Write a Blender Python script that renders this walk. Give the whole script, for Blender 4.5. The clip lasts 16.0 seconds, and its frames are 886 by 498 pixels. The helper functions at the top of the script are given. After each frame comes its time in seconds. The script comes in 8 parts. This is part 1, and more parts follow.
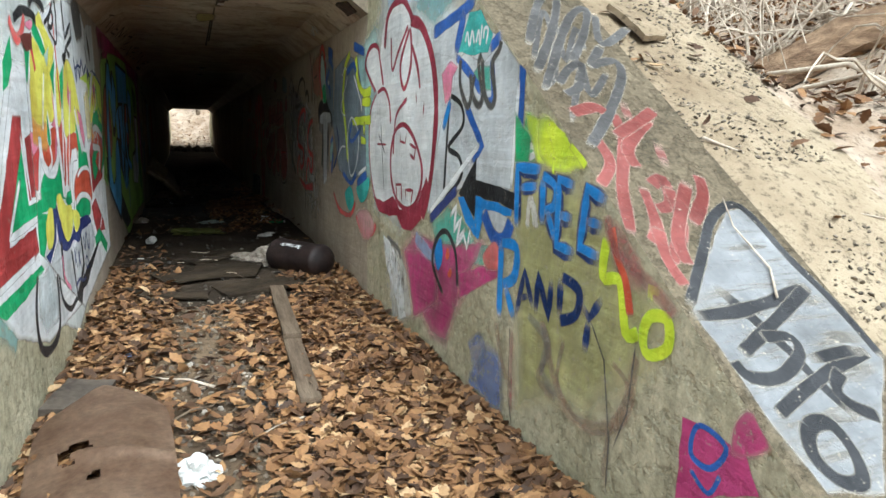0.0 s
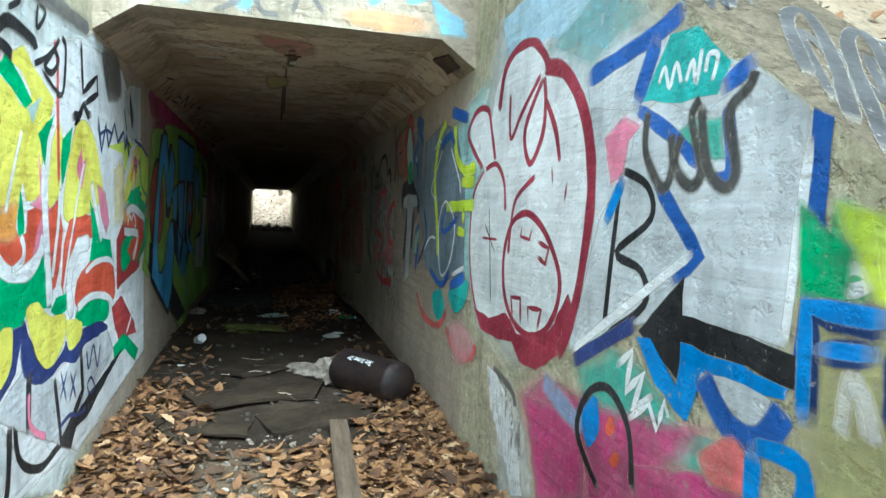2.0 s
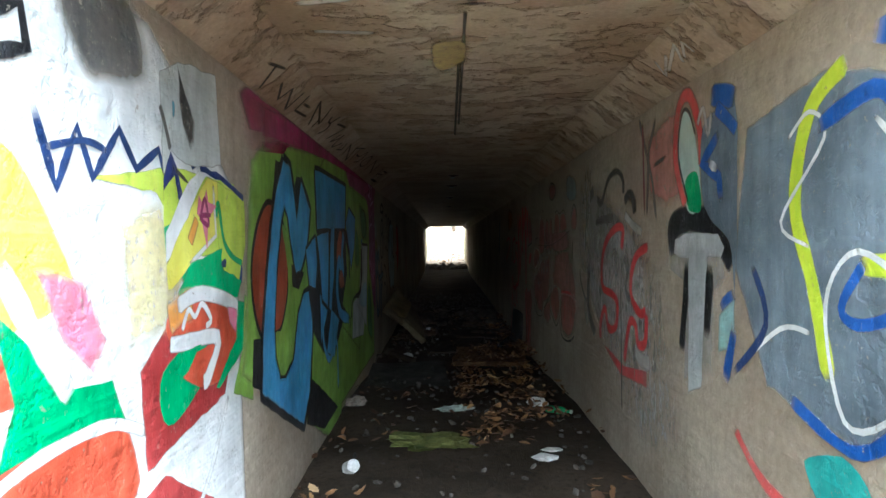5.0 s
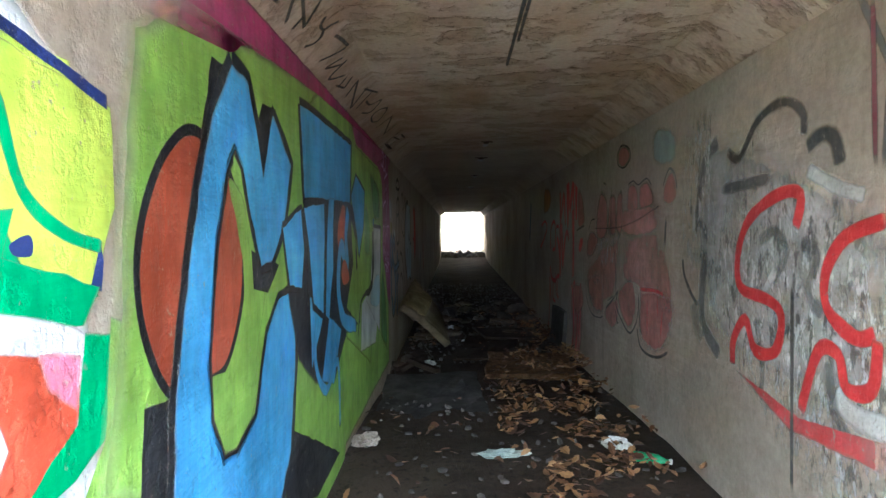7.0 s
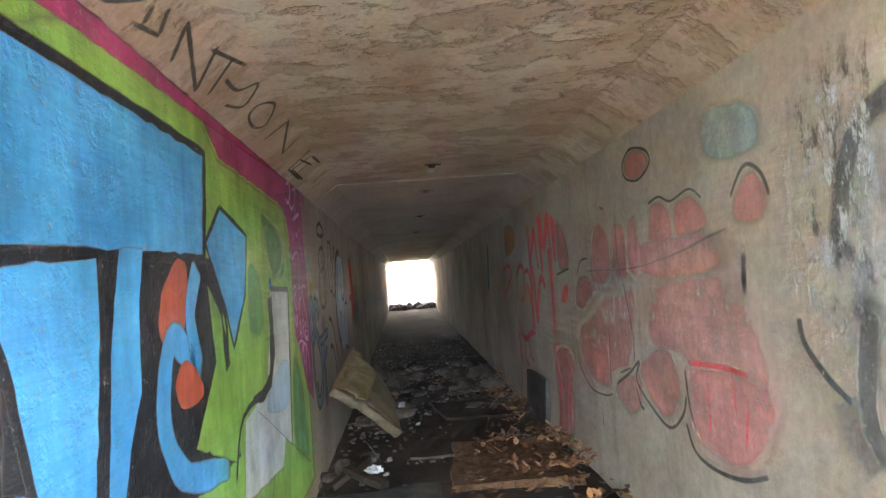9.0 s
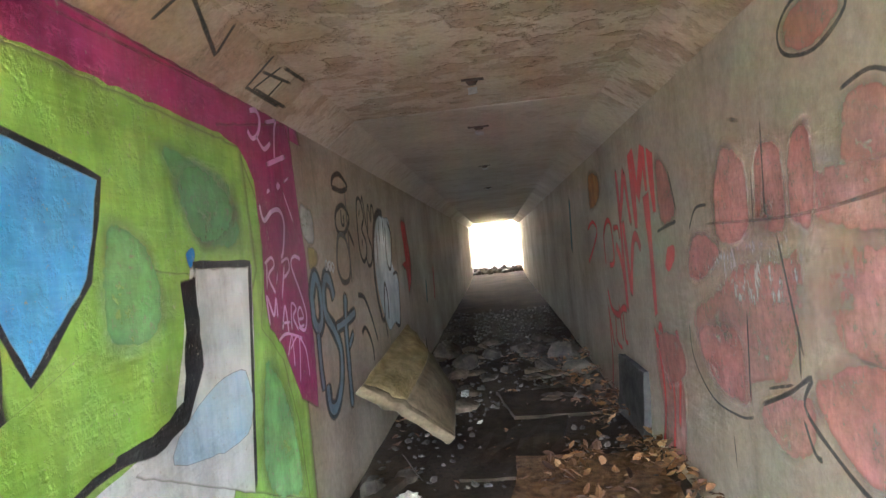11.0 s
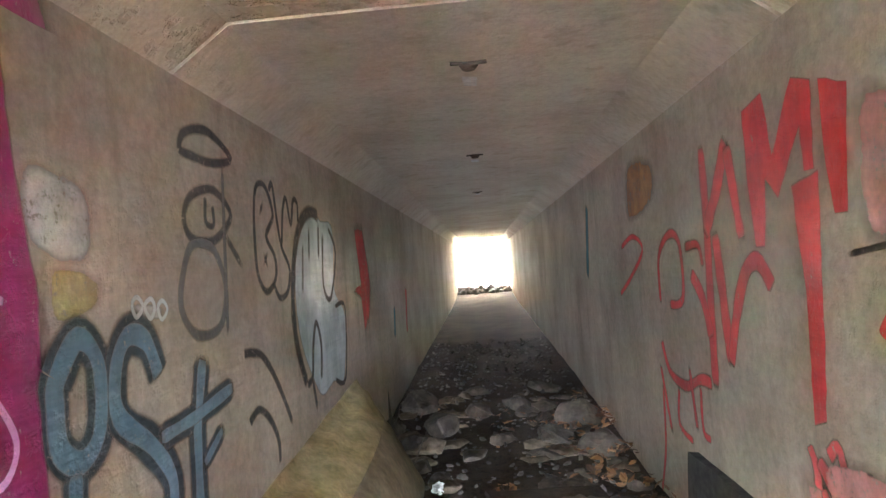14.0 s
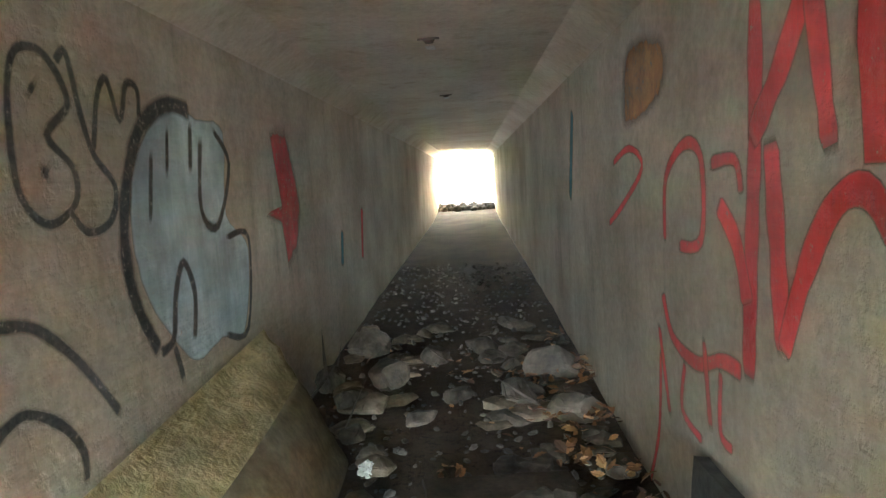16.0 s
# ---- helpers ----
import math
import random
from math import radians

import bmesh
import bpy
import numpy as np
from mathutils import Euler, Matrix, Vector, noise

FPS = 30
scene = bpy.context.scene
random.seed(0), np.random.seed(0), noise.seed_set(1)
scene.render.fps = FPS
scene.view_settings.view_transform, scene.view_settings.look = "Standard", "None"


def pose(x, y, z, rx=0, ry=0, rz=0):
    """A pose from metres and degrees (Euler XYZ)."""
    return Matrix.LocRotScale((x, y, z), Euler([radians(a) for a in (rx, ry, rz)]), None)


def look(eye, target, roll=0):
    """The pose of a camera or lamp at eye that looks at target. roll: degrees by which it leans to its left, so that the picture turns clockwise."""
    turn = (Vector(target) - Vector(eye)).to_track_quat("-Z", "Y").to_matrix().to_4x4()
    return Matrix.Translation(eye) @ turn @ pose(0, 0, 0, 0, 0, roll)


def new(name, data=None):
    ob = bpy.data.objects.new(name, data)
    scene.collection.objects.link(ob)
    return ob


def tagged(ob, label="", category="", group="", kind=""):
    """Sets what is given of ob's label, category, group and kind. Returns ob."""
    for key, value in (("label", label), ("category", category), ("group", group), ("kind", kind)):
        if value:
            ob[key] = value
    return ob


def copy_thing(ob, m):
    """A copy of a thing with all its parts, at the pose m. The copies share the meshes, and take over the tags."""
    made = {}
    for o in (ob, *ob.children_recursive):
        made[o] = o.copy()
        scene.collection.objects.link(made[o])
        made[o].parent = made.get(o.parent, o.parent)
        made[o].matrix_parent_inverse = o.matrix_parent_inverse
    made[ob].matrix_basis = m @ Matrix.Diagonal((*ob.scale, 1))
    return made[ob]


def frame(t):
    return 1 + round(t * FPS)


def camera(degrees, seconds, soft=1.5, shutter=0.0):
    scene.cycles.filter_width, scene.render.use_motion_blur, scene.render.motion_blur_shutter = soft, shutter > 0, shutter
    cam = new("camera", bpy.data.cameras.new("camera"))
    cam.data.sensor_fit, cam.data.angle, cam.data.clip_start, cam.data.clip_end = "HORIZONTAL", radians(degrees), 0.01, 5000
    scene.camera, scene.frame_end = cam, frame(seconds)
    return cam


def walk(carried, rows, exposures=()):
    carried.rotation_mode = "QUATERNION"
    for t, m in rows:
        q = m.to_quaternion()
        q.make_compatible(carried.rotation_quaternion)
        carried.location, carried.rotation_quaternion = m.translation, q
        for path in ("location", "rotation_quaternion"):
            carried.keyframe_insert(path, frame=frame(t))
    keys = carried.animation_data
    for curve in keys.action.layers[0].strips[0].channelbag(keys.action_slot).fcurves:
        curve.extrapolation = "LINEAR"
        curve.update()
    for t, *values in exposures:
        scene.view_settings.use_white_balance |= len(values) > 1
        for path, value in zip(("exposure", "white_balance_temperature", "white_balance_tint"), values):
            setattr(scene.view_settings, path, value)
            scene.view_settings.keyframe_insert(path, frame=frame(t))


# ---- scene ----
cam = camera(69.4, 16.0)
PATH = [
    (0, (-0.347, 1.123, 1.193), (0.388, 2.95, 0.845), 1.2),
    (0.5, (-0.271, 1.365, 1.252), (0.42, 3.228, 1.017), 3.1),
    (1, (-0.367, 1.739, 1.244), (0.121, 3.678, 1.222), 4.0),
    (1.5, (-0.403, 2.154, 1.279), (0.022, 4.108, 1.244), 3.0),
    (2, (-0.133, 2.537, 1.23), (0.393, 4.463, 1.13), 2.4),
    (2.5, (-0.077, 2.856, 1.301), (0.223, 4.831, 1.219), 1.7),
    (3, (-0.161, 3.371, 1.281), (-0.027, 5.36, 1.125), 2.1),
    (3.5, (-0.125, 3.737, 1.322), (-0.058, 5.735, 1.238), -0.9),
    (3.7, (-0.058, 3.928, 1.311), (-0.078, 5.928, 1.3), -3.2),
    (5.8, (-0.176, 5.668, 1.409), (-0.167, 7.668, 1.394), 0.5),
    (6, (-0.174, 5.844, 1.41), (-0.173, 7.842, 1.494), 0.4),
    (6.5, (-0.295, 6.266, 1.361), (-0.187, 8.262, 1.442), 3.2),
    (7, (-0.34, 6.65, 1.322), (-0.38, 8.649, 1.271), -0.6),
    (7.5, (-0.315, 7.083, 1.357), (-0.399, 9.081, 1.354), -1.0),
    (8, (-0.37, 7.545, 1.387), (-0.389, 9.543, 1.475), 3.8),
    (8.5, (-0.433, 7.992, 1.363), (-0.344, 9.988, 1.442), -0.7),
    (9, (-0.29, 8.463, 1.369), (-0.162, 10.457, 1.463), -4.3),
    (11.3, (0.054, 10.166, 1.347), (-0.126, 12.158, 1.319), -5.8),
    (11.5, (0.055, 10.333, 1.315), (-0.1, 12.326, 1.271), -5.4),
    (12, (-0.008, 10.758, 1.363), (-0.084, 12.757, 1.381), -3.6),
    (12.5, (-0.043, 10.965, 1.378), (-0.363, 12.939, 1.372), -2.0),
    (13, (0.058, 11.327, 1.398), (-0.305, 13.294, 1.394), -3.4),
    (13.5, (0.048, 11.693, 1.373), (-0.256, 13.669, 1.428), -0.9),
    (14, (-0.006, 12.103, 1.391), (-0.125, 14.099, 1.437), -4.3),
    (14.5, (0.169, 12.447, 1.406), (-0.014, 14.439, 1.365), -6.2),
    (15, (0.256, 12.693, 1.442), (0.04, 14.681, 1.386), -6.2),
    (15.5, (0.221, 12.97, 1.42), (0.14, 14.962, 1.255), -2.0),
    (16, (0.229, 13.255, 1.389), (0.129, 15.24, 1.168), -3.5),
]
EXPOSURES = [(0, 1.4, 5700, 1), (1.0, 1.5, 5300, -3), (1.5, 1.65, 5200, -5), (2.0, 1.78, 5100, -8), (2.5, 1.95, 5300, -2), (3.0, 1.98, 5300, 0), (3.5, 2.05, 5300, 2), (3.7, 2.2, 5200, 0), (6.0, 4.2, 5250, 2), (6.5, 4.78, 5200, 6), (7.0, 5.0, 5000, 3), (7.5, 5.4, 4950, 4), (8.0, 5.7, 5050, 6), (9.0, 6.8, 5250, 7), (11.5, 7.65, 5500, 9), (12.0, 7.9, 5600, 10), (13.0, 7.95, 5400, 8), (14.0, 8.3, 5500, 8), (15.0, 8.33, 5450, 3), (16.0, 8.25, 5500, -4)]
walk(cam, [(t, look(eye, target, roll)) for t, eye, target, roll in PATH], EXPOSURES)

# ---- world and sun: bright overcast ----
world = bpy.data.worlds.new("overcast_sky")
scene.world = world
world.use_nodes = True
wn = world.node_tree.nodes
sky = wn.new("ShaderNodeTexSky")
sky.sky_type, sky.sun_disc = "NISHITA", False
sky.sun_elevation, sky.sun_rotation = radians(55), radians(169)
sky.air_density, sky.dust_density, sky.ozone_density = 1.0, 6.0, 1.0
hue = wn.new("ShaderNodeHueSaturation")
hue.inputs["Saturation"].default_value = 0.1
world.node_tree.links.new(sky.outputs[0], hue.inputs["Color"])
world.node_tree.links.new(hue.outputs[0], wn["Background"].inputs["Color"])
wn["Background"].inputs["Strength"].default_value = 0.15
sun = new("sun", bpy.data.lights.new("sun", "SUN"))
sun.data.energy, sun.data.angle, sun.data.color = 1.0, radians(40), (1.0, 0.98, 0.95)
sun.matrix_world = look((0, 0, 26), (-3, 15, 4))

# ---- material helpers ----
def nodes_of(name, rough=0.85):
    m = bpy.data.materials.new(name)
    m.use_nodes = True
    t = m.node_tree
    b = t.nodes["Principled BSDF"]
    b.inputs["Roughness"].default_value = rough
    b.inputs["Specular IOR Level"].default_value = 0.12 if rough >= 0.85 else 0.4
    return m, t, b


def position(t, scale=(1, 1, 1)):
    g = t.nodes.new("ShaderNodeNewGeometry")
    mp = t.nodes.new("ShaderNodeMapping")
    mp.inputs["Scale"].default_value = scale
    t.links.new(g.outputs["Position"], mp.inputs["Vector"])
    return mp.outputs[0]


def local(t, scale=(1, 1, 1)):
    g = t.nodes.new("ShaderNodeTexCoord")
    mp = t.nodes.new("ShaderNodeMapping")
    mp.inputs["Scale"].default_value = scale
    t.links.new(g.outputs["Object"], mp.inputs["Vector"])
    return mp.outputs[0]


def noise_node(t, vec, scale, detail=4, rough=0.6):
    n = t.nodes.new("ShaderNodeTexNoise")
    n.inputs["Scale"].default_value, n.inputs["Detail"].default_value, n.inputs["Roughness"].default_value = scale, detail, rough
    t.links.new(vec, n.inputs["Vector"])
    return n.outputs["Fac"]


def ramp(t, fac, *stops):
    r = t.nodes.new("ShaderNodeValToRGB")
    e = r.color_ramp.elements
    while len(e) < len(stops):
        e.new(0.5)
    for k, (p, c) in enumerate(stops):
        e[k].position, e[k].color = p, (*c, 1) if len(c) == 3 else c
    t.links.new(fac, r.inputs[0])
    return r.outputs[0]


def grey(v):
    return (v, v, v)


def mix(t, fac, a, b, mode="MIX"):
    n = t.nodes.new("ShaderNodeMix")
    n.data_type, n.blend_type = "RGBA", mode
    for sock, v in ((n.inputs[0], fac), (n.inputs[6], a), (n.inputs[7], b)):
        if isinstance(v, (int, float)):
            sock.default_value = v
        elif isinstance(v, tuple):
            sock.default_value = (*v, 1)
        else:
            t.links.new(v, sock)
    return n.outputs[2]


def bump(t, b, height, strength=0.4, distance=0.01, chain=None):
    n = t.nodes.new("ShaderNodeBump")
    n.inputs["Strength"].default_value, n.inputs["Distance"].default_value = strength, distance
    t.links.new(height, n.inputs["Height"])
    if chain:
        t.links.new(chain, n.inputs["Normal"])
    t.links.new(n.outputs[0], b.inputs["Normal"])
    return n.outputs[0]


def wall_relief(t, b, strength=0.5):
    """Board marks, pits and grain of old cast concrete, in world places so that paint follows the wall."""
    boards = noise_node(t, position(t, (0.5, 0.5, 7.0)), 2.0, 3, 0.5)
    grain = noise_node(t, position(t), 60, 3, 0.7)
    pits = ramp(t, noise_node(t, position(t), 14, 5, 0.65), (0.34, grey(0)), (0.5, grey(1)))
    c = bump(t, b, boards, strength * 0.8 if strength < 1 else 0.15, 0.02)
    c = bump(t, b, pits, strength * 0.6, 0.014, c)
    bump(t, b, grain, strength * 0.8, 0.004, c)


def concrete(name, dark, light, stain=(0.09, 0.075, 0.055), strength=0.5, runs=0.7, speck=0.45):
    m, t, b = nodes_of(name, 0.88)
    big = noise_node(t, position(t), 0.9, 5, 0.6)
    fine = noise_node(t, position(t), 22 if speck < 0.9 else 48, 5, 0.8)
    drips = noise_node(t, position(t, (3.0, 3.0, 0.35)), 1.6, 5, 0.65)
    c = mix(t, ramp(t, big, (0.35, grey(0)), (0.65, grey(1))), dark, light)
    c = mix(t, ramp(t, drips, (0.55, grey(0)), (0.72, grey(runs))), c, stain)
    c = mix(t, speck, c, ramp(t, fine, (0.3, grey(0.25)), (0.7, grey(0.95))), "OVERLAY")
    t.links.new(c, b.inputs["Base Color"])
    wall_relief(t, b, strength)
    return m


CONC = (0.34, 0.30, 0.24)


def paint(name, rgb, fade=0.12, soft=False, flaking=False):
    """Spray paint on concrete: mottled, grimed and chipped; thin coats let what lies beneath show through."""
    m, t, b = nodes_of(name, 0.8 if fade > 0.2 else 0.52)
    b.inputs["Specular IOR Level"].default_value = 0.12 if fade > 0.2 or sum(rgb) < 0.2 else 0.3
    pos = position(t)
    big = noise_node(t, pos, 1.7, 5, 0.65)
    streak = noise_node(t, position(t, (10, 10, 0.9)), 1.3, 5, 0.65)
    chip = noise_node(t, pos, 30, 6, 0.78)
    grime = noise_node(t, pos, 5.5, 6, 0.7)
    dark = tuple(v * 0.68 for v in rgb)
    light = tuple(min(0.9, v * 1.18 + 0.025) for v in rgb)
    c = mix(t, ramp(t, big, (0.36, grey(0)), (0.64, grey(1))), dark, light)
    c = mix(t, 0.30, c, ramp(t, streak, (0.3, grey(0.22)), (0.7, grey(0.82))), "OVERLAY")
    c = mix(t, 0.30, c, ramp(t, grime, (0.3, grey(0.2)), (0.6, grey(0.7))), "OVERLAY")
    edge = 0.33 + 0.10 * fade
    c = mix(t, ramp(t, chip, (edge, grey(0.85)), (edge + 0.035, grey(0.0))), c, CONC)
    t.links.new(c, b.inputs["Base Color"])
    wall_relief(t, b, 0.6)
    if soft:
        at = t.nodes.new("ShaderNodeAttribute")
        at.attribute_name = "cover"
        mist = t.nodes.new("ShaderNodeMath")
        mist.operation = "MULTIPLY"
        patchy = ramp(t, mix(t, 0.5, grime, chip), (0.30, grey(1 - fade * 1.3 if fade > 0.2 else 1.0)), (0.58, grey(1.0 if fade < 0.45 else 0.62)))
        if flaking:
            flakes = noise_node(t, position(t, (1, 9, 4)), 2.6 if sum(rgb) > 0.5 else 2.1, 7, 0.72)
            patchy = ramp(t, flakes, (0.5, grey(0.0)), (0.6, grey(0.7)))
        t.links.new(at.outputs["Fac"], mist.inputs[0])
        t.links.new(patchy, mist.inputs[1])
        t.links.new(mist.outputs[0], b.inputs["Alpha"])
        # Brightens thin coats with concrete colour, replacing light lost to the film's own shadow.
        bare = t.nodes.new("ShaderNodeMath")
        bare.operation = "SUBTRACT"
        bare.inputs[0].default_value = 1.0
        t.links.new(mist.outputs[0], bare.inputs[1])
        t.links.new(mix(t, bare.outputs[0], c, CONC, "ADD"), b.inputs["Base Color"])
    return m


def plain(name, a, c2, scale=8, rough=0.7, metal=0.0, strength=0.4, dist=0.01, stretch=(1, 1, 1)):
    m, t, b = nodes_of(name, rough)
    v = local(t, stretch)
    n1, n2 = noise_node(t, v, scale, 5, 0.65), noise_node(t, v, scale * 7, 4, 0.7)
    c = mix(t, ramp(t, n1, (0.35, grey(0)), (0.65, grey(1))), a, c2)
    c = mix(t, 0.4, c, ramp(t, n2, (0.3, grey(0.25)), (0.7, grey(0.85))), "OVERLAY")
    t.links.new(c, b.inputs["Base Color"])
    b.inputs["Metallic"].default_value = metal
    bump(t, b, n2, strength, dist, bump(t, b, n1, strength, dist * 2))
    return m


def scatter_mat(name, stops, rough=0.75, bumpy=0.3):
    m, t, b = nodes_of(name, rough)
    g = t.nodes.new("ShaderNodeNewGeometry")
    c = ramp(t, g.outputs["Random Per Island"], *stops)
    n = noise_node(t, position(t), 45, 4, 0.7)
    c = mix(t, 0.5, c, ramp(t, n, (0.3, grey(0.3)), (0.7, grey(0.75))), "OVERLAY")
    t.links.new(c, b.inputs["Base Color"])
    bump(t, b, n, bumpy, 0.004)
    return m


M_TUNNEL = concrete("tunnel_concrete", (0.31, 0.25, 0.188), (0.45, 0.38, 0.295), (0.17, 0.145, 0.11), 0.5, 0.4, 0.28)
M_WING = concrete("wing_wall_concrete", (0.30, 0.27, 0.175), (0.47, 0.425, 0.30), (0.16, 0.145, 0.09), 1.2, 0.7, 0.6)
M_CEIL_INNER = concrete("inner_ceiling_concrete", (0.44, 0.37, 0.295), (0.56, 0.49, 0.40), (0.25, 0.19, 0.13), 0.5, 0.5, 0.25)


def peeling_ceiling():
    """Old distemper on a concrete soffit: broad tan stains, flakes fallen away in sharp-edged shallow scabs."""
    m, t, b = nodes_of("peeling_ceiling_concrete", 0.88)
    big = noise_node(t, position(t, (1, 0.8, 1)), 1.1, 5, 0.6)
    scab = ramp(t, noise_node(t, position(t, (1, 1.5, 1)), 2.2, 8, 0.62), (0.44, grey(0)), (0.475, grey(1)))
    chip = ramp(t, noise_node(t, position(t, (1, 1.3, 1)), 8, 6, 0.65), (0.40, grey(0)), (0.45, grey(1)))
    fine = noise_node(t, position(t), 40, 4, 0.7)
    c = mix(t, ramp(t, big, (0.36, grey(0)), (0.62, grey(1))), (0.39, 0.285, 0.195), (0.56, 0.475, 0.37))
    c = mix(t, scab, mix(t, 0.6, c, (0.33, 0.24, 0.165)), c)
    c = mix(t, chip, mix(t, 0.4, c, (0.28, 0.21, 0.15)), c)
    c = mix(t, 0.25, c, ramp(t, fine, (0.3, grey(0.25)), (0.7, grey(0.9))), "OVERLAY")
    t.links.new(c, b.inputs["Base Color"])
    n = bump(t, b, scab, 0.9, 0.02)
    n = bump(t, b, chip, 0.7, 0.01, n)
    bump(t, b, fine, 0.5, 0.005, n)
    return m


M_CEIL = peeling_ceiling()
M_COPING = concrete("coping_concrete", (0.2, 0.165, 0.12), (0.38, 0.32, 0.235), (0.1, 0.1, 0.07), 0.9)

# Mossy brown coping, darkened further in colour for the shade of overhanging woods.
M_CAP = concrete("mossy_shade_darkened_coping", (0.06, 0.047, 0.03), (0.115, 0.092, 0.06), (0.032, 0.029, 0.018), 1.5, 0.7, 0.95)


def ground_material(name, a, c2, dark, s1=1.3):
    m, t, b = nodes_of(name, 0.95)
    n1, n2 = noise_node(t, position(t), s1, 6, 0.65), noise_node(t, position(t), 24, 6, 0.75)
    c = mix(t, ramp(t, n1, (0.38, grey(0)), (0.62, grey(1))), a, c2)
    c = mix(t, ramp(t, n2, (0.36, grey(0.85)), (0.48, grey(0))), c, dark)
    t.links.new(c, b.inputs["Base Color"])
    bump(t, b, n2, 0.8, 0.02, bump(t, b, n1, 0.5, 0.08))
    return m


M_SOIL = ground_material("leafy_soil", (0.085, 0.058, 0.036), (0.15, 0.105, 0.065), (0.045, 0.031, 0.02))
# Far darker than the outside soil: the tunnel's shade is put into this colour.
M_FLOOR = ground_material("shade_darkened_floor_dirt", (0.024, 0.017, 0.011), (0.055, 0.040, 0.027), (0.013, 0.010, 0.008))
M_SAND = ground_material("sandy_bank", (0.20, 0.15, 0.095), (0.33, 0.265, 0.18), (0.075, 0.055, 0.036))
M_WOODS = ground_material("woodland_floor", (0.26, 0.19, 0.13), (0.42, 0.34, 0.26), (0.10, 0.07, 0.05), 2.0)
M_LEAF = scatter_mat("dry_oak_leaves", [(0.0, (0.035, 0.017, 0.008)), (0.35, (0.10, 0.047, 0.018)), (0.65, (0.175, 0.085, 0.031)), (0.9, (0.25, 0.135, 0.055)), (1.0, (0.38, 0.255, 0.135))])
M_RUBBLE = scatter_mat("dark_stone_chips", [(0.0, (0.03, 0.025, 0.02)), (0.7, (0.065, 0.053, 0.042)), (1.0, (0.12, 0.105, 0.088))])
M_WETLEAF = scatter_mat("damp_oak_leaves", [(0.0, (0.04, 0.018, 0.008)), (0.5, (0.12, 0.055, 0.02)), (0.9, (0.24, 0.125, 0.045)), (1.0, (0.36, 0.22, 0.1))])
M_CHIP = scatter_mat("stone_chips", [(0.0, (0.05, 0.036, 0.026)), (0.6, (0.12, 0.09, 0.06)), (0.93, (0.18, 0.15, 0.115)), (1.0, (0.36, 0.32, 0.27))])
M_CLOD = scatter_mat("dark_soil_crumbs", [(0.0, (0.05, 0.04, 0.028)), (0.7, (0.13, 0.10, 0.07)), (1.0, (0.26, 0.21, 0.15))])
M_BARK = plain("grey_bark", (0.17, 0.135, 0.10), (0.36, 0.30, 0.24), 5, 0.9, 0, 0.6, 0.02, (3, 3, 0.6))
M_TWIG = plain("bleached_twig", (0.30, 0.24, 0.18), (0.52, 0.45, 0.36), 9, 0.85)
M_ROTTEN = plain("rotten_wood", (0.10, 0.06, 0.035), (0.27, 0.18, 0.11), 4, 0.9, 0, 0.8, 0.03, (0.5, 3, 3))
M_RUST = plain("rusted_steel", (0.15, 0.085, 0.05), (0.25, 0.165, 0.11), 5, 0.7, 0.25, 0.4, 0.006)
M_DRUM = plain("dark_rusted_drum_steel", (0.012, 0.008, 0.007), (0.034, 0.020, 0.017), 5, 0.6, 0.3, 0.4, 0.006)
M_PLANK = plain("weathered_plank", (0.065, 0.045, 0.03), (0.135, 0.10, 0.068), 4, 0.85, 0, 0.5, 0.006, (6, 0.6, 6))
M_BOARD = plain("mouldy_board", (0.018, 0.013, 0.0085), (0.042, 0.03, 0.019), 4, 0.9, 0, 0.5, 0.01)
M_ROCK = plain("broken_stone", (0.04, 0.032, 0.026), (0.105, 0.085, 0.066), 3, 0.85, 0, 0.5, 0.012)
M_TANROCK = plain("tan_broken_stone", (0.06, 0.045, 0.03), (0.15, 0.115, 0.08), 3, 0.85, 0, 0.5, 0.012)
M_FOAM = plain("yellowed_foam", (0.15, 0.115, 0.05), (0.28, 0.22, 0.105), 4, 0.95, 0, 0.7, 0.03)
M_TICKING = plain("soiled_ticking", (0.10, 0.08, 0.045), (0.19, 0.15, 0.09), 3, 0.9, 0, 0.4, 0.01)
M_WHITE = plain("dirty_white_plastic", (0.36, 0.35, 0.325), (0.62, 0.61, 0.58), 9, 0.45, 0, 0.6, 0.01)
M_CLOTH = plain("dirty_rag", (0.16, 0.13, 0.10), (0.36, 0.31, 0.26), 9, 0.9, 0, 0.8, 0.02)
M_BLUE = plain("blue_plastic_film", (0.03, 0.10, 0.28), (0.10, 0.22, 0.42), 9, 0.4, 0, 0.6, 0.01)
M_BLACKISH = plain("dark_plastic_sheet", (0.04, 0.045, 0.055), (0.10, 0.11, 0.13), 4, 0.55, 0, 0.6, 0.02)
M_GREEN = plain("green_plastic", (0.02, 0.16, 0.06), (0.06, 0.32, 0.14), 9, 0.25, 0, 0.3, 0.01)
M_SILVERBAG = plain("pale_green_film", (0.18, 0.22, 0.19), (0.34, 0.38, 0.34), 9, 0.4, 0, 0.7, 0.02)
M_SLAB = plain("grey_slab", (0.03, 0.028, 0.025), (0.075, 0.068, 0.06), 4, 0.9)
M_MULCH = plain("matted_wet_leaves", (0.05, 0.026, 0.012), (0.15, 0.085, 0.038), 14, 0.85, 0, 0.9, 0.02)
M_LETTER = plain("white_lettering_paint", (0.6, 0.6, 0.58), (0.8, 0.8, 0.78), 20, 0.6)
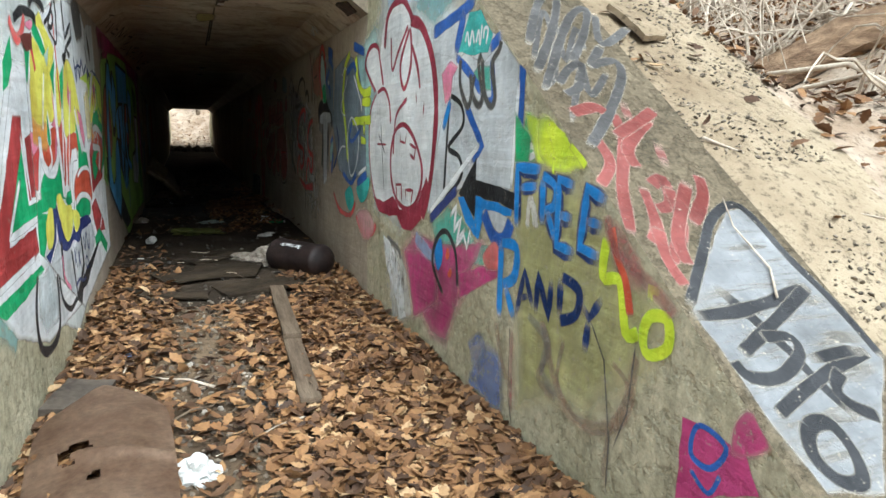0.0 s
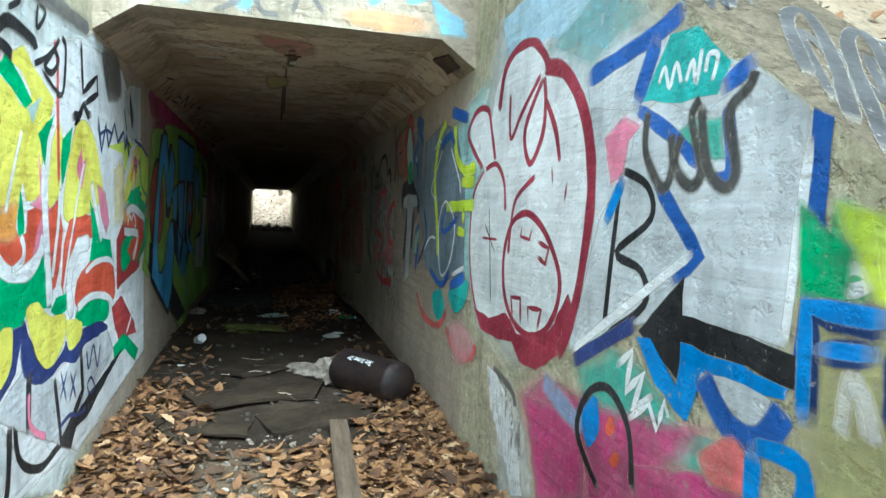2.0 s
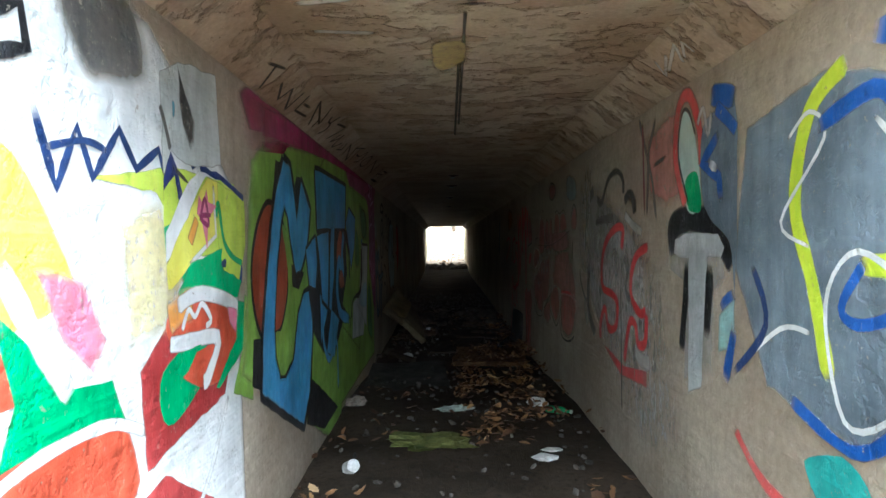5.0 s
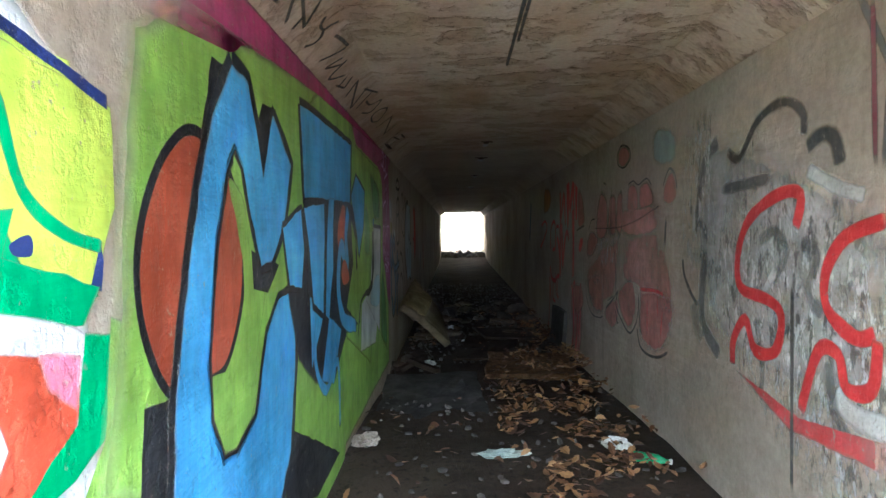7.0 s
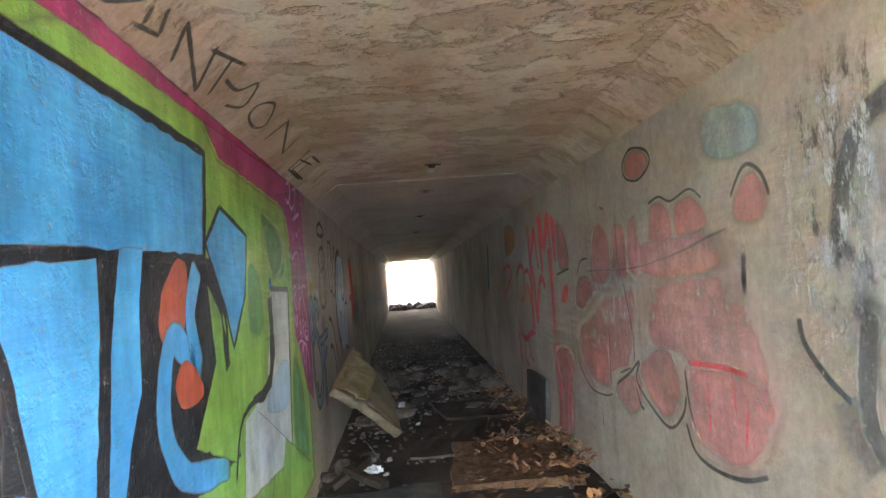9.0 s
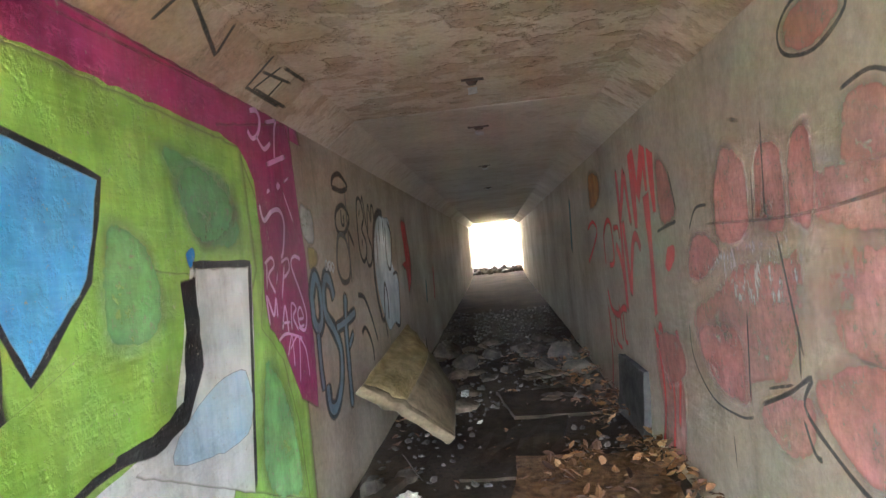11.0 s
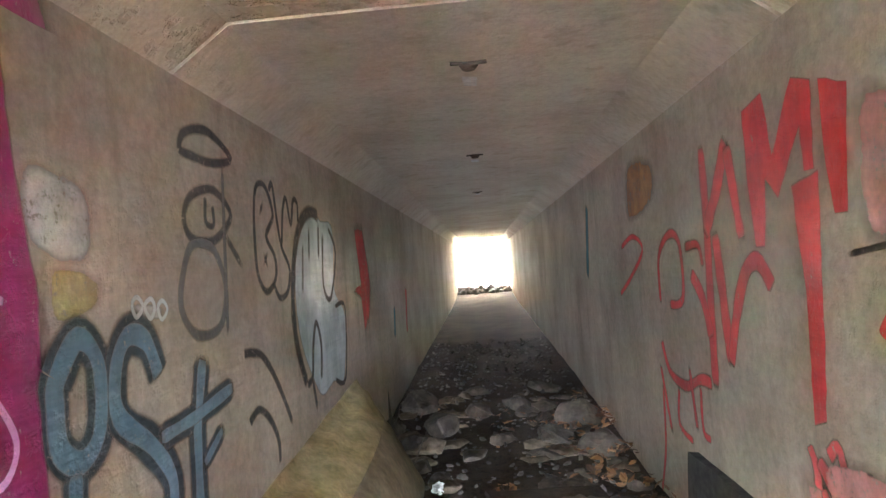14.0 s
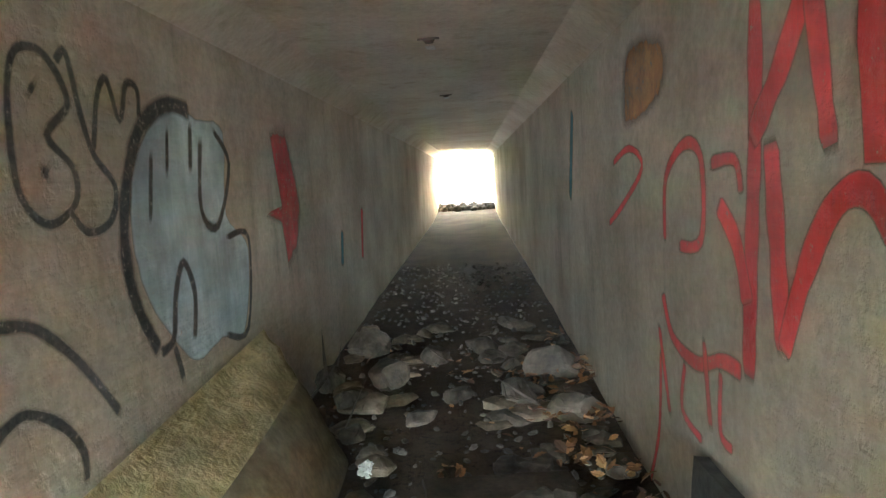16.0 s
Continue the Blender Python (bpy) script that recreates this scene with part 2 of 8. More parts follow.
M_SNAG = plain("dark_ceiling_mark", (0.03, 0.022, 0.018), (0.08, 0.05, 0.035), 12, 0.8)


# ---- mesh helpers ----
def mesh_of(name, verts, faces, material, smooth=False):
    me = bpy.data.meshes.new(name)
    me.from_pydata([tuple(map(float, v)) for v in verts], [], faces)
    me.update()
    me.materials.append(material)
    if smooth:
        me.polygons.foreach_set("use_smooth", [True] * len(me.polygons))
    return me


def finish(name, bm, material, smooth=False):
    bmesh.ops.recalc_face_normals(bm, faces=bm.faces)
    me = bpy.data.meshes.new(name)
    bm.to_mesh(me)
    bm.free()
    me.materials.append(material)
    if smooth:
        me.polygons.foreach_set("use_smooth", [True] * len(me.polygons))
    return me


def part(name, bm, material, parent, label="", smooth=False):
    """Links a bmesh as one mesh object under a thing or a part."""
    ob = new(name, finish(name, bm, material, smooth))
    ob.parent = parent
    if label:
        ob["label"] = label
    return ob


def empty(name, m, label, category, group="", kind=""):
    ob = new(name)
    ob.empty_display_size = 0.1
    ob.matrix_world = m
    return tagged(ob, label, category, group, kind)


def thing(name, bm, material, m, label, category, group="", kind="", smooth=False):
    ob = new(name, finish(name, bm, material, smooth))
    ob.matrix_world = m
    return tagged(ob, label, category, group, kind)


def prism(profile, y0, y1, steps=1):
    """A profile in x, z drawn out along y."""
    bm = bmesh.new()
    rings = [[bm.verts.new((x, y0 + (y1 - y0) * k / steps, z)) for x, z in profile] for k in range(steps + 1)]
    for a, b in zip(rings, rings[1:]):
        for k in range(len(profile)):
            j = (k + 1) % len(profile)
            bm.faces.new((a[k], a[j], b[j], b[k]))
    bm.faces.new(rings[0][::-1])
    bm.faces.new(rings[-1])
    return bm


def side_prism(profile, x0, x1):
    """A profile in y, z drawn out along x."""
    bm = bmesh.new()
    a = [bm.verts.new((x0, y, z)) for y, z in profile]
    b = [bm.verts.new((x1, y, z)) for y, z in profile]
    for k in range(len(profile)):
        j = (k + 1) % len(profile)
        bm.faces.new((a[k], a[j], b[j], b[k]))
    bm.faces.new(a[::-1])
    bm.faces.new(b)
    return bm


def rough_box(sx, sy, sz, seed=0, jag=0.02, cuts=3, bevel=0.0):
    """A box with its base at z 0, cut finer and pushed about for broken or soft shapes."""
    bm = bmesh.new()
    bmesh.ops.create_cube(bm, size=1)
    if bevel:
        bmesh.ops.scale(bm, verts=bm.verts, vec=(sx, sy, sz))
        bmesh.ops.bevel(bm, geom=bm.edges[:], offset=bevel, segments=2, affect="EDGES")
    else:
        bmesh.ops.scale(bm, verts=bm.verts, vec=(sx, sy, sz))
    bmesh.ops.subdivide_edges(bm, edges=bm.edges[:], cuts=cuts, use_grid_fill=True)
    o = Vector((seed * 7.3, seed * 3.1, seed))
    for v in bm.verts:
        v.co += noise.noise_vector(v.co * 3.1 + o) * jag + noise.noise_vector(v.co * 11 + o) * jag * 0.4
        v.co.z += sz / 2
    return bm


def tube(points, r0, r1, sides=6, wobble=0.0):
    """A tapered limb through the points."""
    bm = bmesh.new()
    add_tube(bm, points, r0, r1, sides, wobble)
    return bm


def add_tube(bm, points, r0, r1, sides=6, wobble=0.0):
    pts = [Vector(p) for p in points]
    rings = []
    for k, p in enumerate(pts):
        d = (pts[min(k + 1, len(pts) - 1)] - pts[max(k - 1, 0)]).normalized()
        u = d.orthogonal().normalized()
        w = d.cross(u)
        f = k / max(1, len(pts) - 1)
        r = r0 + (r1 - r0) * f
        rings.append([bm.verts.new(p + (u * math.cos(6.283 * s / sides) + w * math.sin(6.283 * s / sides)) * r * (1 + wobble * random.uniform(-1, 1))) for s in range(sides)])
    for a, b in zip(rings, rings[1:]):
        for s in range(sides):
            bm.faces.new((a[s], a[(s + 1) % sides], b[(s + 1) % sides], b[s]))
    bm.faces.new(rings[0][::-1])
    bm.faces.new(rings[-1])


# ---- plan ----
HALF, CEIL, HAUNCH_X, HAUNCH_Z = 1.06, 2.30, 0.84, 2.14
MOUTH, FAR, JOINT = 6.35, 38.0, 14.3


def lerp(v, *pairs):
    for (a, fa), (b, fb) in zip(pairs, pairs[1:]):
        if v <= b:
            return fa + (fb - fa) * min(1, max(0, (v - a) / (b - a)))
    return pairs[-1][1]


def floor_z(x, y):
    z = lerp(y, (-20, -0.25), (3, -0.21), (6, -0.19), (8, -0.12), (10.8, -0.09), (13, -0.19), (17, -0.2), (21, -0.12), (33, -0.02), (37, 0.14), (38.2, 0.3), (40, 0.5))
    n = noise.noise(Vector((x * 1.7, y * 1.7, 2.0))) * 0.025 + noise.noise(Vector((x * 6, y * 6, 5.0))) * 0.008
    return z + n


def slope_right(y):
    return max(-0.22, min(3.35, 0.35 + 0.755 * (y - 2.19)))


def slope_left(y):
    return max(-0.22, min(3.2, 1.40 + 0.70 * (y - 3.78)))


def bank_z(x, y):
    """Height of the embankment away from the passage."""
    s = slope_right(y) if x > 0 else slope_left(y)
    # Leafy far slope, raised beyond what is seen to block sky light.
    far = lerp(y, (37.9, 3.2), (40, 3.4), (44, 5.0), (54, 13.0), (74, 24.0), (120, 36))
    s = s if y < FAR - 0.1 else far
    a = abs(x)
    if y < FAR - 0.1 and a > 2.6:
        low = 1.22 + 0.34 * min(14, a - 2.6) + 0.05 * max(0, y - 5)
        f = min(1, (a - 2.6) / 0.7)
        s = s * (1 - f) + min(s, low) * f
    s += 0.03 * min(12, max(0, a - 2.6))
    n = noise.noise(Vector((x * 0.8, y * 0.8, 7.0))) * 0.10 + noise.noise(Vector((x * 3.5, y * 3.5, 1.0))) * 0.035
    return s - 0.03 + n * min(1, max(0.15, (a - 1.5) / 0.6))


def terrain_z(x, y):
    if abs(x) < 1.2:
        if y < MOUTH + 0.1 or y > FAR - 0.1:
            if y > FAR - 0.1:
                # Steep hill heights added to keep sky light off the far tunnel walls.
                return lerp(y, (38, 0.28), (40, 0.5), (43, 1.0), (46, 2.2), (54, 9.0), (74, 22), (120, 36)) + 0.3 * max(0, x + 0.2) * min(1, max(0, (y - 42) / 4)) + noise.noise(Vector((x * 2, y * 2, 3))) * 0.06
            return floor_z(x, y)
        return max(2.95, bank_z(1.6, y) * 0.96)
    if y > FAR + 4.4 and abs(x) < 3:
        # The same heightened light-blocking hill beside the passage.
        return lerp(y, (40, 0.6), (43, 1.0), (46, 2.2), (54, 9.0), (74, 22), (120, 36)) + 0.3 * max(0, x + 0.2) * min(1, max(0, (y - 42) / 4)) + noise.noise(Vector((x * 2, y * 2, 3))) * 0.08
    return bank_z(x, y)


def axis_steps(*runs):
    out = []
    for a, b, n in runs:
        out += [a + (b - a) * k / n for k in range(n)]
    return out + [runs[-1][1]]


XS = axis_steps((-400, -60, 5), (-60, -10, 10), (-10, -3, 18), (-3, -1.35, 9), (-1.35, -1.15, 1), (-1.15, 1.15, 24), (1.15, 1.35, 1), (1.35, 5, 34), (5, 12, 22), (12, 60, 10), (60, 400, 5))
YS = axis_steps((-400, -40, 5), (-40, -3, 12), (-3, 1, 12), (1, MOUTH + 0.05, 50), (MOUTH + 0.05, MOUTH + 0.2, 1), (MOUTH + 0.2, 12, 30), (12, FAR - 0.2, 22), (FAR - 0.2, FAR - 0.05, 1), (FAR - 0.05, 52, 36), (52, 90, 12), (90, 400, 5))


def build_ground():
    verts = [(x, y, terrain_z(x, y)) for y in YS for x in XS]
    faces, mats = [], []
    nx = len(XS)
    for j in range(len(YS) - 1):
        for i in range(nx - 1):
            cx, cy = (XS[i] + XS[i + 1]) / 2, (YS[j] + YS[j + 1]) / 2
            if abs(cx) < 1.35 and (MOUTH + 0.04 < cy < MOUTH + 0.21 or FAR - 0.21 < cy < FAR - 0.04):
                continue
            faces.append((j * nx + i, j * nx + i + 1, (j + 1) * nx + i + 1, (j + 1) * nx + i))
            edge = noise.noise(Vector((cx * 1.3, cy * 1.3, 4))) * 0.4
            sandy = 1.4 < abs(cx) < 2.55 + edge and 1.5 < cy < 7.5 or (abs(cx) < 1.3 and MOUTH < cy < 8)
            mats.append(1 if sandy else 0 if abs(cx) < 1.4 and cy < 8 else 2)
    me = mesh_of("ground", verts, faces, M_SOIL, True)
    me.materials.append(M_SAND)
    me.materials.append(M_WOODS)
    me.polygons.foreach_set("material_index", mats)
    tagged(new("ground", me), "leaf-strewn soil path between pale sandy earth banks", "ground", kind="structure")


def build_tunnel():
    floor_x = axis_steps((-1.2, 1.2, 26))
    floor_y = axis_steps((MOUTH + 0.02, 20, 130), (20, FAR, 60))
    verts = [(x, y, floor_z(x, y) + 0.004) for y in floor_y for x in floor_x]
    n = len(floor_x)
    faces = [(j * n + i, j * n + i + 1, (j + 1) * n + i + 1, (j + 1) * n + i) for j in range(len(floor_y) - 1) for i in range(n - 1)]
    tagged(new("floor", mesh_of("floor", verts, faces, M_FLOOR, True)), "dark earth floor of the concrete tunnel, its shade put into the colour", "floor", kind="structure")
    for name, s in (("wall_left", -1), ("wall_right", 1)):
        bm = prism([(s * HALF, -0.7), (s * (HALF + 0.35), -0.7), (s * (HALF + 0.35), HAUNCH_Z), (s * HALF, HAUNCH_Z)], MOUTH + 0.002, FAR)
        tagged(new(name, finish(name, bm, M_TUNNEL)), "old board-marked concrete tunnel wall covered in graffiti", "wall", kind="structure")
    o = HALF + 0.35
    for name, y0, y1, drop, mat, words in (("ceiling", MOUTH + 0.003, JOINT, 0.0, M_CEIL, "stained peeling concrete tunnel ceiling with chamfered corners"), ("ceiling_inner", JOINT + 0.016, FAR, 0.003, M_CEIL_INNER, "smooth grey-brown concrete tunnel ceiling with chamfered corners")):
        low = HAUNCH_Z + 0.001 - drop
        bm = prism([(-o, HAUNCH_Z + 0.001), (-HALF, HAUNCH_Z + 0.001), (-HALF + drop, low), (-HAUNCH_X, CEIL - drop), (HAUNCH_X, CEIL - drop), (HALF - drop, low), (HALF, HAUNCH_Z + 0.001), (o, HAUNCH_Z + 0.001), (o, CEIL + 0.35), (-o, CEIL + 0.35)], y0, y1)
        tagged(new(name, finish(name, bm, mat)), words, "ceiling", kind="structure")
    bm = prism([(-o, CEIL + 0.1), (o, CEIL + 0.1), (o, CEIL + 0.35), (-o, CEIL + 0.35)], JOINT + 0.0005, JOINT + 0.0155)
    tagged(new("ceiling_joint", finish("ceiling_joint", bm, M_COPING)), "dark open joint between two casts of the ceiling", "ceiling", kind="structure")
    # lintel over the mouth
    h = HALF
    for y0, y1, name in ((MOUTH - 0.02, MOUTH + 0.22, "wall_head"), (FAR - 0.2, FAR + 0.02, "wall_far_head")):
        bm = prism([(-h, HAUNCH_Z), (-HAUNCH_X, CEIL - 0.003), (HAUNCH_X, CEIL - 0.003), (h, HAUNCH_Z), (h, 3.0), (-h, 3.0)], y0, y1)
        tagged(new(name, finish(name, bm, M_COPING)), "crumbling concrete lintel above the tunnel mouth", "wall", kind="structure")
    # wing walls with a sloping top
    for name, s, f in (("wall_wing_right", 1, slope_right), ("wall_wing_left", -1, slope_left)):
        low, high = (1.435, 6.16) if s > 0 else (1.466, 6.34)
        prof = [(0.9, -0.8), (MOUTH, -0.8), (MOUTH, f(high)), (high, f(high)), (low, -0.22), (0.9, -0.22)]
        bm = side_prism(prof, s * HALF, s * (HALF + 0.66))
        bmesh.ops.subdivide_edges(bm, edges=[e for e in bm.edges if e.calc_length() > 1], cuts=1, use_grid_fill=False)
        me = finish(name, bm, M_WING)
        me.materials.append(M_CAP)
        # Upward faces take the mossy coping colour with the woods' shade in it.
        for p in me.polygons:
            p.material_index = 1 if p.normal.z > 0.3 else 0
        tagged(new(name, me), "graffiti-covered concrete wing wall with a sloping top", "wall", kind="structure")
    for name, s in (("wall_far_left", -1), ("wall_far_right", 1)):
        bm = side_prism([(FAR, -0.6), (FAR + 4.2, -0.6), (FAR + 4.2, 1.6), (FAR + 1.0, 3.0), (FAR, 3.0)], s * HALF, s * (HALF + 0.4))
        tagged(new(name, finish(name, bm, M_WING)), "weathered concrete wing wall beyond the tunnel", "wall", kind="structure")


build_ground()
build_tunnel()

# ---- graffiti: thin paint films on the concrete, drawn in metres on each surface ----
PAINTS = {
    "aquafade": (0.16, 0.44, 0.14),
    "black": (0.018, 0.018, 0.02),
    "blue": (0.02, 0.22, 0.62),
    "bluefade": (0.2, 0.4, 0.7),
    "bluemist": (0.02, 0.22, 0.62),
    "brickred": (0.4, 0.075, 0.03),
    "brownfade": (0.17, 0.1, 0.05),
    "charcoal": (0.05, 0.047, 0.045),
    "chartreuse": (0.27, 0.46, 0.065),
    "coldsilver": (0.145, 0.147, 0.15),
    "darkblue": (0.012, 0.035, 0.13),
    "darkslate": (0.03, 0.045, 0.05),
    "darktealmist": (0.035, 0.1, 0.1),
    "dullfade": (0.3, 0.4, 0.39),
    "dullred": (0.14, 0.03, 0.024),
    "green": (0.02, 0.38, 0.13),
    "greenmist": (0.02, 0.38, 0.13),
    "greyblue": (0.3, 0.36, 0.37),
    "whiteflake": (0.6, 0.59, 0.57),
    "sootflake": (0.035, 0.035, 0.035),
    "greyfade": (0.4, 0.39, 0.38),
    "greysoft": (0.1, 0.095, 0.09),
    "khakimist": (0.4, 0.38, 0.16),
    "lilac": (0.75, 0.42, 0.68),
    "lime": (0.6, 0.75, 0.08),
    "magenta": (0.42, 0.04, 0.16),
    "magentadark": (0.34, 0.03, 0.13),
    "magentamist": (0.42, 0.04, 0.16),
    "maroon": (0.28, 0.018, 0.045),
    "maroonfade": (0.26, 0.03, 0.04),
    "maroonred": (0.38, 0.035, 0.035),
    "maroonsoft": (0.2, 0.03, 0.05),
    "navy": (0.018, 0.035, 0.17),
    "navyfade": (0.03, 0.1, 0.34),
    "neon": (0.62, 0.8, 0.03),
    "neonmist": (0.62, 0.8, 0.03),
    "orangefade": (0.6, 0.25, 0.06),
    "orangemist": (0.8, 0.33, 0.05),
    "paleblue": (0.42, 0.58, 0.68),
    "paleteal": (0.5, 0.64, 0.58),
    "palewhitemist": (0.55, 0.6, 0.61),
    "pink": (0.72, 0.2, 0.32),
    "pinkfade": (0.62, 0.25, 0.3),
    "pinkmist": (0.72, 0.2, 0.32),
    "pinkredfade": (0.62, 0.2, 0.18),
    "pinkredmist": (0.68, 0.14, 0.14),
    "pinkwash": (0.62, 0.24, 0.22),
    "purple": (0.28, 0.015, 0.11),
    "red": (0.58, 0.03, 0.03),
    "redfade": (0.36, 0.1, 0.08),
    "redmist": (0.58, 0.03, 0.03),
    "redorange": (0.6, 0.085, 0.035),
    "redsoft": (0.6, 0.06, 0.06),
    "royal": (0.02, 0.1, 0.4),
    "silver": (0.55, 0.57, 0.58),
    "skyblue": (0.1, 0.38, 0.72),
    "skyfade": (0.1, 0.48, 0.7),
    "slate": (0.16, 0.2, 0.24),
    "softblack": (0.03, 0.03, 0.03),
    "sootfade": (0.05, 0.05, 0.05),
    "steel": (0.13, 0.22, 0.28),
    "teal": (0.06, 0.4, 0.36),
    "tealfade": (0.12, 0.36, 0.36),
    "tealgreenmist": (0.08, 0.36, 0.27),
    "tealpalemist": (0.32, 0.52, 0.52),
    "tealsoft": (0.05, 0.15, 0.17),
    "white": (0.8, 0.82, 0.82),
    "whitefade": (0.72, 0.71, 0.68),
    "whitegrey": (0.6, 0.63, 0.61),
    "yellow": (0.86, 0.72, 0.1),
    "yellowfade": (0.62, 0.52, 0.16),
}
FADES = {"flake": 0.5, "fade": 0.55, "soft": 0.35, "wash": 0.6, "mist": 0.28}
SURFACES = {
    "L": lambda u, v, o: (-HALF + o, u, v),
    "R": lambda u, v, o: (HALF - o, u, v),
    "H": lambda u, v, o: (u, MOUTH - 0.02 - o, v),
    "C": lambda u, v, o: (u, v, CEIL - o),
    "K": lambda u, v, o: (u, v, 0.35 + 0.755 * (v - 2.19) + o),
    "Q": lambda u, v, o: (u, v, 1.40 + 0.70 * (v - 3.78) + o),
    "A": lambda u, v, o: (-HALF + v * 0.22 + o * 0.6, u, HAUNCH_Z + v * 0.16 - o * 0.8),
    "M": lambda u, v, o: (HALF - v * 0.22 - o * 0.6, u, HAUNCH_Z + v * 0.16 - o * 0.8),
}
paint_films, canvas = {}, {}
lift = {k: 0.002 for k in SURFACES}


def fade_of(colour):
    for word, f in FADES.items():
        if colour.endswith(word) or colour.startswith(word):
            return f
    return 0.1


def film(colour):
    if colour not in paint_films:
        f = fade_of(colour)
        paint_films[colour] = paint(colour + "_spray_paint", PAINTS[colour], f, True, colour.endswith("flake"))
    return paint_films[colour]


def colour_words(c):
    for word in FADES:
        if c.endswith(word):
            return "faded " + c[:-len(word)]
        if c.startswith(word):
            return "misty " + c[len(word):]
    return c


def piece(side, label):
    canvas.update(side=side, thing=empty("graffiti", Matrix(), label, "graffiti"))


def put_paint(name, colour, verts, faces, cover):
    me = mesh_of(name, verts, faces, film(colour))
    if cover:
        me.attributes.new("cover", "FLOAT", "POINT").data.foreach_set("value", cover)
    ob = new(name, me)
    ob.parent = canvas["thing"]
    ob["label"] = colour_words(colour) + " spray paint"


def curve_points(pts, smooth, closed):
    if not smooth or len(pts) < 3:
        return pts
    n, out = len(pts), []
    for k in range(n if closed else n - 1):
        g = (lambda i: pts[i % n]) if closed else (lambda i: pts[min(n - 1, max(0, i))])
        p0, p1, p2, p3 = g(k - 1), g(k), g(k + 1), g(k + 2)
        for s in range(5):
            t = s / 5
            out.append(tuple(0.5 * (2 * b + (c - a) * t + (2 * a - 5 * b + 4 * c - d) * t * t + (3 * b - a - 3 * c + d) * t ** 3) for a, b, c, d in zip(p0, p1, p2, p3)))
    return out if closed else out + [pts[-1]]


def raise_coat():
    lift[canvas["side"]] += 0.00004
    return SURFACES[canvas["side"]], lift[canvas["side"]]


def spots(text):
    return [tuple(map(float, p.split())) for p in text.split(",")]


def fill(colour, text, smooth=False):
    """A painted field inside an outline with a slightly uneven edge."""
    place, o = raise_coat()
    pts = curve_points(spots(text), smooth, True)
    out = []
    for k, p in enumerate(pts):
        q = pts[(k + 1) % len(pts)]
        n = max(1, int(math.dist(p, q) / 0.05))
        for s in range(n):
            u, v = (a + (b - a) * s / n for a, b in zip(p, q))
            w = 0.012 if s or smooth else 0.0
            out.append((u + w * noise.noise(Vector((u * 14, v * 14, 1))), v + w * noise.noise(Vector((u * 14, v * 14, 6)))))
    n = len(out)
    keep = 0.72 if fade_of(colour) > 0.2 else 0.965
    cu, cv = sum(p[0] for p in out) / n, sum(p[1] for p in out) / n
    inner = [(cu + (u - cu) * keep, cv + (v - cv) * keep) for u, v in out]
    faces = [(k, (k + 1) % n, n + (k + 1) % n, n + k) for k in range(n)] + [tuple(range(n, 2 * n))]
    put_paint("painted_field", colour, [place(u, v, o) for u, v in out + inner], faces, [0.0] * n + [1.0] * n)


def stroke(colour, width, text, smooth=True, closed=False):
    """A spray line of uneven width; a misty one thins out towards its sides."""
    place, o = raise_coat()
    squash = 0.27 if canvas["side"] in "AM" else 1.0
    misty = fade_of(colour) > 0.2
    raw = curve_points(spots(text), smooth, closed)
    if closed:
        raw = raw + [raw[0]]
    pts = []
    for p, q in zip(raw, raw[1:]):
        n = max(1, int(math.dist(p, q) / 0.05))
        pts += [tuple(a + (b - a) * s / n for a, b in zip(p, q)) for s in range(n)]
    pts.append(raw[-1])
    across = ((1.25, 0.0), (0.6, 1.0), (-0.6, 1.0), (-1.25, 0.0)) if misty else ((1.12, 0.0), (0.82, 1.0), (-0.82, 1.0), (-1.12, 0.0))
    verts, cover, faces, w_n = [], [], [], len(across)
    for k, p in enumerate(pts):
        a, b = pts[max(0, k - 1)], pts[min(len(pts) - 1, k + 1)]
        d = Vector((b[0] - a[0], (b[1] - a[1]) * squash))
        d = d.normalized() if d.length > 1e-6 else Vector((1, 0))
        w = width / 2 * (1 + 0.25 * noise.noise(Vector((p[0] * 9, p[1] * 9, width * 50))))
        end = not closed and k in (0, len(pts) - 1)
        w *= 0.7 if end else 1
        for s, c in across:
            verts.append(place(p[0] - d.y * w * s, p[1] + d.x * w * s / squash, o))
            cover.append(0.0 if end else c)
        if k:
            faces += [((k - 1) * w_n + i, (k - 1) * w_n + i + 1, k * w_n + i + 1, k * w_n + i) for i in range(w_n - 1)]
    put_paint("painted_line", colour, verts, faces, cover)


piece("L", "mottled white undercoat paint over the wing wall")
fill("whitegrey", "3.64 1.25, 3.90 1.47, 4.73 2.00, 6.35 2.13, 6.72 2.13, 7.48 0.20, 5.86 -0.16, 3.69 0.67")
piece("R", "pale silver and whitish undercoat paint with a bluish sheen painted in")
fill("tealpalemist", "6.72 1.90, 6.13 2.07, 5.95 2.05, 6.00 1.49, 6.16 1.18, 6.12 0.77, 6.65 0.74, 6.56 1.54")
fill("palewhitemist", "5.97 2.35, 4.89 2.36, 4.20 1.85, 3.93 1.65, 3.74 1.50, 3.78 0.95, 4.42 0.93, 4.86 0.72, 5.48 0.44, 6.21 0.56, 6.29 1.39, 6.16 1.95")
# The bluish sheen near the top, put in as a pale blue field.
fill("paleblue", "5.87 2.31, 4.89 2.36, 4.59 2.13, 4.69 1.87, 5.26 2.06, 5.68 1.88")
fill("tealfade", "5.25 2.00, 4.86 2.13, 4.59 2.13, 4.41 1.93, 4.83 1.82")
